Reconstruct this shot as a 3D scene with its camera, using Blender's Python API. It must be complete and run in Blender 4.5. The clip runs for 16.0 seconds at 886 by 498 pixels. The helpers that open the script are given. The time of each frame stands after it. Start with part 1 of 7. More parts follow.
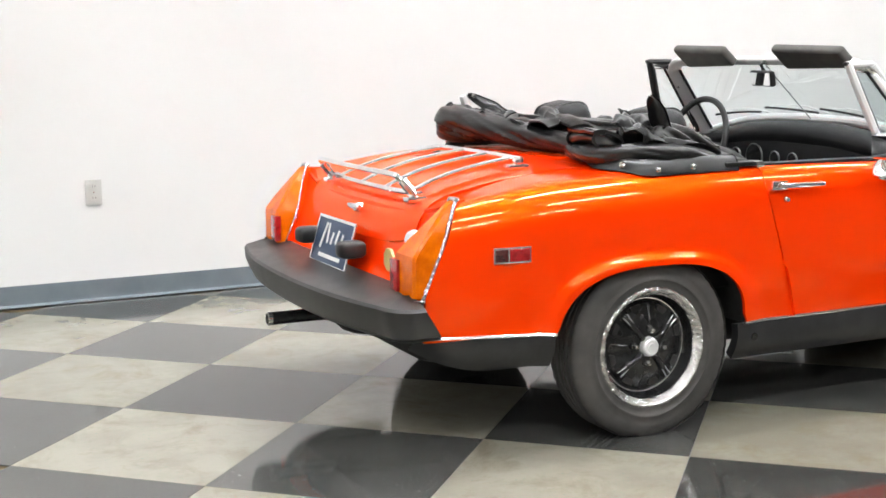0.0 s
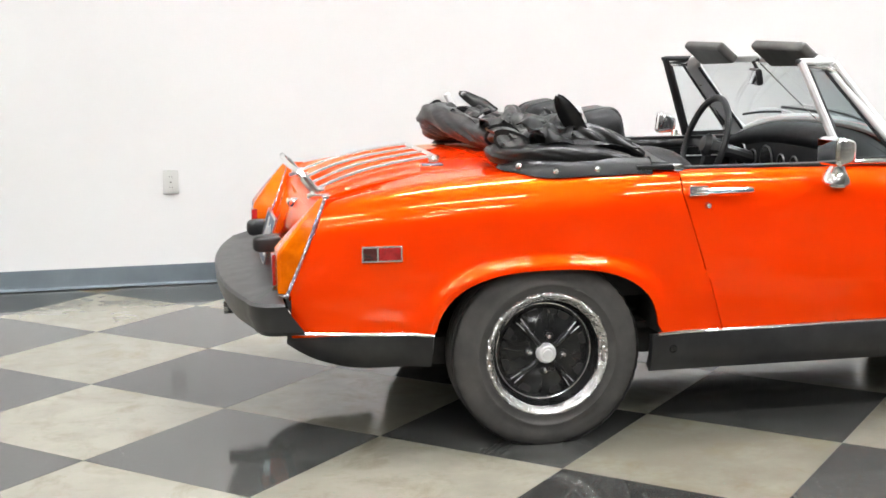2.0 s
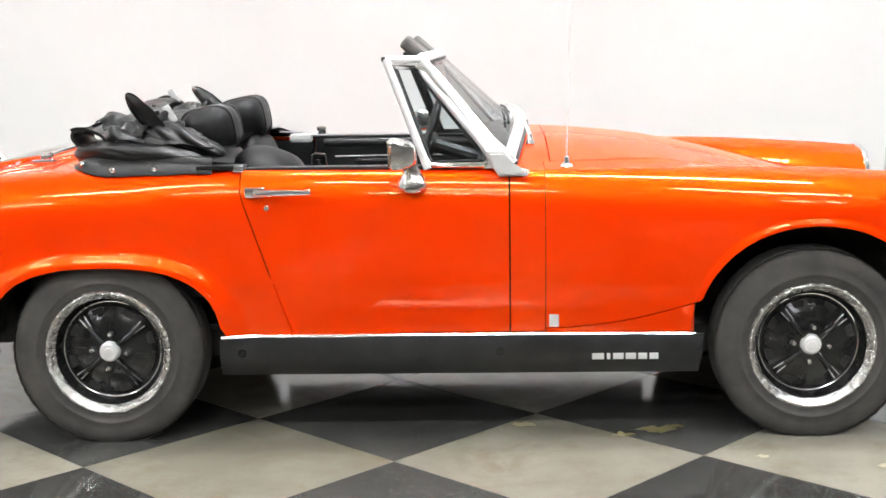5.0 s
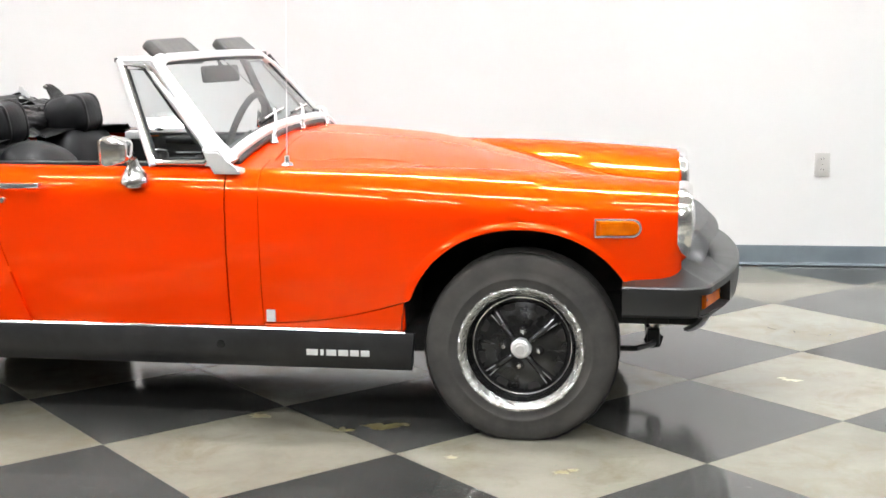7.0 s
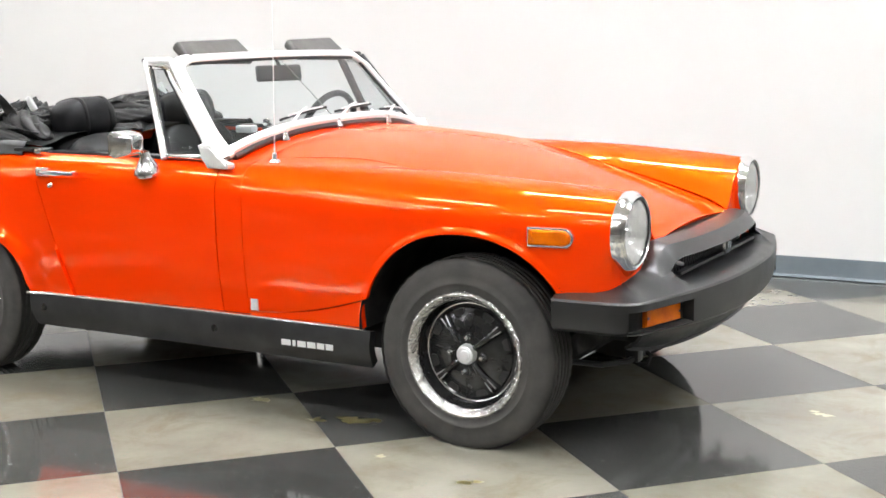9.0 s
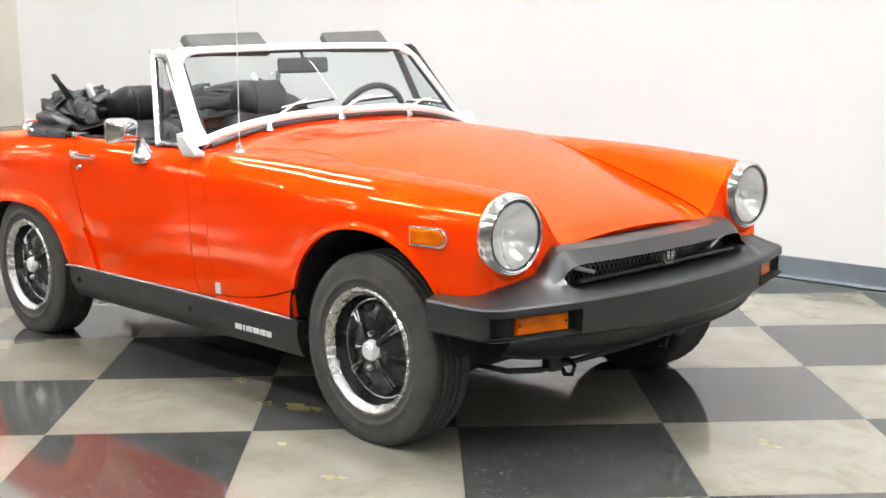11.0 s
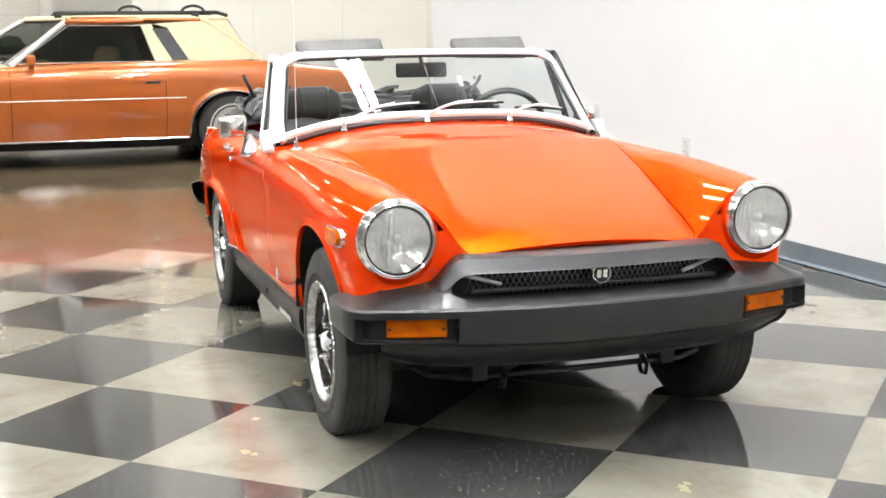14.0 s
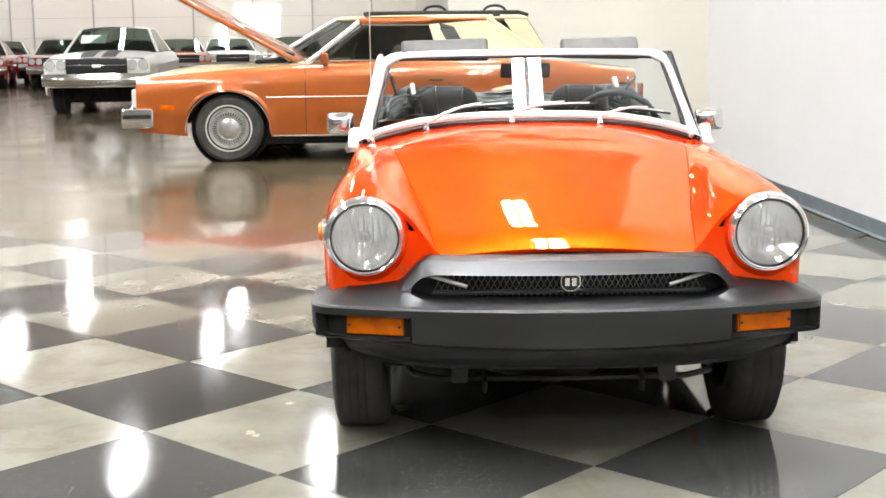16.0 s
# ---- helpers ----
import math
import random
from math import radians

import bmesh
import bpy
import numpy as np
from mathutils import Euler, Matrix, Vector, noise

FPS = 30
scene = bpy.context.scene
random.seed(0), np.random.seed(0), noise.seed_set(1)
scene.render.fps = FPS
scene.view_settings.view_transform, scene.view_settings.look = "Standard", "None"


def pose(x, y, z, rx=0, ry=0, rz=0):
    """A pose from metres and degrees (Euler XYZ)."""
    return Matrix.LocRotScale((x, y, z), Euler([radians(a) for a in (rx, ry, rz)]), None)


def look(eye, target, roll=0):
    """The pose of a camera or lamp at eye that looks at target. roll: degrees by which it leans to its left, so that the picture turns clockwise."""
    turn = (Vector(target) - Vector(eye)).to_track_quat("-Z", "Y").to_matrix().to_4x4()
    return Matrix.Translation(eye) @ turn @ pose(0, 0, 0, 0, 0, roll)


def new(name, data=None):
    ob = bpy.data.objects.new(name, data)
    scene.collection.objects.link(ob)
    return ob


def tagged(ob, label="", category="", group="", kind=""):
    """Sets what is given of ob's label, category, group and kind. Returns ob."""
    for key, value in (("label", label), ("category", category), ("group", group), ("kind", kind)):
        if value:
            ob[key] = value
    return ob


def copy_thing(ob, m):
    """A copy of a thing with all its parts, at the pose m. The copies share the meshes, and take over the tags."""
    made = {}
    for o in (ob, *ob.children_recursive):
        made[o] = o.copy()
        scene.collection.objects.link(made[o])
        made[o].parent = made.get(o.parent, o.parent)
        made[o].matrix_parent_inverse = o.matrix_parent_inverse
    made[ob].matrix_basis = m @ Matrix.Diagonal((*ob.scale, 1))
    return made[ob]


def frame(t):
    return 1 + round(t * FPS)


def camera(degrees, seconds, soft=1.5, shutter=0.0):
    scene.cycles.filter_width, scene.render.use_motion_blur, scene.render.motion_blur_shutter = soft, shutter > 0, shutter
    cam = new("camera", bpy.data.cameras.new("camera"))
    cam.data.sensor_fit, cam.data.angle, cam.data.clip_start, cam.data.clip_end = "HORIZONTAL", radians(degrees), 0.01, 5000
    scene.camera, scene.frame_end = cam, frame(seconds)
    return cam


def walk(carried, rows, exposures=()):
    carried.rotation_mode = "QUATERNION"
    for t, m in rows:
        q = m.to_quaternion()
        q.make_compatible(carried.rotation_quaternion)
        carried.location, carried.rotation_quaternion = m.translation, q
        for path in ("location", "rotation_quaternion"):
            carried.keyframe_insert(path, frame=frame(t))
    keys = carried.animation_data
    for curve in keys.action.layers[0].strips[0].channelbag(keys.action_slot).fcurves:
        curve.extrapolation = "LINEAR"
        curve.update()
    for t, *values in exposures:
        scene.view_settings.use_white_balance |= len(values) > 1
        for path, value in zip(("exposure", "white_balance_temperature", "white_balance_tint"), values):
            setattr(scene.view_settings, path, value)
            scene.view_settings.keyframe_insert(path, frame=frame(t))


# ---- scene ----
cam = camera(38.2, 16.0, soft=1.6)
PATH = [
    (0, (-2.26, -3.637, 1.157), (-1.357, -1.879, 0.847), -0.3),
    (0.5, (-1.994, -3.759, 1.16), (-1.188, -1.956, 0.848), -0.5),
    (1, (-1.708, -3.882, 1.163), (-1.019, -2.032, 0.848), -0.7),
    (1.5, (-1.406, -3.98, 1.164), (-0.842, -2.088, 0.848), -0.8),
    (2, (-1.099, -4.069, 1.163), (-0.66, -2.143, 0.847), -0.6),
    (2.5, (-0.768, -4.124, 1.164), (-0.459, -2.174, 0.844), -0.7),
    (3, (-0.424, -4.164, 1.165), (-0.187, -2.205, 0.84), -0.5),
    (3.5, (-0.073, -4.192, 1.17), (0.051, -2.222, 0.844), -0.4),
    (4, (0.275, -4.203, 1.171), (0.337, -2.232, 0.841), -0.4),
    (4.5, (0.634, -4.213, 1.167), (0.666, -2.24, 0.839), -0.5),
    (5, (0.994, -4.223, 1.165), (0.986, -2.251, 0.836), -0.9),
    (5.2, (1.135, -4.224, 1.165), (1.108, -2.251, 0.837), -0.9),
    (7.3, (2.549, -4.189, 1.158), (2.167, -2.254, 0.829), -0.6),
    (7.5, (2.681, -4.164, 1.158), (2.233, -2.243, 0.829), -0.5),
    (8, (3.008, -4.059, 1.159), (2.435, -2.171, 0.826), -0.4),
    (8.5, (3.332, -3.926, 1.162), (2.586, -2.1, 0.829), -0.8),
    (9, (3.648, -3.778, 1.163), (2.72, -2.037, 0.835), -0.9),
    (9.2, (3.764, -3.709, 1.163), (2.786, -1.996, 0.835), -0.9),
    (11.3, (4.814, -2.852, 1.161), (3.34, -1.542, 0.827), -0.8),
    (11.5, (4.909, -2.763, 1.161), (3.378, -1.518, 0.83), -0.8),
    (12, (5.137, -2.526, 1.159), (3.522, -1.392, 0.835), -0.7),
    (12.5, (5.323, -2.274, 1.16), (3.635, -1.253, 0.837), -0.8),
    (13, (5.472, -2.021, 1.158), (3.722, -1.108, 0.835), -0.6),
    (13.5, (5.592, -1.764, 1.157), (3.776, -0.99, 0.835), -0.6),
    (14, (5.683, -1.512, 1.156), (3.818, -0.868, 0.833), -0.8),
    (14.5, (5.751, -1.258, 1.154), (3.839, -0.766, 0.829), -0.7),
    (15, (5.807, -0.99, 1.151), (3.86, -0.669, 0.827), -0.8),
    (15.5, (5.857, -0.716, 1.149), (3.89, -0.542, 0.83), -0.9),
    (16, (5.896, -0.435, 1.149), (3.922, -0.374, 0.831), -0.7),
]
walk(cam, [(t, look(eye, target, roll)) for t, eye, target, roll in PATH], [(0.0, -0.03), (5.0, -0.01), (12.0, 0.0), (14.5, 0.08), (16.0, 0.08)])

# ---- world and hall lighting ----
world = bpy.data.worlds.new("world")
scene.world = world
world.use_nodes = True
world.node_tree.nodes["Background"].inputs[0].default_value = (0.9, 0.95, 1.0, 1)
world.node_tree.nodes["Background"].inputs[1].default_value = 0.05
LAMP, FAR_LAMP = 155.0, 76.0          # radiance of the ceiling fixtures over the tiled bay and over the rest of the hall

# ---- materials ----
def mat(name, color, rough=0.5, metal=0.0, coat=0.0, emit=0.0, spec=0.5):
    m = bpy.data.materials.new(name)
    m.use_nodes = True
    b = m.node_tree.nodes["Principled BSDF"]
    b.inputs["Base Color"].default_value = (*color, 1)
    b.inputs["Roughness"].default_value = rough
    b.inputs["Metallic"].default_value = metal
    b.inputs["Coat Weight"].default_value = coat
    b.inputs["Coat Roughness"].default_value = 0.03
    b.inputs["Specular IOR Level"].default_value = spec
    if emit:
        b.inputs["Emission Color"].default_value = (*color, 1)
        b.inputs["Emission Strength"].default_value = emit
    return m


def node(m, kind, **vals):
    n = m.node_tree.nodes.new(kind)
    for k, v in vals.items():
        n.inputs[k.replace("_", " ")].default_value = v
    return n


def link(m, a, b):
    m.node_tree.links.new(a, b)


def vary(m, scale, lo, hi, rough=None, bump=0.0, bscale=None, detail=4.0):
    """Colour varied between two tones by noise, with a roughness range and fine relief."""
    b = m.node_tree.nodes["Principled BSDF"]
    tc = m.node_tree.nodes.new("ShaderNodeTexCoord")
    n1 = node(m, "ShaderNodeTexNoise", Scale=scale, Detail=detail, Roughness=0.6)
    link(m, tc.outputs["Object"], n1.inputs["Vector"])
    ramp = m.node_tree.nodes.new("ShaderNodeValToRGB")
    ramp.color_ramp.elements[0].position, ramp.color_ramp.elements[1].position = 0.32, 0.68
    ramp.color_ramp.elements[0].color, ramp.color_ramp.elements[1].color = (*lo, 1), (*hi, 1)
    link(m, n1.outputs["Fac"], ramp.inputs["Fac"])
    link(m, ramp.outputs["Color"], b.inputs["Base Color"])
    if rough:
        mr = node(m, "ShaderNodeMapRange")
        mr.inputs["To Min"].default_value, mr.inputs["To Max"].default_value = rough
        n2 = node(m, "ShaderNodeTexNoise", Scale=scale * 2.7, Detail=5.0)
        link(m, tc.outputs["Object"], n2.inputs["Vector"])
        link(m, n2.outputs["Fac"], mr.inputs["Value"])
        link(m, mr.outputs["Result"], b.inputs["Roughness"])
    if bump:
        n3 = node(m, "ShaderNodeTexNoise", Scale=bscale or scale * 12, Detail=6.0)
        link(m, tc.outputs["Object"], n3.inputs["Vector"])
        bp = node(m, "ShaderNodeBump", Strength=bump, Distance=0.002)
        link(m, n3.outputs["Fac"], bp.inputs["Height"])
        link(m, bp.outputs["Normal"], b.inputs["Normal"])
    return m


def glass(name, tint, refl=0.06):
    """Thin pane: clear, tinted, with a mirror reflection that grows at grazing angles."""
    m = bpy.data.materials.new(name)
    m.use_nodes = True
    nt = m.node_tree
    nt.nodes.remove(nt.nodes["Principled BSDF"])
    out = nt.nodes["Material Output"]
    tr = nt.nodes.new("ShaderNodeBsdfTransparent")
    tr.inputs["Color"].default_value = (*tint, 1)
    gl = nt.nodes.new("ShaderNodeBsdfGlossy")
    gl.inputs["Roughness"].default_value = 0.01
    lw = nt.nodes.new("ShaderNodeLayerWeight")
    lw.inputs["Blend"].default_value = 0.5
    pw = nt.nodes.new("ShaderNodeMath")
    pw.operation = "POWER"
    pw.inputs[1].default_value = 4.0
    fr = nt.nodes.new("ShaderNodeMath")
    fr.operation = "MULTIPLY_ADD"
    fr.inputs[1].default_value, fr.inputs[2].default_value = 0.85, refl
    nt.links.new(lw.outputs["Facing"], pw.inputs[0])
    nt.links.new(pw.outputs[0], fr.inputs[0])
    mx = nt.nodes.new("ShaderNodeMixShader")
    nt.links.new(fr.outputs[0], mx.inputs[0])
    nt.links.new(tr.outputs[0], mx.inputs[1])
    nt.links.new(gl.outputs[0], mx.inputs[2])
    nt.links.new(mx.outputs[0], out.inputs[0])
    return m


PAINT = mat("vermilion_paint", (0.9, 0.024, 0.0005), 0.45, 0.0, 0.0, spec=0.0)
vary(PAINT, 2.2, (0.88, 0.022, 0.0004), (0.92, 0.026, 0.0006), (0.4, 0.5), 0.03, 260)


def warm_gloss(m, tint, edge, rough):
    """Waxed enamel: a gloss that is warm where it is looked into and pale at grazing angles, faintly wavy like hand-worked sheet metal."""
    nt = m.node_tree
    gl = nt.nodes.new("ShaderNodeBsdfGlossy")
    gl.inputs["Roughness"].default_value = rough
    tc = nt.nodes.new("ShaderNodeTexCoord")
    wave = node(m, "ShaderNodeTexNoise", Scale=5.0, Detail=1.0)
    nt.links.new(tc.outputs["Object"], wave.inputs["Vector"])
    bp = node(m, "ShaderNodeBump", Strength=0.35, Distance=0.004)
    nt.links.new(wave.outputs["Fac"], bp.inputs["Height"])
    nt.links.new(bp.outputs["Normal"], gl.inputs["Normal"])
    lw = node(m, "ShaderNodeLayerWeight", Blend=0.5)
    pale = node(m, "ShaderNodeMapRange")
    pale.inputs["From Min"].default_value, pale.inputs["From Max"].default_value = 0.55, 0.85
    nt.links.new(lw.outputs["Facing"], pale.inputs["Value"])
    hue = nt.nodes.new("ShaderNodeMix")
    hue.data_type = "RGBA"
    hue.inputs[6].default_value, hue.inputs[7].default_value = (*tint, 1), (*edge, 1)
    nt.links.new(pale.outputs["Result"], hue.inputs["Factor"])
    nt.links.new(hue.outputs[2], gl.inputs["Color"])
    pw = nt.nodes.new("ShaderNodeMath")
    pw.operation = "POWER"
    pw.inputs[1].default_value = 4.0
    nt.links.new(lw.outputs["Facing"], pw.inputs[0])
    part_of = nt.nodes.new("ShaderNodeMath")
    part_of.operation = "MULTIPLY_ADD"
    part_of.inputs[1].default_value, part_of.inputs[2].default_value = 0.8, 0.045
    nt.links.new(pw.outputs[0], part_of.inputs[0])
    # broad orange sheen of the pigment under the wax
    sheen = nt.nodes.new("ShaderNodeBsdfGlossy")
    sheen.inputs["Color"].default_value, sheen.inputs["Roughness"].default_value = (1.0, 0.5, 0.01, 1), 0.38
    under = nt.nodes.new("ShaderNodeMixShader")
    under.inputs[0].default_value = 0.075
    nt.links.new(nt.nodes["Principled BSDF"].outputs[0], under.inputs[1])
    nt.links.new(sheen.outputs[0], under.inputs[2])
    mx = nt.nodes.new("ShaderNodeMixShader")
    nt.links.new(part_of.outputs[0], mx.inputs[0])
    nt.links.new(under.outputs[0], mx.inputs[1])
    nt.links.new(gl.outputs[0], mx.inputs[2])
    nt.links.new(mx.outputs[0], nt.nodes["Material Output"].inputs[0])


warm_gloss(PAINT, (1.0, 0.74, 0.4), (1.0, 0.86, 0.64), 0.035)
CHROME = vary(mat("chrome", (0.9, 0.9, 0.9), 0.07, 0.94), 9, (0.84, 0.84, 0.83), (0.93, 0.93, 0.93), (0.05, 0.18))
ALLOY = vary(mat("polished_alloy", (0.88, 0.88, 0.88), 0.3, 0.5), 14, (0.85, 0.85, 0.85), (0.91, 0.91, 0.91), (0.25, 0.4))
RUBBER = vary(mat("bumper_rubber", (0.04, 0.041, 0.043), 0.36, spec=0.75), 7, (0.005, 0.0052, 0.0058), (0.011, 0.0114, 0.0123), (0.31, 0.42), 0.2, 420)
TYRE = vary(mat("tyre_rubber", (0.045, 0.043, 0.04), 0.8), 10, (0.035, 0.034, 0.032), (0.062, 0.058, 0.053), (0.7, 0.9), 0.2, 300)
SATIN = vary(mat("satin_black", (0.016, 0.016, 0.017), 0.4, spec=0.4), 9, (0.011, 0.011, 0.0115), (0.025, 0.025, 0.026), (0.3, 0.5), 0.06, 300)
GLOSSBLACK = vary(mat("gloss_black_enamel", (0.012, 0.012, 0.012), 0.15), 12, (0.01, 0.01, 0.01), (0.022, 0.022, 0.022), (0.08, 0.2))
WORNCHROME = vary(mat("pitted_chrome", (0.86, 0.86, 0.86), 0.12, 0.95), 70, (0.42, 0.415, 0.41), (0.9, 0.9, 0.89), (0.05, 0.22), 1.0, 60)
WORNCHROME.node_tree.nodes["Bump"].inputs["Distance"].default_value = 0.012
UNDER = vary(mat("underseal", (0.02, 0.02, 0.02), 0.8, spec=0.2), 12, (0.016, 0.016, 0.016), (0.034, 0.033, 0.031), (0.6, 0.95), 0.5, 80)
VINYL = vary(mat("black_vinyl", (0.01, 0.01, 0.0105), 0.34, spec=0.36), 11, (0.005, 0.005, 0.0055), (0.012, 0.0118, 0.0115), (0.24, 0.42), 0.12, 180)
SEATVINYL = vary(mat("seat_vinyl", (0.01, 0.01, 0.011), 0.45, spec=0.18), 8, (0.006, 0.006, 0.0065), (0.013, 0.013, 0.014), (0.36, 0.5), 0.25, 600)
CARPET = vary(mat("black_carpet", (0.015, 0.015, 0.015), 0.95), 60, (0.008, 0.008, 0.008), (0.024, 0.023, 0.022), (0.85, 1.0), 0.6, 900)
AMBER = mat("amber_lens", (0.56, 0.17, 0.003), 0.16, 0.0, 0.06, spec=0.22)
vary(AMBER, 14, (0.5, 0.08, 0.0005), (0.78, 0.165, 0.001), (0.08, 0.2), 0.3, 160)
REDLENS = vary(mat("red_lens", (0.35, 0.01, 0.012), 0.12, 0.0, 1.0), 40, (0.25, 0.008, 0.01), (0.45, 0.015, 0.018), (0.08, 0.2))
DARKLENS = vary(mat("dark_red_lens", (0.06, 0.012, 0.012), 0.12, 0.0, 1.0), 40, (0.04, 0.01, 0.01), (0.09, 0.016, 0.016), (0.08, 0.2))
WHITELENS = vary(mat("clear_lens", (0.8, 0.8, 0.76), 0.12, 0.3, 1.0), 40, (0.62, 0.62, 0.6), (0.85, 0.85, 0.8), (0.06, 0.2), 0.3, 70)
GLASS = glass("clear_glass", (0.85, 0.905, 0.915), 0.1)
VISOR = vary(mat("dusty_grey_vinyl", (0.075, 0.072, 0.068), 0.5), 9, (0.055, 0.053, 0.05), (0.1, 0.096, 0.09), (0.42, 0.6), 0.2, 300)
MESHWIRE = mat("dark_wire", (0.2, 0.2, 0.2), 0.35, 0.9)
DARKGLASS = glass("tinted_glass", (0.5, 0.52, 0.51), 0.035)
SILVERMIRROR = mat("mirror_glass", (0.9, 0.9, 0.9), 0.02, 1.0)
PLATEBLUE = mat("plate_blue", (0.025, 0.05, 0.11), 0.35)
WHITEMARK = mat("white_marking", (0.78, 0.78, 0.76), 0.5)
WALL = vary(mat("white_wall_paint", (0.76, 0.76, 0.755), 0.6), 0.8, (0.63, 0.63, 0.624), (0.66, 0.66, 0.655), (0.5, 0.7), 0.05, 180)
WARMWALL = vary(mat("cream_wall_panel", (0.62, 0.595, 0.53), 0.6), 0.7, (0.6, 0.58, 0.515), (0.64, 0.615, 0.55), (0.5, 0.7), 0.05, 120)
COVE = vary(mat("grey_cove_base", (0.1, 0.125, 0.14), 0.45), 4, (0.085, 0.107, 0.12), (0.12, 0.145, 0.16), (0.35, 0.55))
CEIL = mat("ceiling_deck", (0.6, 0.58, 0.53), 0.8)
HOUSING = mat("white_enamel", (0.75, 0.75, 0.74), 0.5)
PLASTIC = mat("white_plastic", (0.5, 0.5, 0.48), 0.3)
DIFFUSER = mat("lamp_diffuser", (0.97, 0.985, 1.0), 0.4, emit=LAMP)
FAR_DIFFUSER = mat("dim_lamp_diffuser", (0.97, 0.985, 1.0), 0.4, emit=FAR_LAMP)


def tilemat(name, lo, hi, speck, rough, grime):
    """Polished vinyl tile: mottled tone that differs from tile to tile, flecks, scuffs and a waxed, slightly wavy top."""
    m = mat(name, lo, 0.15)
    b = m.node_tree.nodes["Principled BSDF"]
    geo = m.node_tree.nodes.new("ShaderNodeNewGeometry")
    info = m.node_tree.nodes.new("ShaderNodeObjectInfo")
    n1 = node(m, "ShaderNodeTexNoise", Scale=2.3, Detail=5.0, Roughness=0.65)
    n2 = node(m, "ShaderNodeTexNoise", Scale=95.0, Detail=5.0, Roughness=0.7)
    n3 = node(m, "ShaderNodeTexNoise", Scale=1.1, Detail=3.0)
    n4 = node(m, "ShaderNodeTexNoise", Scale=3.5, Detail=2.0)
    for n in (n1, n2, n3, n4):
        link(m, geo.outputs["Position"], n.inputs["Vector"])
    ramp = m.node_tree.nodes.new("ShaderNodeValToRGB")
    ramp.color_ramp.elements[0].position, ramp.color_ramp.elements[1].position = 0.3, 0.7
    ramp.color_ramp.elements[0].color, ramp.color_ramp.elements[1].color = (*lo, 1), (*hi, 1)
    add = node(m, "ShaderNodeMath")
    add.operation = "MULTIPLY_ADD"
    add.inputs[1].default_value, add.inputs[2].default_value = 0.35, 0.0
    link(m, info.outputs["Random"], add.inputs[0])
    sub = node(m, "ShaderNodeMath")
    sub.operation = "ADD"
    link(m, n1.outputs["Fac"], sub.inputs[0])
    link(m, add.outputs[0], sub.inputs[1])
    sub2 = node(m, "ShaderNodeMath")
    sub2.operation = "SUBTRACT"
    sub2.inputs[1].default_value = 0.17
    link(m, sub.outputs[0], sub2.inputs[0])
    link(m, sub2.outputs[0], ramp.inputs["Fac"])
    fl = m.node_tree.nodes.new("ShaderNodeValToRGB")
    fl.color_ramp.elements[0].position, fl.color_ramp.elements[1].position = 0.605, 0.69
    link(m, n2.outputs["Fac"], fl.inputs["Fac"])
    mix = m.node_tree.nodes.new("ShaderNodeMix")
    mix.data_type = "RGBA"
    link(m, fl.outputs["Color"], mix.inputs["Factor"])
    link(m, ramp.outputs["Color"], mix.inputs[6])
    mix.inputs[7].default_value = (*speck, 1)
    n5 = node(m, "ShaderNodeTexNoise", Scale=5.0, Detail=9.0, Roughness=0.72, Distortion=0.6)
    link(m, geo.outputs["Position"], n5.inputs["Vector"])
    gr = m.node_tree.nodes.new("ShaderNodeValToRGB")
    gr.color_ramp.elements[0].position, gr.color_ramp.elements[1].position = 0.5, 0.72
    gr.color_ramp.elements[0].color, gr.color_ramp.elements[1].color = (0, 0, 0, 1), (0.75, 0.75, 0.75, 1)
    link(m, n5.outputs["Fac"], gr.inputs["Fac"])
    worn = m.node_tree.nodes.new("ShaderNodeMix")
    worn.data_type = "RGBA"
    link(m, gr.outputs["Color"], worn.inputs["Factor"])
    link(m, mix.outputs[2], worn.inputs[6])
    worn.inputs[7].default_value = (*grime, 1)
    link(m, worn.outputs[2], b.inputs["Base Color"])
    mr = node(m, "ShaderNodeMapRange")
    mr.inputs["From Min"].default_value, mr.inputs["From Max"].default_value = 0.3, 0.7
    mr.inputs["To Min"].default_value, mr.inputs["To Max"].default_value = rough
    link(m, n3.outputs["Fac"], mr.inputs["Value"])
    link(m, mr.outputs["Result"], b.inputs["Roughness"])
    bp = node(m, "ShaderNodeBump", Strength=0.06, Distance=0.004)
    link(m, n4.outputs["Fac"], bp.inputs["Height"])
    link(m, bp.outputs["Normal"], b.inputs["Normal"])
    return m


TILE_LIGHT = tilemat("light_floor_tile", (0.16, 0.15, 0.118), (0.24, 0.228, 0.187), (0.15, 0.2, 0.165), (0.06, 0.15), (0.15, 0.13, 0.08))
TILE_DARK = tilemat("dark_floor_tile", (0.028, 0.028, 0.0265), (0.062, 0.062, 0.059), (0.22, 0.22, 0.205), (0.045, 0.12), (0.085, 0.085, 0.078))
CONCRETE = tilemat("tan_polished_concrete", (0.075, 0.056, 0.031), (0.12, 0.093, 0.055), (0.125, 0.098, 0.06), (0.08, 0.2), (0.075, 0.055, 0.031))
CONCRETE.node_tree.nodes["Principled BSDF"].inputs["Specular IOR Level"].default_value = 0.2
STAIN = vary(mat("dried_stain", (0.18, 0.15, 0.05), 0.3), 25, (0.13, 0.105, 0.03), (0.19, 0.165, 0.07))
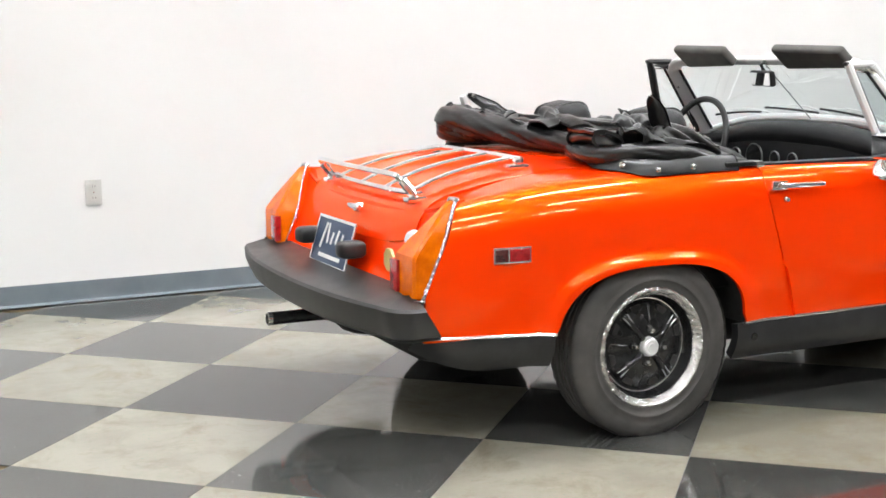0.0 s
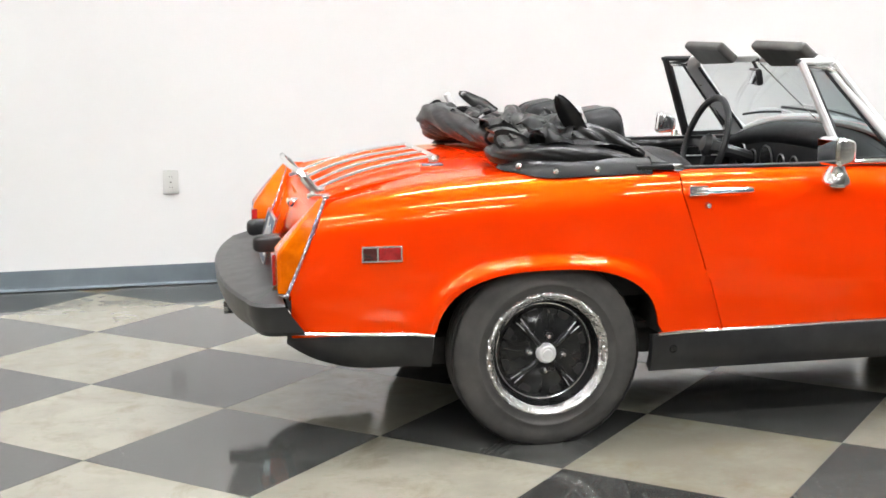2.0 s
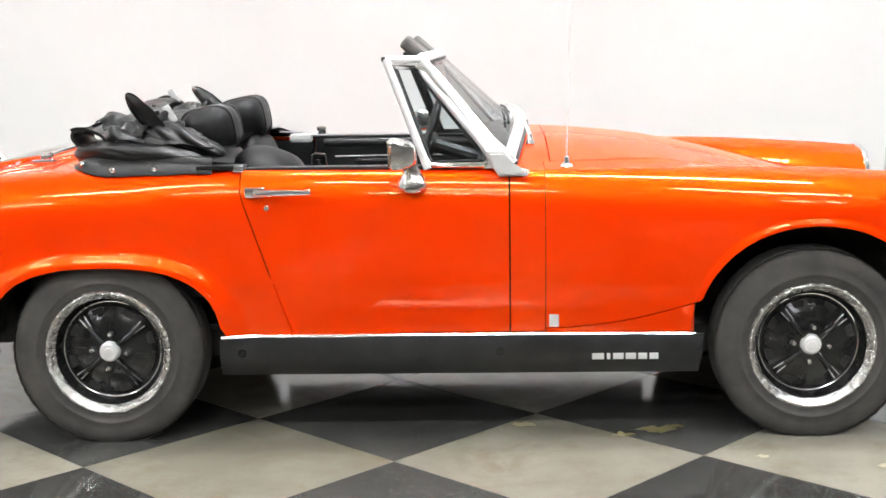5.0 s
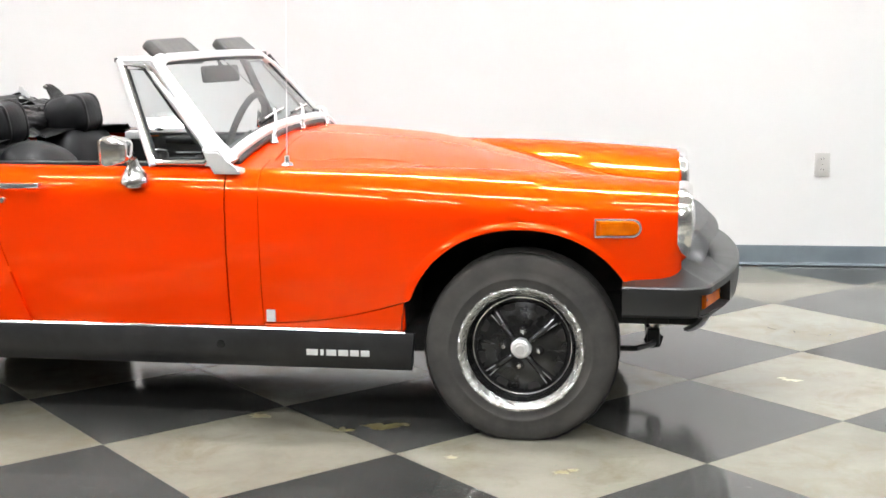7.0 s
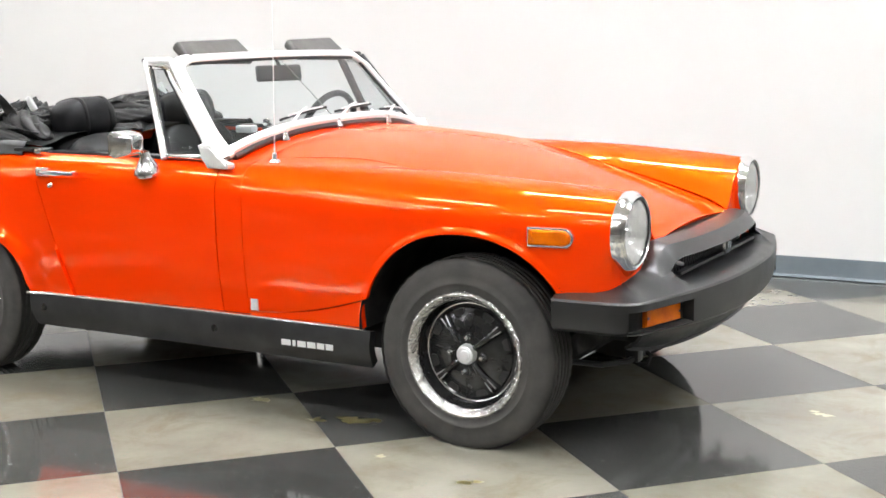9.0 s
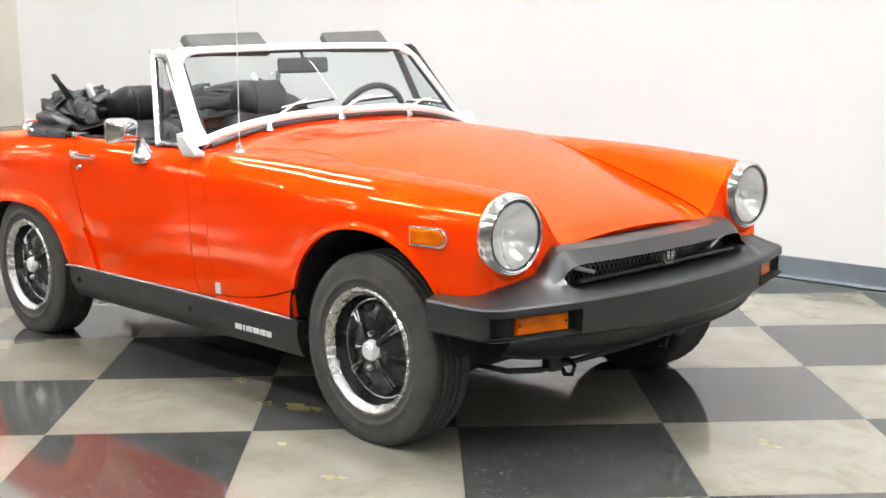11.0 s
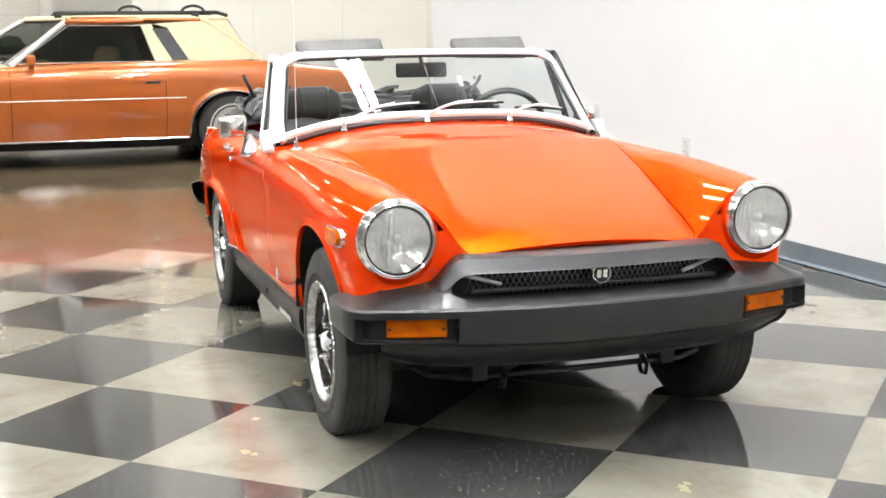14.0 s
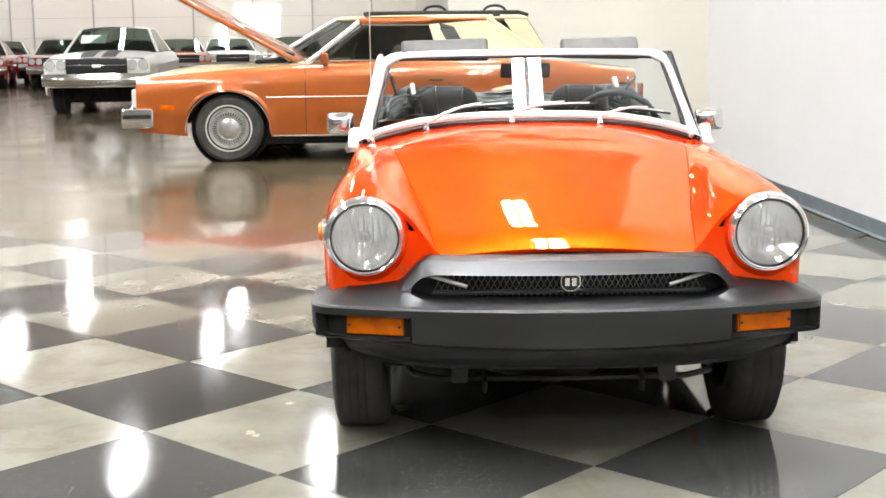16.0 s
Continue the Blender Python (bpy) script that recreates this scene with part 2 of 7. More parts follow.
BOWL = vary(mat("lamp_reflector", (0.95, 0.95, 0.95), 0.2, 0.85), 30, (0.9, 0.9, 0.9), (0.98, 0.98, 0.98), (0.1, 0.25), 0.25, 90)
# pale metal for the highlight lines drawn on the wheel spokes
EDGEGLINT = mat("edge_glint", (0.4, 0.4, 0.4), 0.3, 0.8)
LENSGLASS = glass("fluted_lens_glass", (0.96, 0.96, 0.95), 0.08)
nt_ = LENSGLASS.node_tree
sh_ = nt_.nodes.new("ShaderNodeBsdfPrincipled")
sh_.inputs["Base Color"].default_value = (0.9, 0.91, 0.89, 1)
sh_.inputs["Roughness"].default_value = 0.2
mx_ = nt_.nodes.new("ShaderNodeMixShader")
mx_.inputs[0].default_value = 0.22
old_ = nt_.nodes["Material Output"].inputs[0].links[0].from_socket
nt_.links.new(old_, mx_.inputs[1])
nt_.links.new(sh_.outputs[0], mx_.inputs[2])
nt_.links.new(mx_.outputs[0], nt_.nodes["Material Output"].inputs[0])

# ---- mesh helpers ----
def finish(bm, angle=32.0):
    bm.normal_update()
    lim = radians(angle)
    for e in bm.edges:
        e.smooth = not (len(e.link_faces) == 2 and e.calc_face_angle(0.0) > lim)
    for f in bm.faces:
        f.smooth = True


def part(name, bm, material, parent=None, label="", angle=32.0):
    finish(bm, angle)
    me = bpy.data.meshes.new(name)
    bm.to_mesh(me)
    bm.free()
    me.materials.append(material)
    ob = new(name, me)
    if parent is not None:
        ob.parent = parent
    return tagged(ob, label)


def thing(name, label, category, m=None, group="", kind=""):
    ob = new(name)
    ob.empty_display_size = 0.1
    if m is not None:
        ob.matrix_basis = m
    return tagged(ob, label, category, group, kind)


def solo(name, bm, material, label, category="", kind="", group="", angle=32.0):
    return tagged(part(name, bm, material, None, label, angle), "", category, group, kind)


def grid(fn, nu, nv, bm=None, loop_u=False, flip=False):
    """A sheet of quads over fn(i/nu, j/nv)."""
    bm = bm or bmesh.new()
    ku = nu if loop_u else nu + 1
    vs = [[bm.verts.new(fn(i / nu, j / nv)) for j in range(nv + 1)] for i in range(ku)]
    for i in range(nu):
        a, b = vs[i], vs[(i + 1) % ku]
        for j in range(nv):
            q = [a[j], b[j], b[j + 1], a[j + 1]]
            bm.faces.new(q[::-1] if flip else q)
    return bm


def flange(bm, depth):
    """Turns the open edges of a sheet inwards, so that the panel shows its thickness."""
    bm.normal_update()
    edges = [e for e in bm.edges if e.is_boundary]
    nor = {v: v.normal.copy() for e in edges for v in e.verts}
    ret = bmesh.ops.extrude_edge_only(bm, edges=edges)
    moved = [g for g in ret["geom"] if isinstance(g, bmesh.types.BMVert)]
    for v in moved:
        near = min((o for e in v.link_edges for o in e.verts if o in nor), key=lambda o: (o.co - v.co).length)
        v.co -= nor[near] * depth
    return bm


def box(c, s, bevel=0.0, bm=None, rot=None, seg=2):
    own = bmesh.new()
    bmesh.ops.create_cube(own, size=1.0)
    bmesh.ops.scale(own, vec=Vector(s), verts=own.verts)
    if bevel:
        bmesh.ops.bevel(own, geom=own.edges[:], offset=bevel, segments=seg, affect="EDGES", profile=0.6)
    if rot is not None:
        bmesh.ops.rotate(own, matrix=Euler([radians(a) for a in rot]).to_matrix(), verts=own.verts)
    bmesh.ops.translate(own, vec=Vector(c), verts=own.verts)
    return merge(bm, own)


def merge(bm, own):
    if bm is None:
        return own
    me = bpy.data.meshes.new("tmp")
    own.to_mesh(me)
    own.free()
    bm.from_mesh(me)
    bpy.data.meshes.remove(me)
    return bm


def tube(pts, r, seg=8, bm=None, close=False, cap=True):
    """A round bar along a line of points; r may be one radius or one for each point."""
    bm = bm or bmesh.new()
    pts = [Vector(p) for p in pts]
    n = len(pts)
    rs = r if isinstance(r, (list, tuple)) else [r] * n
    rings, up = [], None
    for i, p in enumerate(pts):
        d = (pts[(i + 1) % n] if (i < n - 1 or close) else p) - (pts[i - 1] if (i > 0 or close) else p)
        d = d.normalized() if d.length > 1e-9 else Vector((0, 0, 1))
        if up is None:
            up = d.orthogonal().normalized()
        up = (up - d * up.dot(d)).normalized()
        side = d.cross(up)
        rings.append([bm.verts.new(p + (up * math.cos(a) + side * math.sin(a)) * rs[i]) for a in (2 * math.pi * k / seg for k in range(seg))])
    for i in range(n if close else n - 1):
        a, b = rings[i], rings[(i + 1) % n]
        for k in range(seg):
            bm.faces.new([a[k], a[(k + 1) % seg], b[(k + 1) % seg], b[k]])
    if cap and not close:
        bm.faces.new(rings[0][::-1])
        bm.faces.new(rings[-1])
    return bm


def lathe(profile, m, seg=48, bm=None):
    """Turns (radius, height) points round the local z axis of the pose m."""
    bm = bm or bmesh.new()
    rings = []
    for r, h in profile:
        if r < 1e-6:
            rings.append([bm.verts.new(m @ Vector((0, 0, h)))])
        else:
            rings.append([bm.verts.new(m @ Vector((r * math.cos(a), r * math.sin(a), h))) for a in (2 * math.pi * k / seg for k in range(seg))])
    for a, b in zip(rings, rings[1:]):
        for k in range(seg):
            q = [a[k % len(a)], a[(k + 1) % len(a)], b[(k + 1) % len(b)], b[k % len(b)]]
            q = list(dict.fromkeys(q))
            if len(q) > 2:
                bm.faces.new(q)
    return bm


def prism(poly, m, depth, taper=1.0, bm=None, bevel=0.0):
    """A flat outline in the local xy plane of m, drawn out along local z."""
    own = bmesh.new()
    cx, cy = sum(p[0] for p in poly) / len(poly), sum(p[1] for p in poly) / len(poly)
    lo = [own.verts.new((x, y, 0)) for x, y in poly]
    hi = [own.verts.new((cx + (x - cx) * taper, cy + (y - cy) * taper, depth)) for x, y in poly]
    own.faces.new(lo[::-1])
    top = own.faces.new(hi)
    for k in range(len(poly)):
        j = (k + 1) % len(poly)
        own.faces.new([lo[k], lo[j], hi[j], hi[k]])
    if bevel:
        bmesh.ops.bevel(own, geom=list(top.edges), offset=bevel, segments=2, affect="EDGES")
    bmesh.ops.transform(own, matrix=m, verts=own.verts)
    bmesh.ops.recalc_face_normals(own, faces=own.faces)
    return merge(bm, own)


def blob(c, s, bm=None, rough=0.0, freq=3.0, seg=24, rings=16, power=1.0, rot=None):
    """A padded, rounded body with an uneven skin; power below 1 squares it off."""
    own = bmesh.new()
    sgn = lambda v: math.copysign(abs(v) ** power, v)
    for_pts = lambda u, w: Vector((sgn(math.cos(u) * math.sin(w)) * s[0], sgn(math.sin(u) * math.sin(w)) * s[1], sgn(math.cos(w)) * s[2]))
    grid(lambda a, b: for_pts(2 * math.pi * a, math.pi * (0.002 + 0.996 * b)), seg, rings, own, loop_u=True)
    bmesh.ops.recalc_face_normals(own, faces=own.faces)
    if rough:
        for v in own.verts:
            q = v.co * freq * 6 + Vector(c) * 9
            v.co += v.co.normalized() * rough * (noise.noise(q) + 0.5 * noise.noise(q * 2.1))
    if rot is not None:
        bmesh.ops.rotate(own, matrix=Euler([radians(a) for a in rot]).to_matrix(), verts=own.verts)
    bmesh.ops.translate(own, vec=Vector(c), verts=own.verts)
    return merge(bm, own)


def curve(*pairs):
    """A smooth line through (x, value) pairs."""
    xs = [p[0] for p in pairs]
    ys = [p[1] for p in pairs]
    n = len(xs)
    d = [(ys[i + 1] - ys[i]) / (xs[i + 1] - xs[i]) for i in range(n - 1)]
    t = [d[0]] + [(d[i - 1] + d[i]) / 2 for i in range(1, n - 1)] + [d[-1]]

    def f(x):
        x = min(max(x, xs[0]), xs[-1])
        i = next((k for k in range(n - 1) if x <= xs[k + 1]), n - 2)
        h = xs[i + 1] - xs[i]
        s = (x - xs[i]) / h
        return ys[i] * (1 + 2 * s) * (1 - s) ** 2 + ys[i + 1] * s * s * (3 - 2 * s) + h * t[i] * s * (1 - s) ** 2 - h * t[i + 1] * s * s * (1 - s)
    return f


def smooth(a, b, x):
    s = min(max((x - a) / (b - a), 0.0), 1.0)
    return s * s * (3 - 2 * s)


def spread(*stops):
    """Stations from stop to stop: (end, count, bunched towards both ends or even)."""
    xs = [stops[0]]
    for end, count, bunched in stops[1:]:
        a = xs[-1]
        for k in range(1, count + 1):
            s = k / count
            xs.append(a + (end - a) * ((1 - math.cos(math.pi * s)) / 2 if bunched else s))
    return xs

# ---- the hall ----
WALL_Y, WALL_END = 2.335, -5.66
TOP = 8.4
solo("ground", box((-9, -14, -0.05), (72, 60, 0.09)), CONCRETE, "tan polished concrete floor of the hall", kind="structure")
solo("wall_partition", box(((WALL_END + 26) / 2, WALL_Y + 0.1, TOP / 2), (26 - WALL_END, 0.2, TOP)), WALL, "smooth white painted partition wall", kind="structure")
solo("wall_back", box((-11.3, 4.3, TOP / 2), (0.2, 8.2, TOP)), WARMWALL, "cream panelled wall behind the parked coupe", kind="structure")
for i in range(5):
    solo("trim", box((-11.195, 0.55 + i * 1.2, TOP / 2), (0.012, 0.03, TOP)), WARMWALL, "thin joint strip of the wall panels", kind="structure")
solo("wall_north", box((-8.4, 8.3, TOP / 2), (5.6, 0.2, TOP)), WARMWALL, "plain cream closing wall", kind="structure")
solo("wall_return", box((WALL_END + 0.1, 5.35, TOP / 2), (0.2, 5.7, TOP)), WALL, "plain white end of the partition", kind="structure")
solo("wall_far", box((-44.1, -20, TOP / 2), (0.2, 40.4, TOP)), mat("cream_white_door", (0.84, 0.81, 0.74), 0.6), "far white panelled wall of the hall", kind="structure")
# two unseen closing walls; their grey sets the light bounced onto the roadster
solo("wall_south", box((-9, -40.1, TOP / 2), (70.4, 0.2, TOP)), mat("pale_grey_wall", (0.3, 0.295, 0.28), 0.7), "unseen closing side wall, grey to limit bounced light", kind="structure")
solo("wall_east", box((26.1, -19, TOP / 2), (0.2, 43, TOP)), mat("pale_grey_wall", (0.35, 0.34, 0.325), 0.7), "unseen closing end wall, grey to limit bounced light", kind="structure")
solo("wall_west_side", box((-27.7, 0.3, TOP / 2), (32.6, 0.2, TOP)), WARMWALL, "plain cream side wall", kind="structure")
solo("ceiling", box((-9, -15.8, TOP + 0.1), (70.4, 49, 0.2)), CEIL, "white ceiling high above the hall", kind="structure")
bmc = bmesh.new()
# cove base with its rounded toe
prof = [(0.0, 0.1), (0.006, 0.1), (0.008, 0.094), (0.008, 0.03), (0.012, 0.014), (0.03, 0.004), (0.0, 0.004)]
x0, x1 = WALL_END, 26.0
ring = [[bmc.verts.new((x, WALL_Y - 0.001 - d, z)) for d, z in prof] for x in (x0, x1)]
for k in range(len(prof) - 1):
    bmc.faces.new([ring[0][k], ring[1][k], ring[1][k + 1], ring[0][k + 1]])
bmesh.ops.recalc_face_normals(bmc, faces=bmc.faces)
solo("baseboard", bmc, COVE, "blue-grey rubber cove base along the wall", kind="structure")


def outlet(x):
    o = thing("wall_outlet", "white plastic duplex power outlet on the wall", "outlet", pose(x, WALL_Y, 0.508), "wall outlets")
    part("cover_plate", box((0, -0.004, 0), (0.075, 0.008, 0.117), 0.003), PLASTIC, o)
    for dz in (0.027, -0.027):
        s = part("socket", prism([(0.017 * math.cos(a), 0.015 * math.sin(a)) for a in (k * math.pi / 8 for k in range(16))], pose(0, -0.008, dz, 90), 0.003), PLASTIC, o)
        for dx in (-0.006, 0.006):
            part("slot", box((dx, -0.0115, dz + 0.002), (0.002, 0.002, 0.008)), SATIN, s)
    part("screw", lathe([(0, 0.002), (0.003, 0.002), (0.003, 0)], pose(0, -0.008, 0, 90), 8), CHROME, o)


outlet(-1.008)
outlet(3.277)

# ceiling fixtures in rows along the hall; several are unseen, added as fill light
def fixture(material, x, y):
    f = thing("ceiling_light", "long white high-bay light under the ceiling, known from reflections or added as fill", "ceiling light", pose(x, y, 8.0), "ceiling lights")
    part("housing", box((0, 0, 0.06), (2.4, 0.6, 0.1), 0.02), HOUSING, f)
    for dy in (-0.155, 0.155):
        part("diffuser", box((0, dy, 0), (2.3, 0.22, 0.03), 0.01), material, f)
    for dx in (-0.9, 0.9):
        part("hanger", box((dx, 0, 0.25), (0.02, 0.02, 0.3)), HOUSING, f)
    return f


near, far = fixture(DIFFUSER, 3.05, -1.3), fixture(FAR_DIFFUSER, -6.7, -2.3)
# x 16.5, 17.0, -14.1, -16.0 and the -24 row are added fill lights
LIGHTS = {0.55: (0.7, 8.1, 16.5, -6.7), -2.3: (-21.8, -38.0), -6.6: (0.7, -3.0, 4.4, -6.7, -14.1, 8.1, 17.0, -21.5, -34.2, -40.5), -12.7: (-7.0, -16.0, 1.5, -2.7, 5.7, -33.4, -42.0), -18.0: (0.7, -12.0, -20.0, -27.0, -34.0, -41.0), -24.0: (-28.0, -36.0)}
for y, xs in LIGHTS.items():
    for x in xs:
        # the stronger copies beyond x = -37 lift the far wall
        copy_thing(near if (y > -1 and x > -1) or x < -37 else far, pose(x, y, 8.0) @ Matrix.Diagonal((1, 0.55 if x < -20 else 1, 1, 1)))
# unseen extra light, added to brighten the wall behind the coupe
copy_thing(near, pose(-8.6, 5.0, 8.0, 0, 0, 90))

# ---- the small red roadster: x runs forward from the rear axle, y to its left ----
YS = curve((-0.76, 0.642), (-0.5, 0.67), (-0.2, 0.681), (0.4, 0.68), (1.2, 0.667), (1.7, 0.667), (2.03, 0.676), (2.3, 0.664), (2.52, 0.636))
ZF = curve((-0.76, 0.708), (-0.63, 0.735), (-0.47, 0.76), (-0.28, 0.782), (0.0, 0.796), (0.4, 0.793), (0.8, 0.789), (1.2, 0.786), (1.7, 0.782), (2.03, 0.774), (2.2, 0.764), (2.36, 0.753), (2.52, 0.738))
YC = curve((-0.76, 0.588), (-0.55, 0.582), (-0.3, 0.57), (0.0, 0.578), (0.3, 0.612), (1.2, 0.6), (1.45, 0.58), (1.8, 0.555), (2.52, 0.537))
HS = curve((-0.76, 0.105), (-0.4, 0.12), (0.0, 0.135), (0.4, 0.115), (1.2, 0.115), (1.8, 0.135), (2.52, 0.105))
ZC = curve((-0.9, 0.56), (-0.75, 0.63), (-0.64, 0.692), (-0.55, 0.732), (-0.45, 0.762), (-0.28, 0.791), (-0.1, 0.808), (0.06, 0.814), (0.6, 0.83), (1.17, 0.862), (1.35, 0.855), (1.5, 0.843), (1.62, 0.829), (1.75, 0.806), (1.9, 0.773), (2.05, 0.737), (2.2, 0.7), (2.35, 0.6605), (2.42, 0.64), (2.46, 0.622), (2.5, 0.594), (2.54, 0.556))
ZE = curve((1.27, 0.8), (1.5, 0.806), (1.62, 0.798), (1.75, 0.775), (1.9, 0.744), (2.05, 0.709), (2.2, 0.674), (2.35, 0.635), (2.42, 0.613), (2.46, 0.594), (2.5, 0.57), (2.54, 0.54))
HOODY = curve((1.27, 0.538), (1.6, 0.488), (2.0, 0.425), (2.3, 0.373), (2.52, 0.347))
REAR_ARCH, FRONT_ARCH = (0.0, 0.3, 0.335, 0.224, 2.6), (2.04, 0.3, 0.338, 0.32, 2.1)


def arch_z(a, x):
    d = abs((x - a[0]) / a[2])
    return a[1] + a[3] * (1 - d ** a[4]) ** (1 / a[4]) if d < 1 else -1.0


def arch_d(a, x, z):
    return (abs((x - a[0]) / a[2]) ** a[4] + (max(z - a[1], 0) / a[3]) ** a[4]) ** (1 / a[4])


def top_z(x, y):
    """Height of the bonnet, the wing tops and the rear deck."""
    zc, zf = ZC(x), ZF(x)
    r = min(abs(y) / YC(x), 1.0)
    bell = 1 - (1 - r ** 2.9) ** 1.25
    z = zf + (zc - zf) * (1 - bell)
    k = smooth(1.36, 1.7, x)
    if k > 0:
        # a gently crowned bonnet that sinks below the wing crests, with a crease along each shut line
        yh, ze = HOODY(x), ZE(x)
        if abs(y) < yh:
            f = zc - (zc - ze) * (abs(y) / yh) ** 2.2
        else:
            q = min((abs(y) - yh) / (YC(x) - yh), 1.0)
            f = ze + (zf - ze) * (0.5 * q * (2 - q) + 0.5 * (1 - (1 - q) ** 2.6))
        z += (f - z) * k
    return z


def side_y(x, z):
    y = YS(x)
    if z < 0.58:
        y -= 0.35 * (z - 0.58) ** 2
    d = arch_d(REAR_ARCH, x, z)
    y += 0.02 * smooth(1.2, 1.04, d) if d >= 1.0 and z < 0.62 else (0.02 if d < 1 and z < 0.62 else 0)
    d = arch_d(FRONT_ARCH, x, z)
    y += 0.006 * smooth(1.08, 1.01, d)
    return y


def shear(x, z, y=0.6):
    """The slanted tail and the slanted rear edge of the doors."""
    out = 0.0
    if x < -0.33:
        f = min((-0.33 - x) / 0.35, 1.2)
        out += f * (max(min(z, 0.76), 0.49) - 0.615) * 0.45
        out -= 0.01 * f * (1 - min(abs(y) / 0.54, 1.0) ** 2)
    if 0.34 < x < 0.48:
        out -= min((x - 0.34) / 0.13, 1.0) * (min(z, 0.73) - 0.53) / 3
    return out


def skin(x, v, sgn, zlo, inner):
    """v 0..1: the flank; 1..2: the shoulder; 2..3: the top inwards to y = inner."""
    ys, yc, zf, hs = YS(x), YC(x), ZF(x), HS(x)
    if v <= 1:
        z = zlo + (zf - hs - zlo) * v
        y = side_y(x, z)
    elif v <= 2:
        a = (v - 1) * math.pi / 2
        y, z = yc + (ys - yc) * math.cos(a), zf - hs + hs * math.sin(a)
    else:
        y = yc + (inner - yc) * (v - 2)
        z = top_z(x, y)
    if x > 2.42:
        k = (x - 2.42) / 0.0675
        y -= 0.05 * (1 - math.sqrt(max(1 - k * k, 0.0))) * smooth(0.62, 0.53, z)
    return Vector((x + shear(x, z, y), sgn * y, z))


def flank(name, parent, sgn, xs, zlo, inner, vmax, nv=(14, 9, 10), material=None, label="", turn=0.012):
    vs = [k / nv[0] for k in range(nv[0])] + [1 + k / nv[1] for k in range(nv[1] + 1)]
    if vmax > 2:
        vs += [2 + k / nv[2] for k in range(1, nv[2] + 1)]
    n, m = len(xs) - 1, len(vs) - 1
    bm = grid(lambda a, b: skin(xs[round(a * n)], vs[round(b * m)], sgn, zlo(xs[round(a * n)]), inner(xs[round(a * n)])), n, m, flip=sgn > 0)
    return part(name, flange(bm, turn), material or PAINT, parent, label, 40)


ROADSTER = pose(0.017, 0.065, 0, 0, 0, -1.43)
car = thing("roadster", "small orange-red open two-seat roadster with black rubber bumpers, folded black top", "car", ROADSTER)
GAP = 0.0022

# underbody and cockpit tub
part("floor_pan", box((0.98, 0, 0.265), (2.6, 1.06, 0.09), 0.02), UNDER, car, "black undersealed floor pan")
part("cross_member", box((2.4, 0, 0.34), (0.3, 0.8, 0.1), 0.03), UNDER, car)
part("boot_floor", box((-0.5, 0, 0.34), (0.38, 1.06, 0.16), 0.04), UNDER, car)
part("engine_block", box((1.75, 0, 0.42), (1.0, 0.72, 0.3), 0.04), UNDER, car)
for sgn in (-1, 1):
    for a, yin in ((REAR_ARCH, 0.36), (FRONT_ARCH, 0.36)):
        def well(u, v, a=a, yin=yin, sgn=sgn):
            t = math.pi * (1.0 - u)
            c, s = math.cos(t), math.sin(t)
            x = a[0] + math.copysign(abs(c) ** (2 / a[4]), c) * (a[2] + 0.012)
            z = 0.31 + abs(s) ** (2 / a[4]) * (a[1] + a[3] + 0.012 - 0.31)
            return Vector((x, sgn * (0.662 + (yin - 0.662) * min(v * 1.25, 1.0)), z if v < 0.9 else 0.3 + (z - 0.3) * 0.05))
        part("wheel_well", grid(well, 24, 5), UNDER, car, "black inner wheel well")
tub = bmesh.new()
box((0.62, 0, 0.315), (1.3, 1.1, 0.02), 0, tub)
box((-0.06, 0, 0.5), (0.02, 1.1, 0.5), 0, tub)
box((1.3, 0, 0.5), (0.02, 1.1, 0.5), 0, tub)
box((0.65, 0, 0.39), (1.3, 0.2, 0.16), 0.05, tub)
part("carpet", tub, CARPET, car, "black carpeted footwell and tunnel")

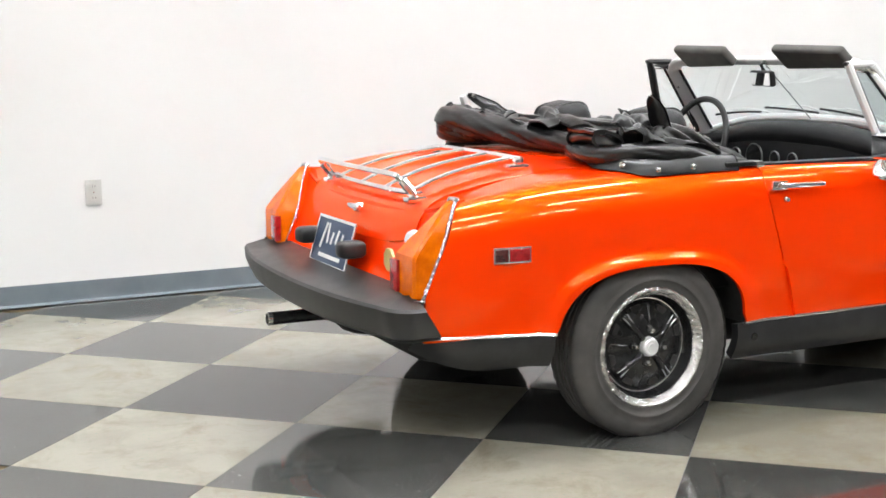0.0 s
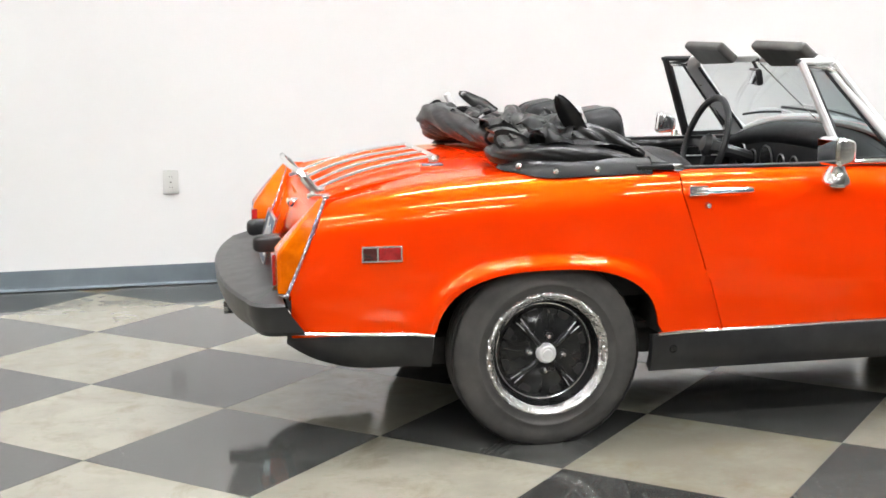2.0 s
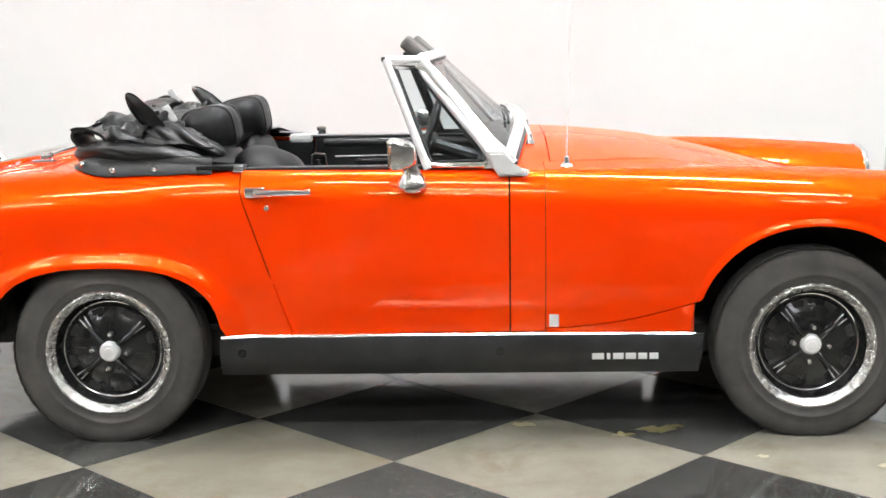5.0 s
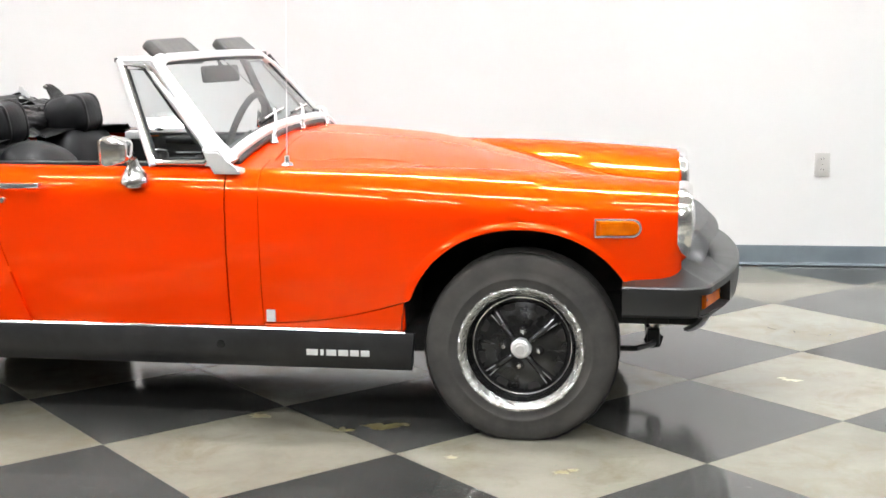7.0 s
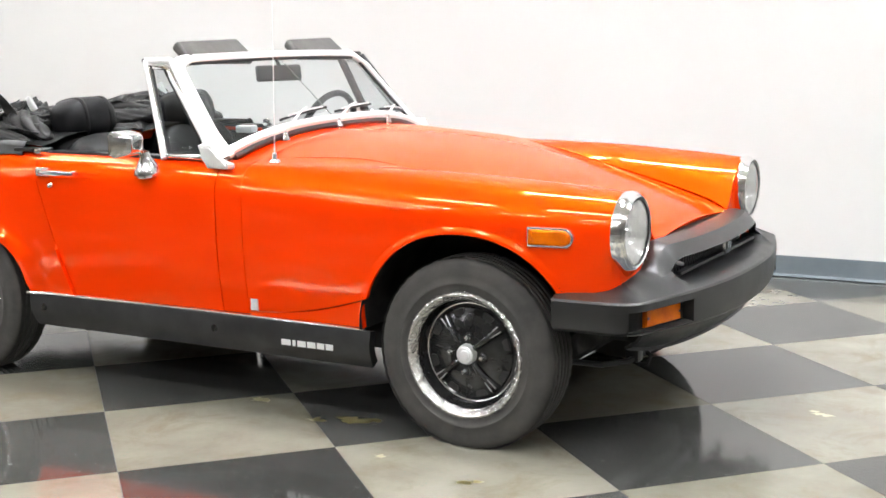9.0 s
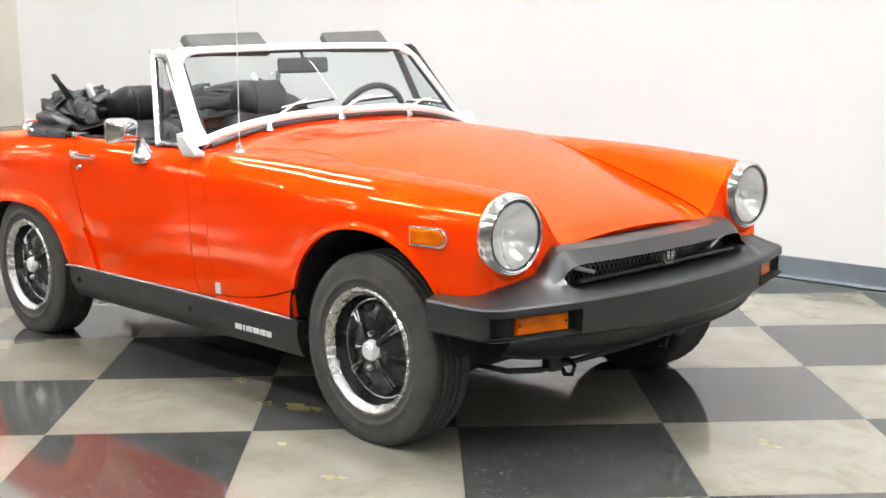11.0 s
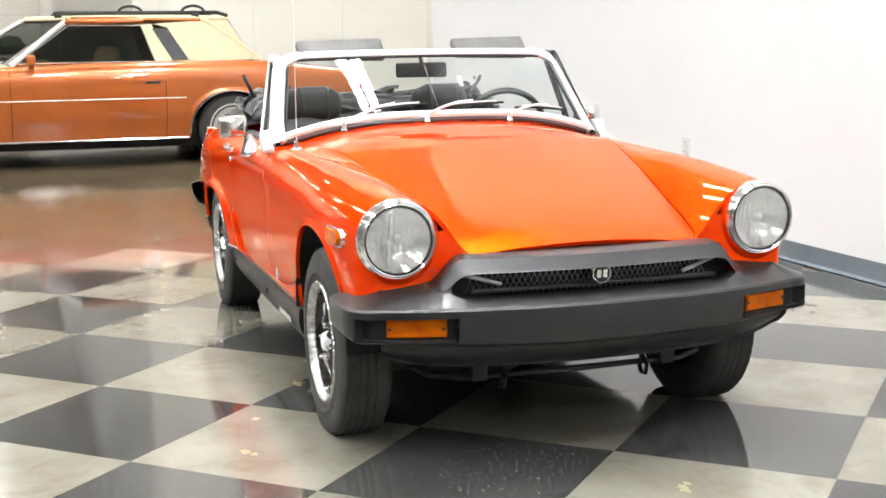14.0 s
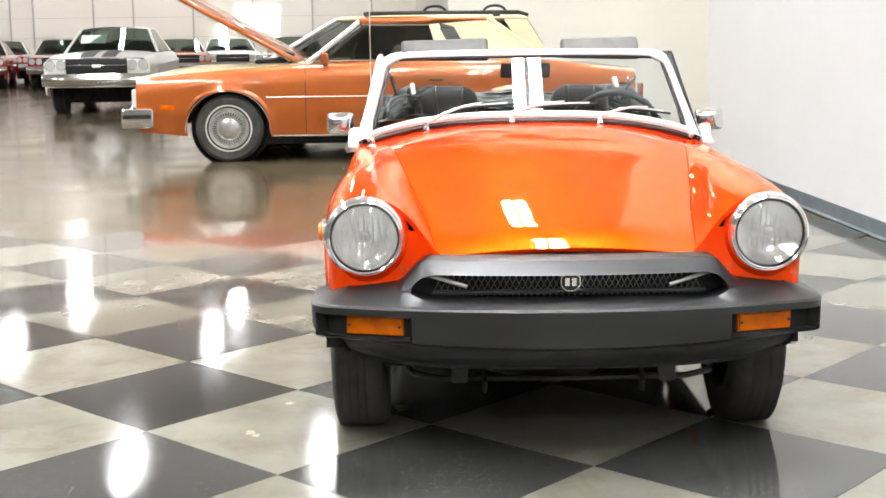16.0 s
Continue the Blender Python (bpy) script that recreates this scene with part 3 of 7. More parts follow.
for sgn in (-1, 1):
    # rear quarter
    xs = spread(-0.68, (-0.34, 14, False), (0.333, 52, True), (0.47 - GAP, 10, False))
    flank("rear_wing", car, sgn, xs, lambda x: max(arch_z(REAR_ARCH, x), 0.352 if x < 0 else 0.317),
          lambda x: 0.445 + 0.15 * smooth(-0.05, 0.06, x), 3)
    # door
    door = flank("door", car, sgn, spread(0.47 + GAP, (0.56, 8, False), (1.17 - GAP, 24, False)), lambda x: 0.317, lambda x: 0.58, 3, (14, 9, 3))
    hb = box((0, 0, 0), (0.06, 0.014, 0.03), 0.006)
    tube([(0.0, sgn * 0.01, 0), (0.02, sgn * 0.02, 0), (0.09, sgn * 0.022, 0), (0.16, sgn * 0.02, 0)], [0.01, 0.0095, 0.0095, 0.007], 10, hb)
    box((0.15, sgn * 0.008, 0), (0.02, 0.02, 0.018), 0.004, hb)
    bmesh.ops.transform(hb, matrix=pose(0.45, sgn * 0.681, 0.735), verts=hb.verts)
    part("door_handle", hb, CHROME, door, "chrome pull handle")
    part("door_lock", lathe([(0, 0.012), (0.007, 0.012), (0.01, 0.006), (0.011, 0)], pose(0.481, sgn * 0.677, 0.69, 90 if sgn < 0 else -90), 16), CHROME, door, "round chrome key lock")
    part("door_card", box((0.82, sgn * 0.583, 0.555), (0.71, 0.024, 0.466), 0.006), SEATVINYL, door, "black vinyl door card")
    part("door_pull", tube([(0.62, sgn * 0.57, 0.7), (0.64, sgn * 0.545, 0.705), (0.76, sgn * 0.545, 0.705), (0.78, sgn * 0.57, 0.7)], 0.009, 8), SATIN, door, "black door pull")
    loop = [(0.505, 0.655), (0.507, 0.715), (0.5, 0.727), (0.465, 0.732), (0.452, 0.724), (0.447, 0.655)]
    latch = part("latch_frame", tube([(x, sgn * 0.567, z) for x, z in loop], 0.005, 8, None, True), CHROME, door, "chrome frame round the inner door latch")
    part("latch_recess", prism([(0.504, 0.655), (0.506, 0.714), (0.465, 0.73), (0.453, 0.722), (0.448, 0.655)], pose(0, sgn * 0.57 + 0.002, 0, 90, 0, 0), 0.004), GLOSSBLACK, latch, "black recess")
    part("latch_lever", tube([(0.478, sgn * 0.567, 0.665), (0.48, sgn * 0.557, 0.69), (0.478, sgn * 0.553, 0.712)], [0.006, 0.007, 0.011], 8), CHROME, latch, "chrome latch lever")
    part("door_roll", tube([(0.5 + 0.06 * k, sgn * (0.575 + (0.0 if k not in (0, 10) else 0.006)), 0.772) for k in range(11)], 0.018, 12), SATIN, door, "black padded roll along the door top")
    part("door_strip", tube([(0.54, sgn * 0.5695, 0.72), (0.8, sgn * 0.5695, 0.722), (1.08, sgn * 0.5695, 0.722)], 0.0025, 6), ALLOY, door, "thin bright strip on the door card")
    part("quarter_trim", box((0.2, sgn * 0.6, 0.6), (0.52, 0.02, 0.36), 0.006), SEATVINYL, car, "black vinyl trim behind the door")
    part("door_cap", box((0.79, sgn * 0.594, 0.793), (0.75, 0.05, 0.012), 0.005), VINYL, door, "black padded door cap")
    # scuttle side, wing and the small panel below its seam
    flank("scuttle_side", car, sgn, spread(1.17 + GAP, (1.272 - GAP / 2, 8, False)), lambda x: 0.317, lambda x: 0.54, 3)
    SEAM = curve((1.27, 0.325), (1.36, 0.33), (1.48, 0.344), (1.6, 0.37), (1.72, 0.405))
    xs = spread(1.272 + GAP / 2, (1.695, 20, False), (2.377, 56, True), (2.487, 14, False))
    wing = flank("front_wing", car, sgn, xs, lambda x: max(arch_z(FRONT_ARCH, x), SEAM(x) + 0.002 if x < 1.73 else 0.455 if x > 2.3 else 0), lambda x: HOODY(x) + GAP, 3, (18, 10, 14))

    def sill_skin(u, v, sgn=sgn):
        x = 1.274 + (1.697 - 1.274) * u
        z = 0.314 + (SEAM(x) - 0.002 - 0.314) * v
        return Vector((x, sgn * (side_y(x, z)), z))
    part("lower_wing_panel", flange(grid(sill_skin, 20, 4, flip=sgn > 0), 0.012), PAINT, car)

    # round end of the wing behind the headlamp
    def nose(u, v, sgn=sgn):
        t = 2 * math.pi * u
        c, s = math.cos(t), math.sin(t)
        ry = 0.098 if c > 0 else 0.118
        rz = 0.106 if s > 0 else 0.13
        x = 2.478 + 0.03 * math.sin(v * math.pi / 2)
        rr = lambda a, b: a + (b - a) * v
        return Vector((x, sgn * (0.54 + c * rr(ry, 0.09)), 0.636 + s * rr(rz, 0.09)))
    part("headlamp_nacelle", grid(nose, 40, 8, loop_u=True, flip=sgn > 0), PAINT, wing)

    def apron(u, v, sgn=sgn):
        z = 0.45 + (min(top_z(2.48, 0.33 + 0.3 * u), 0.66) - 0.008 - 0.45) * v
        y = 0.33 + (0.275 + 0.035 * smooth(0.53, 0.62, z)) * u
        return Vector((2.4875 - 0.004 * v * (1 - u), sgn * y, z))
    bm = grid(apron, 40, 24, flip=sgn < 0)
    bmesh.ops.delete(bm, geom=[f for f in bm.faces if math.hypot(abs(f.calc_center_median().y) - 0.542, f.calc_center_median().z - 0.637) < 0.086], context="FACES")
    part("front_apron", bm, PAINT, wing)

# bonnet and scuttle
bm = grid(lambda a, b: Vector((1.292 + (2.492 - 1.292) * a, (2 * b - 1) * (HOODY(1.292 + 1.2 * a)), top_z(1.292 + 1.2 * a, (2 * b - 1) * HOODY(1.292 + 1.2 * a)))), 60, 40)
part("bonnet", flange(bm, 0.015), PAINT, car, "", 40)
bm = grid(lambda a, b: Vector((1.13 + (1.289 - 1.13) * a, (2 * b - 1) * 0.54, top_z(1.13 + 0.159 * a, (2 * b - 1) * 0.54))), 8, 40)
part("scuttle", flange(bm, 0.012), PAINT, car)

# rear deck, boot lid and tail panel
bm = grid(lambda a, b: Vector((-0.095 + 0.14 * a, (2 * b - 1) * 0.45, top_z(-0.095 + 0.14 * a, (2 * b - 1) * 0.45))), 8, 30)
part("rear_deck", flange(bm, 0.012), PAINT, car)


def tail_x(y, z):
    k = 1 - min(abs(y) / 0.54, 1.2) ** 2
    return -0.625 - 0.01 * k + (z - 0.735) * 0.42


def lid(u, v):
    y = (2 * v - 1) * 0.44
    xt = tail_x(y, 0.7)
    zt = top_z(xt, y) + 0.006
    a = Vector((xt + 0.09, y, top_z(xt + 0.09, y)))
    c = Vector((tail_x(y, 0.64) - 0.002, y, 0.64))
    if u < 0.7:
        x = -0.1 + (a.x + 0.1) * u / 0.7
        return Vector((x, y, top_z(x, y)))
    if u < 0.85:
        t = (u - 0.7) / 0.15
        m = Vector((xt - 0.004, y, zt + 0.004))
        return a * (1 - t) ** 2 + m * 2 * t * (1 - t) + c * t * t
    z = 0.64 + (0.585 + 0.035 * (abs(y) / 0.44) ** 4 - 0.64) * (u - 0.85) / 0.15
    return Vector((tail_x(y, z) - 0.002, y, z))


boot = part("boot_lid", flange(grid(lid, 60, 36, flip=True), 0.012), PAINT, car, "", 40)
rise = lambda y: 0.235 + 0.052 * smooth(0.41, 0.53, abs(y))
bm = grid(lambda u, v: Vector((tail_x((2 * v - 1) * 0.6, 0.45 + rise(1.2 * v - 0.6) * u) + 0.006, (2 * v - 1) * 0.6, 0.45 + rise(1.2 * v - 0.6) * u)), 12, 36)
part("tail_panel", bm, PAINT, car)
hd = lathe([(0, 0.026), (0.013, 0.024), (0.02, 0)], look((-0.657, 0, 0.655), (-1.5, 0, 0.9)) @ pose(0, 0, 0, 180), 16)
box((-0.684, 0, 0.664), (0.018, 0.085, 0.018), 0.007, hd)
part("boot_handle", hd, CHROME, boot, "chrome T-shaped boot handle")

# chrome body strips and black sills
for sgn in (-1, 1):
    for a, b, z0, z1 in ((0.335, 1.7, 0.313, 0.307), (-0.735, -0.34, 0.364, 0.348)):
        bm = tube([(a + (b - a) * k / 16, sgn * (side_y(a + (b - a) * k / 16, z0) + 0.003), z0 + (z1 - z0) * k / 16) for k in range(17)], 0.0058, 8)
        part("body_strip", bm, CHROME, car, "thin bright trim strip")

    def sill(u, v, sgn=sgn):
        x = 0.325 + 1.39 * u
        z = 0.308 - 0.118 * v
        y = 0.657 + 0.008 * math.sin(v * 3.0) - 0.03 * v * v
        return Vector((x + (0.012 * (1 - v) if u > 0.5 else -0.0), sgn * y, z))
    bm = flange(grid(sill, 30, 8, flip=sgn < 0), 0.03)
    rocker = part("sill", bm, SATIN, car, "satin black sill panel below the door")
    for dx in (0.39, 1.14):
        part("drain_plug", lathe([(0, 0.004), (0.011, 0.004), (0.013, 0)], pose(dx, sgn * 0.659, 0.262, 90 if sgn < 0 else -90), 14), GLOSSBLACK, rocker)
    # model script on the sill, as six plain light blocks
    for k, w in enumerate((0.034, 0.01, 0.03, 0.03, 0.026, 0.026)):
        x = 1.405 + (0, 0.042, 0.06, 0.096, 0.132, 0.164)[k]
        lm = box((x + w / 2, sgn * 0.6635, 0.246), (w, 0.003, 0.018), 0.0008)
        part("sill_mark", lm, ALLOY, rocker, "plain white block of the sill script")
    part("side_badge", box((1.296, sgn * (side_y(1.296, 0.35) + 0.001), 0.35), (0.028, 0.006, 0.037), 0.002), ALLOY, car, "small square silver badge")

    def valance(u, v, sgn=sgn):
        x = -0.745 + 0.405 * u
        z0 = 0.372 - 0.025 * u
        z1 = 0.246 + 0.07 * max(1 - u * 1.7, 0) ** 2
        y = side_y(x, 0.37) - 0.004 - 0.04 * v * v - 0.04 * max(1 - u * 5, 0) ** 2
        return Vector((x, sgn * y, z0 + (z1 - z0) * v))
    part("rear_valance", flange(grid(valance, 20, 8, flip=sgn < 0), 0.03), SATIN, car, "black rear corner valance")

# rear bumper: a thick rubber moulding swept round the tail
def sweep(plan, prof, n, k, parent, name, material, label, flip=False, angle=45):
    return part(name, grid(lambda u, v: plan(u, *prof(u, round(v * k))), n, k, flip=flip), material, parent, label, angle)


def rear_plan(u, d, z):
    s = 2 * u - 1
    t = abs(s)
    d = min(d, 0.25 - 0.17 * smooth(0.5, 0.72, t))
    if t < 0.72:
        y = t / 0.72 * 0.615
        x = -0.928 + 0.071 * (y / 0.615) ** 2.4
        n = Vector((-1, 0.33 * (y / 0.615) ** 1.4))
    else:
        w = (t - 0.72) / 0.28
        a = min(w / 0.55, 1) * math.pi / 2
        x = -0.857 + 0.075 * (1 - math.cos(a)) + ((0.022 + 0.06 * smooth(0.47, 0.36, z)) * (w - 0.55) / 0.45 if w > 0.55 else 0)
        y = 0.615 + 0.085 * math.sin(a)
        n = Vector((-math.cos(a), math.sin(a) + 0.33 * math.cos(a)))
    n.normalize()
    return Vector((x - n.x * d, math.copysign(y - n.y * d, s) if t > 1e-6 else 0.0, z))


RB = [(0.25, 0.49), (0.16, 0.487), (0.02, 0.468), (0.006, 0.464), (0.0, 0.455), (0.003, 0.42), (0.02, 0.378), (0.036, 0.366), (0.07, 0.358), (0.12, 0.356)]
sweep(rear_plan, lambda u, j: RB[j], 72, 9, car, "rear_bumper", RUBBER, "thick black rubber rear bumper", False, 24)

# front bumper with the grille opening moulded into it
def front_plan(u, d, z):
    s = 2 * u - 1
    t = abs(s)
    if t < 0.76:
        y = t / 0.76 * 0.615
        x = 2.675 - 0.1 * (y / 0.615) ** 2.2
        n = Vector((1, 0.36 * (y / 0.615) ** 1.2))
    else:
        w = (t - 0.76) / 0.24
        a = min(w / 0.55, 1) * math.pi / 2
        x = 2.575 - 0.1 * (1 - math.cos(a)) - (0.15 * (w - 0.55) / 0.45 if w > 0.55 else 0)
        y = 0.615 + 0.077 * math.sin(a)
        n = Vector((math.cos(a), math.sin(a) + 0.36 * math.cos(a)))
    n.normalize()
    return Vector((x - n.x * d, math.copysign(y - n.y * d, s) if t > 1e-6 else 0.0, z))


def front_y(u):
    return min(abs(2 * u - 1) / 0.76, 1.0) * 0.615


def open_h(y):
    return math.sqrt(max(1 - max((y - 0.35) / 0.085, 0) ** 2, 0.0))


def front_prof(u, j):
    y = front_y(u)
    mid = smooth(0.5, 0.4, y)
    zb = 0.355 + 0.02 * (y / 0.6) ** 2
    op = open_h(y)
    zt = 0.516 + 0.071 * mid
    lo_z, hi_z = 0.511 - 0.033 * op, 0.51 + 0.036 * op
    rows = [(0.14, zb + 0.03), (0.05, zb - 0.004), (0.018, zb), (0.006, zb + 0.01), (0.001, 0.4), (0.0, 0.443), (0.0, 0.461), (0.005, 0.467), (0.022, 0.473)]
    rows += [(0.046 + 0.012 * (1 - mid), 0.487 + (lo_z - 0.487) * mid), (0.066 + 0.012 * (1 - mid), 0.496 + (hi_z - 0.496) * mid)]
    rows += [(0.078 + 0.02 * (1 - mid), 0.504 + (0.556 - 0.504) * mid), (0.1 + 0.015 * (1 - mid), zt - 0.007), (0.13, zt), (0.2, zt - 0.002)]
    return rows[j]


POCKET = (62.5 / 120, 100.5 / 120)


def bumper_mesh():
    n, rows = 120, 14
    bm = bmesh.new()
    vs = [[bm.verts.new(front_plan(i / n, *front_prof(i / n, j))) for j in range(rows + 1)] for i in range(n + 1)]
    for i in range(n):
        y = (front_y(i / n) + front_y((i + 1) / n)) / 2
        for j in range(rows):
            if j == 9 and y < 0.43:
                continue
            if j in (3, 4) and POCKET[0] < abs(2 * (i + 0.5) / n - 1) < POCKET[1]:
                continue
            bm.faces.new([vs[i][j], vs[i + 1][j], vs[i + 1][j + 1], vs[i][j + 1]])
    # the walls of the opening run back to the grille
    inside = [i for i in range(n + 1) if front_y(i / n) < 0.432]
    for j, sgn in ((9, 1), (10, -1)):
        back = {i: bm.verts.new(vs[i][j].co + Vector((-0.07, 0, 0.004 * sgn))) for i in inside}
        for a, b in zip(inside, inside[1:]):
            q = [vs[a][j], vs[b][j], back[b], back[a]]
            bm.faces.new(q if sgn > 0 else q[::-1])
    return bm


front_bumper = part("front_bumper", bumper_mesh(), RUBBER, car, "black rubber front bumper with moulded grille surround", 24)
part("grille_backing", box((2.5, 0, 0.508), (0.02, 0.84, 0.085)), UNDER, front_bumper)
bm = bmesh.new()
for k in range(-26, 27):
    for lean in (-1, 1):
        y = k * 0.0165
        tube([(2.552 - 0.12 * (y / 0.6) ** 2, y - lean * 0.02, 0.476), (2.552 - 0.12 * (y / 0.6) ** 2, y + lean * 0.02, 0.552)], 0.0014, 4, bm)
part("grille_mesh", bm, MESHWIRE, front_bumper, "fine diamond wire mesh", 60)
part("lower_grille_bar", box((2.565, 0, 0.497), (0.02, 0.72, 0.01), 0.003), SATIN, front_bumper)
for sgn in (-1, 1):
    part("grille_end_trim", tube([(2.545, sgn * 0.27, 0.508), (2.53, sgn * 0.385, 0.542)], 0.006, 8), ALLOY, front_bumper)
octo = lambda r: [(r * math.cos(math.pi / 8 + k * math.pi / 4), r * math.sin(math.pi / 8 + k * math.pi / 4)) for k in range(8)]
fm = look((2.59, 0, 0.528), (2.3, 0, 0.538))
bdg = part("grille_badge", prism(octo(0.03), fm, 0.008, 0.94), CHROME, front_bumper, "octagonal chrome badge")
part("badge_field", prism(octo(0.025), fm @ pose(0, 0, 0.0082), 0.001), GLOSSBLACK, bdg)
part("badge_mark", prism([(-0.015, -0.011), (-0.003, -0.011), (-0.003, 0.011), (-0.015, 0.011)], fm @ pose(0, 0, 0.0092), 0.002), CHROME, bdg)
part("badge_mark", prism([(0.003, -0.011), (0.015, -0.011), (0.015, 0.011), (0.003, 0.011)], fm @ pose(0, 0, 0.0092), 0.002), CHROME, bdg)
for sgn in (-1, 1):
    eye = front_plan(0.5 + sgn * 0.5 * 0.76 * 0.525 / 0.615, 0.03, 0.4125)
    dirn = Vector((1, sgn * 0.3, 0)).normalized()
    im = look(eye, eye - dirn)
    # pocket: floor, ceiling, back and the two ends
    def pocket(u, v, sgn=sgn):
        d, z = ((0.0, 0.38), (0.036, 0.384), (0.036, 0.438), (0.0, 0.4425))[round(v * 3)]
        return front_plan(0.5 + sgn * 0.5 * (POCKET[0] + (POCKET[1] - POCKET[0]) * u), d - 0.0005, z)
    bm = grid(pocket, 24, 3)
    bm.verts.ensure_lookup_table()
    bm.faces.new([bm.verts[k] for k in (0, 1, 2, 3)])
    bm.faces.new([bm.verts[k] for k in (96, 97, 98, 99)])
    part("indicator_recess", bm, UNDER, front_bumper, "black moulded recess round the lamp", 30)
    lens = part("front_indicator", prism([(-0.08, -0.0245), (0.08, -0.0245), (0.08, 0.0245), (-0.08, 0.0245)], im @ pose(0, 0, -0.009), 0.013, 0.97, None, 0.003), AMBER, front_bumper, "amber front indicator lens")
    for dx in (-0.07, 0.07):
        part("lens_screw", lathe([(0, 0.002), (0.004, 0.002), (0.004, 0)], im @ pose(dx, 0, 0.0045), 8), SATIN, lens)

# headlamps
for sgn in (-1, 1):
    hm = look((2.48, sgn * 0.542, 0.637), (1.5, sgn * 0.532, 0.655))
    lamp = part("headlamp", lathe([(0.108, -0.004), (0.11, 0.008), (0.108, 0.02), (0.1015, 0.029), (0.0995, 0.0285), (0.0985, 0.031), (0.096, 0.034), (0.0925, 0.031), (0.0915, 0.022)], hm, 56), CHROME, car, "round headlamp in a chrome ring")
    def bowl(u, v, hm=hm):
        r, t = 0.0915 * v, 2 * math.pi * u
        x, y = r * math.cos(t), r * math.sin(t)
        return hm @ Vector((x, y, -0.034 + 0.058 * v ** 2 + 0.0008 * math.cos(x * 400) * (1 - v * v)))
    part("reflector", grid(bowl, 72, 24, loop_u=True), BOWL, lamp, "", 80)
    part("lens_gasket", lathe([(0.0925, 0.03), (0.0885, 0.031), (0.0875, 0.027), (0.0925, 0.024)], hm, 56), SATIN, lamp)
    part("lamp_bulb", blob(hm @ Vector((0, 0, -0.012)), (0.011, 0.011, 0.014)), WHITELENS, lamp)

    def lens(u, v, hm=hm):
        r, t = 0.09 * v, 2 * math.pi * u
        x, y = r * math.cos(t), r * math.sin(t)
        rib = 0.0004 * math.cos(x * 520) if y > -0.01 else 0.0004 * math.cos(y * 420 + x * 200)
        return hm @ Vector((x, y, 0.044 - 0.018 * v * v + rib))
    part("headlamp_lens", grid(lens, 64, 20, loop_u=True), LENSGLASS, lamp, "clear fluted glass lens")
    part("bulb_shield", lathe([(0.0, 0.012), (0.014, 0.01), (0.018, 0.002)], hm, 20), CHROME, lamp)
    # side marker lamps
    def marker(name, x, z, w, h, lens_mat, split=None, round_end=0):
        y = side_y(x, z)
        yaw = math.degrees(math.atan2(side_y(x + 0.05, z) - side_y(x - 0.05, z), 0.1)) * sgn
        mm = pose(x, sgn * (y - 0.002), z, 90 if sgn < 0 else -90, 0, yaw)
        if round_end:
            o = [(-w / 2, -h / 2), (w / 2 - h / 2, -h / 2)] + [(w / 2 - h / 2 + h / 2 * math.sin(a), -h / 2 * math.cos(a)) for a in (math.pi * k / 8 for k in range(1, 8))] + [(w / 2 - h / 2, h / 2), (-w / 2, h / 2)]
        else:
            o = [(-w / 2, -h / 2), (w / 2, -h / 2), (w / 2, h / 2), (-w / 2, h / 2)]
        if sgn > 0:
            o = [(a, -b) for a, b in o][::-1]
        base = part(name, prism(o, mm, 0.011, 0.96, None, 0.002), CHROME, car, "chrome-framed side marker lamp")
        k = (w - 0.014) / w
        if split:
            part("marker_lens", prism([(-w * 0.45, -h * 0.38), (-w * 0.12, -h * 0.38), (-w * 0.12, h * 0.38), (-w * 0.45, h * 0.38)], mm @ pose(0, 0, 0.011), 0.003, 0.96), DARKLENS, base, "dark red lens")
            part("marker_lens", prism([(-w * 0.08, -h * 0.38), (w * 0.45, -h * 0.38), (w * 0.45, h * 0.38), (-w * 0.08, h * 0.38)], mm @ pose(0, 0, 0.011), 0.003, 0.96), REDLENS, base, "red lens")
        else:
            part("marker_lens", prism([(a * k, b * 0.78) for a, b in o], mm @ pose(0, 0, 0.011), 0.01, 0.85, None, 0.003), lens_mat, base, "amber lens")
    marker("front_side_marker", 2.31, 0.627, 0.135, 0.055, AMBER, None, 1)
    marker("rear_side_marker", -0.482, 0.587, 0.118, 0.047, REDLENS, True)

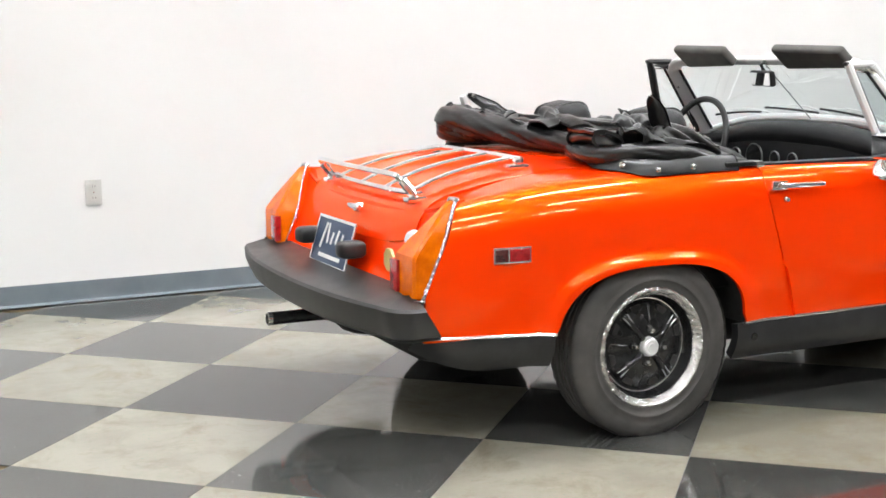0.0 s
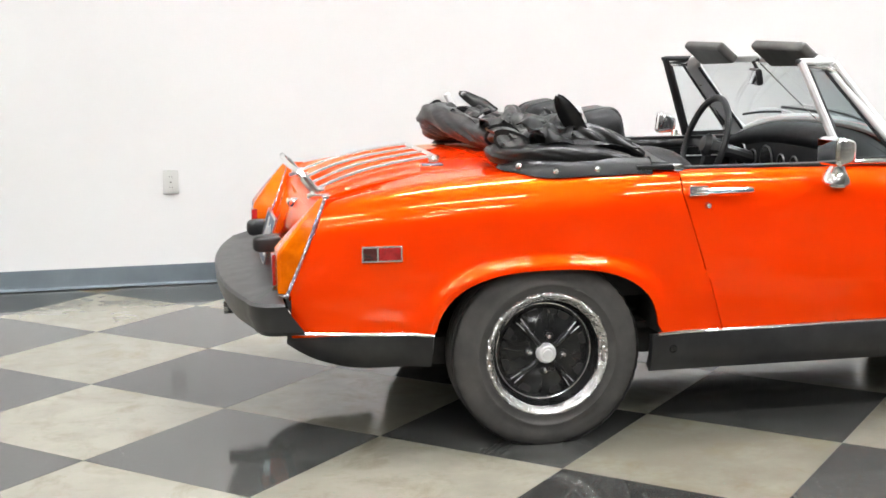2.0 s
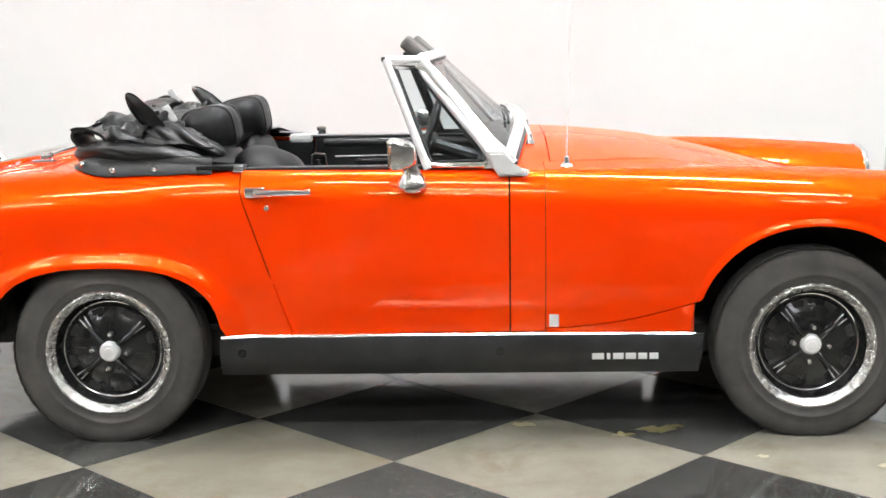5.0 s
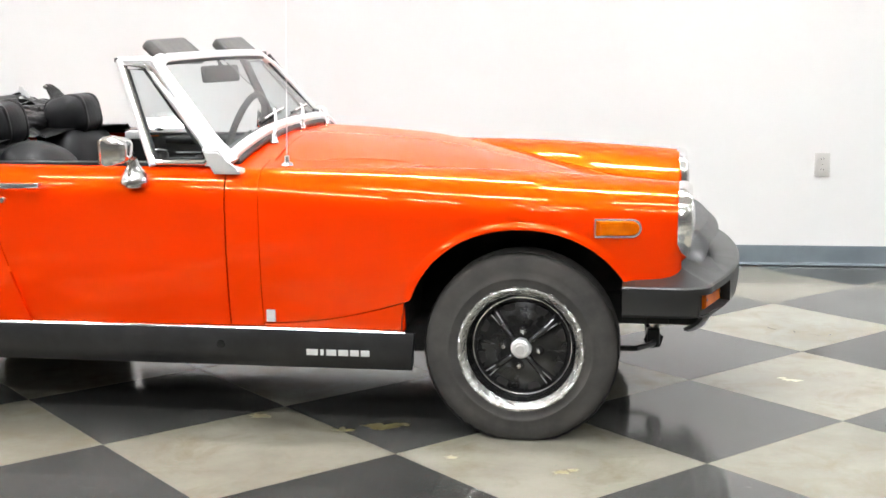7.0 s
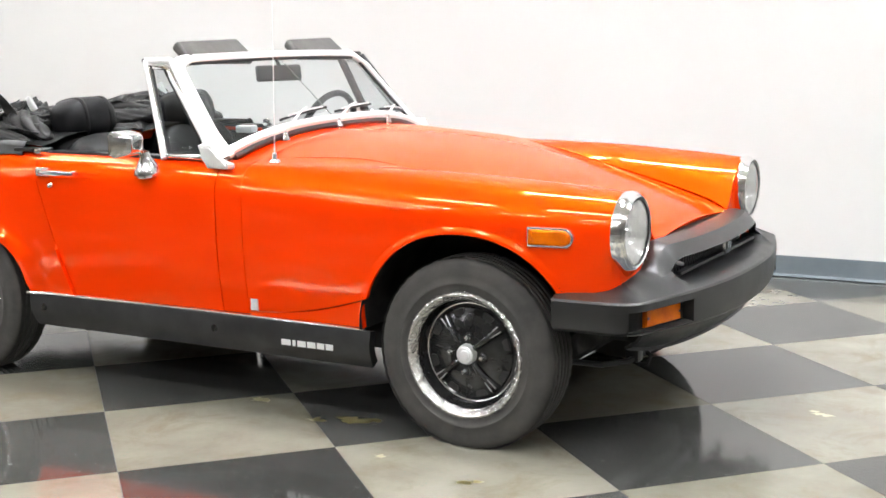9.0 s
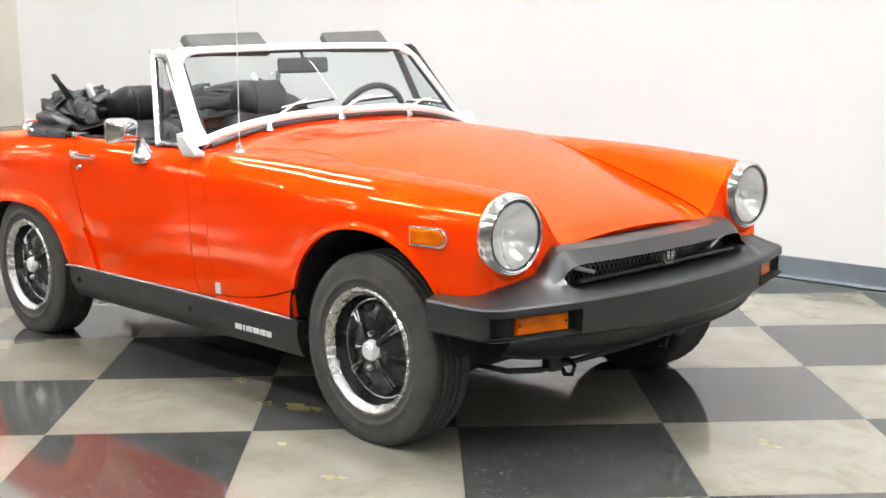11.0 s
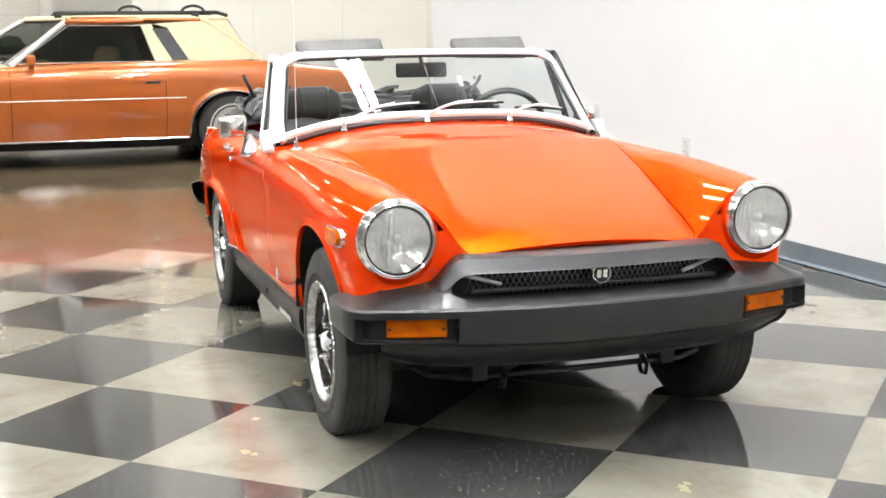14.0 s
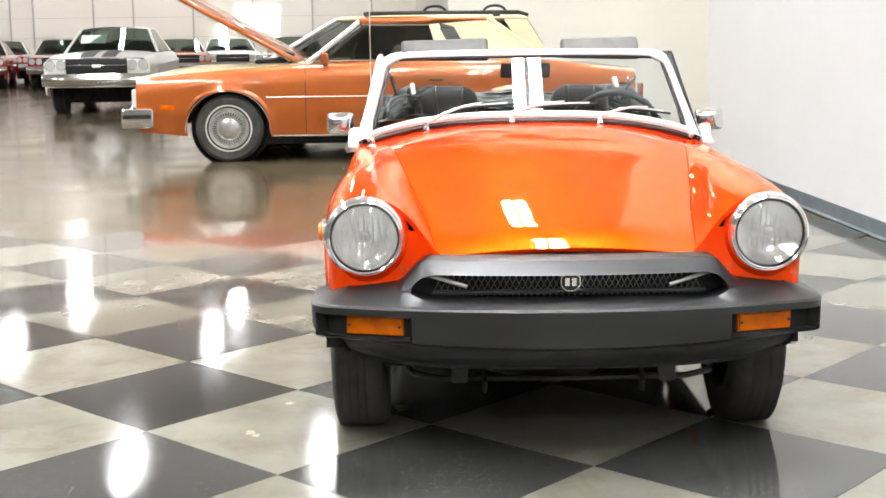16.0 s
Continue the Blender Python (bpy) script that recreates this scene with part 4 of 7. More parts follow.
# tail lamps: amber wedges with an upright lower face, on slanted chrome-edged plinths
for sgn in (-1, 1):
    edge_x = lambda z: -0.746 + 0.116 * (z - 0.476) / 0.266
    rear_x = lambda z: -0.772 if z < 0.592 else -0.772 + 0.126 * ((z - 0.592) / 0.15) ** 1.08
    in_y = lambda z: 0.503 + 0.078 * smooth(0.56, 0.745, z)
    out_y = lambda z: 0.652 - 0.03 * smooth(0.6, 0.75, z)
    bm = bmesh.new()
    for z0, z1 in ((0.476, 0.56), (0.56, 0.65), (0.65, 0.738)):
        ring = [[bm.verts.new((x, sgn * y, z)) for x, y in ((edge_x(z) + 0.05, out_y(z) - 0.03 - 0.02 * smooth(0.62, 0.74, z)), (edge_x(z), out_y(z) - 0.003), (edge_x(z), in_y(z)), (edge_x(z) + 0.05, in_y(z)))] for z in (z0, z1)]
        for k in range(3):
            q = [ring[0][k], ring[0][k + 1], ring[1][k + 1], ring[1][k]]
            bm.faces.new(q if sgn > 0 else q[::-1])
        if z1 > 0.7:
            bm.faces.new(ring[1] if sgn > 0 else ring[1][::-1])
    bmesh.ops.recalc_face_normals(bm, faces=bm.faces)
    part("tail_lamp_plinth", bm, PAINT, car)
    lm = bmesh.new()
    levels = (0.479, 0.482, 0.53, 0.586, 0.596, 0.63, 0.67, 0.71, 0.736, 0.741)
    rings = []
    for k, z in enumerate(levels):
        f = 0.006 if k in (0, 9) else 0.0
        xe, xr = edge_x(z) - 0.004, min(rear_x(z) + f, edge_x(z) - 0.006)
        yi, yo = in_y(z) + 0.004 + f, out_y(z) - 0.003 - f
        c = min(0.008, (xe - xr) * 0.4)
        rings.append([lm.verts.new((x, sgn * y, z)) for x, y in ((xe, yo), (xr + c, yo - 0.004), (xr, yo - 0.012), (xr, yi + 0.012), (xr + c, yi + 0.002), (xe, yi))])
    for ra, rb in zip(rings, rings[1:]):
        for k in range(5):
            lm.faces.new([ra[k], ra[k + 1], rb[k + 1], rb[k]])
    lm.faces.new(rings[0])
    lm.faces.new(rings[-1])
    bmesh.ops.recalc_face_normals(lm, faces=lm.faces)
    lamp = part("tail_lamp", lm, AMBER, car, "tall amber tail lamp with chrome edge", 22)
    for off, r in ((out_y, 0.0055), (in_y, 0.004)):
        part("lamp_edge", tube([(edge_x(z) - 0.002, sgn * off(z), z) for z in (0.474 + 0.027 * k for k in range(11))], r, 8), WORNCHROME, lamp, "chrome edge bead")
    part("lamp_base", tube([(edge_x(0.476) + 0.004, sgn * 0.655, 0.474), (-0.772, sgn * 0.648, 0.474), (-0.776, sgn * 0.64, 0.474), (-0.776, sgn * 0.51, 0.474), (-0.77, sgn * 0.502, 0.474)], 0.0045, 6), WORNCHROME, lamp, "chrome base bead")
    part("lamp_tip", box((edge_x(0.74) + 0.002, sgn * 0.603, 0.745), (0.016, 0.048, 0.012), 0.004), WORNCHROME, lamp)
    part("red_lens", box((-0.77, sgn * 0.528, 0.533), (0.022, 0.05, 0.09), 0.004), REDLENS, lamp)
part("reversing_lamp", lathe([(0, 0.02), (0.02, 0.016), (0.027, 0.008), (0.029, 0)], look((-0.7, -0.487, 0.622), (0.2, -0.35, 0.3)), 24), WHITELENS, car, "round white reversing lamp")
part("reflector_patch", prism(octo(0.036), pose(tail_x(0.355, 0.54), -0.355, 0.545, 90, 0, -90), 0.008), mat("yellowed_plastic", (0.55, 0.42, 0.16), 0.4), car, "yellowed plastic reflector on the tail")

# number plate between its two lamps
pm = look((-0.757, 0.0, 0.551), (0.2, 0.0, 0.264))
plate = part("number_plate", box((0, 0, 0), (0.305, 0.155, 0.004), 0.0015), PLATEBLUE, car, "dark blue number plate in a bright frame")
plate.matrix_basis = pm
fr = bmesh.new()
for c, s in (((0, 0.074, 0.003), (0.312, 0.01, 0.006)), ((0, -0.074, 0.003), (0.312, 0.01, 0.006)), ((-0.151, 0, 0.003), (0.01, 0.155, 0.006)), ((0.151, 0, 0.003), (0.01, 0.155, 0.006))):
    box(c, s, 0.002, fr)
part("plate_frame", fr, CHROME, plate)
for a, b, w, h, r in ((-0.085, 0.015, 0.014, 0.085, -14), (-0.05, 0.025, 0.012, 0.065, 10), (-0.01, 0.012, 0.012, 0.04, -12), (0.03, 0.02, 0.012, 0.045, -12), (0.07, 0.014, 0.012, 0.04, -12)):
    part("plate_bar", box((a, b, 0.003), (w, h, 0.002), 0, None, (0, 0, r)), WHITEMARK, plate)
part("plate_bar", box((0, -0.048, 0.003), (0.18, 0.012, 0.002)), WHITEMARK, plate)
for y in (-0.115, 0.115):
    part("plate_lamp", blob((-0.77, y * 1.6, 0.556), (0.045, 0.034, 0.027), None, 0, 3, 20, 12, 0.55), SATIN, car, "black plate lamp pod")
for y in (-0.12, 0.12):
    part("plate_bracket", tube([(-0.69, y, 0.53), (-0.76, y, 0.53)], 0.012, 8), SATIN, car)

# exhaust, lower front parts
ex = lathe([(0.0, 0.02), (0.019, 0.02), (0.019, 0.4), (0.022, 0.4), (0.022, 0.0), (0.021, -0.002), (0.019, 0.0), (0.019, 0.02)], pose(-0.895, 0.255, 0.27, 0, 90, 0), 24)
part("exhaust_pipe", ex, GLOSSBLACK, car, "black exhaust tailpipe with a bright rim")
part("exhaust_tip", lathe([(0.0185, -0.004), (0.0225, -0.004), (0.0225, 0.01), (0.0185, 0.01)], pose(-0.895, 0.255, 0.27, 0, 90, 0), 24), CHROME, car)
def valance_front(u, v):
    w = 0.12 + 0.76 * u
    return front_plan(w, 0.035 + 0.05 * v * v, 0.375 - 0.075 * v + 0.03 * v * abs(2 * u - 1) ** 6)


part("front_valance", flange(grid(valance_front, 60, 4), 0.01), SATIN, car, "black panel below the front bumper")
part("anti_roll_bar", tube([(2.2, -0.46, 0.235), (2.36, -0.42, 0.225), (2.41, -0.34, 0.222), (2.42, 0, 0.222), (2.41, 0.34, 0.222), (2.36, 0.42, 0.225), (2.2, 0.46, 0.235)], 0.009, 8), SATIN, car, "thin black anti-roll bar")
for sgn in (-1, 1):
    part("bar_clamp", box((2.41, sgn * 0.29, 0.236), (0.04, 0.045, 0.05), 0.008), SATIN, car)
part("lower_valance", box((2.5, 0, 0.335), (0.1, 0.95, 0.05), 0.02), UNDER, car, "black panel under the bumper")
for sgn in (-1, 1):
    bm = tube([(2.36, sgn * 0.22, 0.29), (2.4, sgn * 0.22, 0.24), (2.435, sgn * 0.22, 0.215), (2.425, sgn * 0.22, 0.188), (2.4, sgn * 0.22, 0.184), (2.385, sgn * 0.22, 0.205), (2.4, sgn * 0.22, 0.24)], 0.007, 6)
    part("towing_eye", bm, UNDER, car, "black towing eye")
    arm = tube([(2.03, sgn * 0.28, 0.27), (2.03, sgn * 0.52, 0.21)], 0.02, 8)
    tube([(2.15, sgn * 0.25, 0.25), (2.03, sgn * 0.52, 0.21)], 0.014, 8, arm)
    tube([(2.2, sgn * 0.2, 0.3), (2.1, sgn * 0.5, 0.26)], 0.009, 6, arm)
    part("suspension_arm", arm, UNDER, car)
part("rear_axle", tube([(0, -0.5, 0.27), (0, 0.5, 0.27)], 0.035, 10), UNDER, car)
part("silencer", blob((-0.45, 0.2, 0.26), (0.22, 0.09, 0.06), None, 0, 3, 20, 12, 0.6), UNDER, car)

# wheels
def wheel(x, y, sgn):
    m = pose(x, sgn * y, 0.2695, 90 if sgn < 0 else -90)
    R, W = 0.2805, 0.074
    prof = [(0.172, -W + 0.012), (0.18, -W), (0.2, -W - 0.004), (0.232, -W - 0.005), (0.258, -W + 0.0), (0.272, -W + 0.007), (R - 0.002, -W + 0.018), (R, -W + 0.03)]
    tread = []
    for k in range(5):
        a = -W + 0.03 + k * 0.0225
        tread += [(R + 0.0005, a + 0.003), (R + 0.001, a + 0.018), (R - 0.0035, a + 0.0188), (R - 0.0035, a + 0.0217)]
    prof += tread[:-2] + [(R, W - 0.03), (R - 0.002, W - 0.018), (0.272, W - 0.007), (0.258, W), (0.248, W + 0.003), (0.232, W + 0.005), (0.214, W + 0.0045), (0.212, W + 0.0065), (0.206, W + 0.0065), (0.204, W + 0.004), (0.19, W + 0.001), (0.182, W), (0.172, W - 0.014)]
    seg = 150
    bm = lathe(prof, Matrix.Identity(4), seg)
    # notches that run from the tread over both shoulders
    for v in bm.verts:
        r = math.hypot(v.co.x, v.co.y)
        if r > 0.27 and abs(v.co.z) > W - 0.032:
            k = round(math.atan2(v.co.y, v.co.x) / (2 * math.pi) * seg) % seg
            if k % 3 == 0:
                v.co.x *= 1 - 0.0022 / r
                v.co.y *= 1 - 0.0022 / r
    bmesh.ops.transform(bm, matrix=m, verts=bm.verts)
    # the loaded foot of the tyre: flattened on the floor, with a bulge in the side walls
    for v in bm.verts:
        if v.co.z < 0.1:
            k = smooth(0.1, 0.02, v.co.z) * smooth(0.13, 0.0, abs(v.co.x - x))
            v.co.y += math.copysign(0.007 * k, v.co.y - sgn * y) * (abs(v.co.y - sgn * y) > 0.06)
            v.co.z = max(v.co.z, 0.001)
    ty = part("wheel", bm, TYRE, car, "black radial tyre on a black and chrome wheel", 50)
    part("trim_ring", lathe([(0.184, W - 0.008), (0.1845, W + 0.001), (0.181, W + 0.006), (0.176, W + 0.0065), (0.17, W + 0.003), (0.166, W - 0.004), (0.161, W - 0.008), (0.1585, W - 0.014), (0.1595, W - 0.02)], m, 96), WORNCHROME, ty, "mottled chrome wheel trim ring")
    part("rim", lathe([(0.1605, W - 0.014), (0.154, W - 0.032), (0.1465, W - 0.05), (0.141, W - 0.054), (0.133, W - 0.052), (0.13, W - 0.047), (0.112, W - 0.041), (0.1, W - 0.036), (0.07, W - 0.028), (0.045, W - 0.024), (0.0, W - 0.022)], m, 72), GLOSSBLACK, ty, "gloss black pressed steel wheel centre")
    part("rim_edge", lathe([(0.1405, W - 0.055), (0.142, W - 0.049), (0.1445, W - 0.048), (0.147, W - 0.053)], m, 72), CHROME, ty, "thin bright line round the wheel centre")

    def ridge(mm, r0, r1, w0, w1, h0, h1, n=12, k=8):
        """A rounded raised rib that widens outwards and dies away at both ends."""
        def f(u, v):
            r = r0 + (r1 - r0) * u
            wide = w0 + (w1 - w0) * u * u
            a = math.pi * v
            base = W - 0.026 - 0.022 * smooth(0.04, 0.132, r)
            up = (h0 + (h1 - h0) * u) * min(1.0, 5 * u + 0.35) * min(1.0, 5 * (1 - u) + 0.1)
            return mm @ Vector((r, -math.cos(a) * wide, base + math.sin(a) ** 0.8 * up))
        return grid(f, n, k)
    for k in range(4):
        mm = m @ pose(0, 0, 0, 0, 0, (45 + 90 * k - 6) if sgn < 0 else -(45 + 90 * k - 6))
        sp = part("spoke", ridge(mm, 0.024, 0.134, 0.009, 0.018, 0.018, 0.02), GLOSSBLACK, ty)
        # highlights of the glossy spoke edges, drawn as thin pale tubes
        for dy in (-1, 1):
            part("spoke_glint", tube([mm @ Vector((0.036 + 0.09 * q, dy * (0.0035 + 0.005 * q * q), W - 0.0125 - 0.0165 * q)) for q in (0, 0.25, 0.5, 0.75, 1.0)], [0.0008, 0.0012, 0.001, 0.0012, 0.0018], 6), EDGEGLINT, sp, "thin grey line drawn for the highlight along the spoke edge")
        mm = m @ pose(0, 0, 0, 0, 0, (90 * k - 6) if sgn < 0 else -(90 * k - 6))
        part("short_rib", ridge(mm, 0.07, 0.128, 0.004, 0.006, 0.006, 0.008, 8, 6), GLOSSBLACK, ty)
        part("nut_pad", lathe([(0, 0.006), (0.012, 0.006), (0.015, 0.0)], mm @ pose(0.051, 0, W - 0.028), 16), GLOSSBLACK, ty)
        part("lug_nut", lathe([(0, 0.02), (0.006, 0.019), (0.0085, 0.012), (0.0095, 0)], mm @ pose(0.051, 0, W - 0.024), 6), CHROME, ty)
    for k in range(8):
        a0 = 22.5 + 45 * k - 6
        mm2 = m @ pose(0, 0, 0, 0, 0, a0 if sgn < 0 else -a0)
        part("wheel_slot", prism([(0.11, -0.012), (0.117, -0.0165), (0.127, -0.018), (0.129, -0.014), (0.129, 0.014), (0.127, 0.018), (0.117, 0.0165), (0.11, 0.012)], mm2 @ pose(0, 0, W - 0.047), 0.0085, 1.0), UNDER, ty, "dark slot through the wheel centre")
    part("centre_cap", lathe([(0, 0.025), (0.013, 0.025), (0.0145, 0.022), (0.022, 0.023), (0.026, 0.02), (0.029, 0.012), (0.031, 0)], m @ pose(0, 0, W - 0.026), 32), ALLOY, ty, "round silver centre cap")


for sgn in (-1, 1):
    wheel(0.0, 0.595, sgn)
    wheel(2.037, 0.582, sgn)

# ---- windscreen, cockpit and fittings of the roadster ----
def ws(u, v):
    """The bowed screen: u across from the right post to the left, v from the scuttle to the top rail."""
    s = 2 * u - 1
    half = 0.616 - 0.072 * v
    y = s * half
    bow = 1 - s * s
    x0 = 1.167 + 0.05 * bow
    z0 = 0.792 + 0.082 * (1 - abs(s) ** 2.9)
    x1, z1 = 0.912 + 0.05 * bow, 1.098 + 0.008 * bow
    return Vector((x0 + (x1 - x0) * v, y, z0 + (z1 - z0) * v))


def frame_uv(t):
    """Round the outside of the frame: up the right post, over the rounded corner, across and down the left post."""
    c = 0.16
    if t < 0.3:
        return 0.0, t / 0.3 * (1 - c)
    if t < 0.38:
        a = (t - 0.3) / 0.08 * math.pi / 2
        return 0.075 * (1 - math.cos(a)), 1 - c + c * math.sin(a)
    if t <= 0.5:
        return 0.075 + (0.5 - 0.075) * (t - 0.38) / 0.12, 1.0
    u, v = frame_uv(1 - t)
    return 1 - u, v


def rail(t, b):
    """Flat oval section that is broad on the posts and slimmer on the top rail."""
    u, v = frame_uv(t)
    p = ws(u, v)
    u2, v2 = frame_uv(min(t + 0.004, 1.0))
    u1, v1 = frame_uv(max(t - 0.004, 0.0))
    d = (ws(u2, v2) - ws(u1, v1)).normalized()
    nor = Vector((0.77, 0.0, 0.64)) + Vector((0, (u - 0.5) * 2.0 * (1 - smooth(0.3, 0.42, min(t, 1 - t))), 0))
    nor = (nor - d * nor.dot(d)).normalized()
    inw = d.cross(nor)
    k = smooth(0.3, 0.4, min(t, 1 - t))
    foot = smooth(0.1, 0.0, min(t, 1 - t))
    w = 0.03 * (1 - k) + 0.0165 * k + 0.012 * foot
    ang = 2 * math.pi * b
    c, s = math.cos(ang), math.sin(ang)
    return p + inw * w * math.copysign(abs(c) ** 0.7, c) + nor * 0.013 * math.copysign(abs(s) ** 0.7, s)


screen = part("windscreen_frame", grid(rail, 120, 16), ALLOY, car, "bright alloy windscreen frame", 60)
for sgn in (-1, 1):
    u = 0.0 if sgn < 0 else 1.0
    foot = prism([(-0.045, -0.021), (0.036, -0.021), (0.042, -0.014), (0.041, -0.003), (0.012, 0.004), (-0.006, 0.014), (-0.018, 0.03), (-0.03, 0.055), (-0.084, 0.055), (-0.066, 0.012)], pose(1.185, sgn * 0.632 + (0.0 if sgn < 0 else 0.034), 0.788, 90, 0, 0), 0.034, 0.9, None, 0.006)
    part("post_foot", foot, ALLOY, screen)
part("lower_rail", tube([ws(0.01 + 0.98 * k / 40, 0.03) + Vector((0.008, 0, 0.004)) for k in range(41)], 0.018, 10), ALLOY, screen)
part("scuttle_seal", tube([ws(0.03 + 0.94 * k / 40, 0.0) + Vector((0.012, 0, -0.006)) for k in range(41)], 0.0125, 8), RUBBER, screen, "dark grey rubber scuttle seal")
part("top_seal", tube([ws(0.03 + 0.94 * k / 40, 0.955) for k in range(41)], 0.006, 6), SATIN, screen)
for e in (0.028, 0.972):
    part("side_seal", tube([ws(e, 0.06 + 0.9 * k / 10) for k in range(11)], 0.006, 6), SATIN, screen)
pane = part("windscreen_glass", grid(lambda u, v: ws(0.025 + 0.95 * u, 0.055 + 0.91 * v), 40, 12), GLASS, screen, "clear curved windscreen glass")
pane.visible_shadow = False
part("centre_rod", tube([ws(0.5, 0.05) - Vector((0.03, 0, 0)), ws(0.5, 0.98) - Vector((0.03, 0, 0))], 0.002, 6), CHROME, screen, "thin chrome stay rod")
mst = tube([ws(0.5, 0.98) - Vector((0.02, 0, 0.0)), ws(0.5, 0.9) - Vector((0.06, 0, -0.01)), Vector((0.942, 0.0, 1.068))], 0.007, 8)
part("mirror_stem", mst, SATIN, screen)
part("interior_mirror", box((0.938, 0.0, 1.042), (0.022, 0.195, 0.058), 0.012, None, (0, -8, -17), 3), SATIN, screen, "black interior mirror")
part("mirror_glass", box((0.9265, 0.0035, 1.04), (0.002, 0.18, 0.046), 0, None, (0, -8, -17)), SILVERMIRROR, screen)
for y0, y1 in ((-0.475, -0.14), (0.14, 0.44)):
    cx = (y0 + y1) / 2
    bm = box((0, 0, 0), (0.098, y1 - y0, 0.036), 0.0165, None, None, 5)
    for q in bm.verts:
        q.co.z += 0.004 * noise.noise(q.co * 14 + Vector((cx, 0, 0)))
        q.co.x *= 1.0 + 0.14 * (q.co.y / 0.17)
    bmesh.ops.transform(bm, matrix=pose(0.896, cx, 1.122, 0, 40, 0), verts=bm.verts)
    part("sun_visor", bm, VISOR, screen, "dark grey sun visor swung up over the frame")

# wipers
for y in (-0.38, -0.07, 0.25):
    b = Vector((1.24, y, top_z(1.24, y) + 0.002))
    w = part("wiper", lathe([(0, 0.03), (0.006, 0.028), (0.009, 0.012), (0.013, 0.004), (0.014, 0.0)], pose(*b), 16), CHROME, car, "chrome windscreen wiper")
    on = lambda yy, v, o: ws(0.5 + yy / 1.24, v) + Vector((0.77, 0, 0.64)) * o
    tip = on(min(y + 0.2, 0.5), 0.2, 0.022)
    part("wiper_arm", tube([b + Vector((0, 0, 0.026)), b.lerp(tip, 0.3) + Vector((0.006, 0, 0.028)), b.lerp(tip, 0.65) + Vector((0.004, 0, 0.02)), tip], [0.0055, 0.005, 0.0042, 0.003], 8), ALLOY, w)
    y0, y1 = y + 0.05, min(y + 0.33, 0.54)
    part("wiper_bridge", tube([on(y0 + (y1 - y0) * k / 8, 0.13 + 0.07 * k / 8, 0.016 + 0.006 * math.sin(math.pi * k / 8)) for k in range(1, 8)], 0.003, 6), ALLOY, w)
    part("wiper_blade", tube([on(y0 + (y1 - y0) * k / 8, 0.13 + 0.07 * k / 8, 0.009) for k in range(9)], 0.0045, 6), SATIN, w)

# quarter lights
for sgn in (-1, 1):
    Y = sgn * 0.622
    pts = [(0.835, 1.083), (0.905, 1.083), (0.93, 1.07), (1.105, 0.84), (1.115, 0.812), (1.1, 0.8), (0.94, 0.8)]
    P = lambda q, dy=0: Vector((q[0], Y - sgn * (q[1] - 0.8) * 0.22 + dy, q[1]))
    ql = part("quarter_light", tube([P(q) for q in pts], 0.0105, 8, None, True), CHROME if sgn < 0 else SATIN, car, "hinged quarter light in a slim frame")
    bm = tube([P((0.822, 1.1)), P((0.94, 0.79))], 0.013, 8)
    part("rear_rail", bm, ALLOY if sgn < 0 else SATIN, ql)
    part("top_rail", tube([P((0.82, 1.1)), P((0.925, 1.1))], 0.01, 8), ALLOY if sgn < 0 else SATIN, ql)
    part("front_rail", tube([P((0.93, 1.095)), P((1.16, 0.79))], 0.012, 8), ALLOY if sgn < 0 else SATIN, ql)
    inner = [(0.85, 1.072), (0.9, 1.072), (1.09, 0.835), (1.098, 0.812), (0.95, 0.81)]
    part("quarter_seal", tube([P(q) for q in inner], 0.005, 6, None, True), SATIN, ql)
    bm = bmesh.new()
    bm.faces.new([bm.verts.new(P(q, sgn * 0.09 * (q[0] - 0.97))) for q in inner])
    g = part("quarter_glass", bm, GLASS, ql)
    g.visible_shadow = False
    part("catch", box(P((0.985, 1.0), sgn * -0.004), (0.03, 0.02, 0.018), 0.004), CHROME, ql)
    part("corner_filler", prism([(1.1, 0.79), (1.17, 0.79), (1.115, 0.86)], pose(0, Y - 0.004, 0, 90, 0, 0), -0.004), ALLOY, ql)
    part("rail_tip", box(P((0.815, 1.1)), (0.016, 0.018, 0.014), 0.004), SATIN, ql)

# door mirrors: chrome boxes on conical stems
for sgn, x, tilt in ((-1, 0.9, 0), (1, 0.92, 12)):
    mir = part("door_mirror", lathe([(0.042, -0.012), (0.046, -0.002), (0.043, 0.008), (0.03, 0.026), (0.019, 0.045), (0.015, 0.065)], pose(x - 0.005, sgn * 0.657, 0.752, 14 if sgn < 0 else -14), 24), CHROME, car, "chrome door mirror on a conical stem")
    hb = box((0, 0, 0), (0.08, 0.108, 0.086), 0.02, None, None, 3)
    for q in hb.verts:
        k = 1.0 - 0.35 * max(q.co.x, 0) / 0.04
        q.co.y *= k
        q.co.z *= k
    mm = pose(x - 0.03, sgn * 0.717, 0.842, 0, tilt * 0.6, sgn * (-6 - tilt))
    bmesh.ops.transform(hb, matrix=mm, verts=hb.verts)
    part("mirror_head", hb, CHROME, mir)
    mg = box((-0.04, 0, 0), (0.003, 0.09, 0.068), 0)
    bmesh.ops.transform(mg, matrix=mm, verts=mg.verts)
    part("mirror_face", mg, SILVERMIRROR, mir)

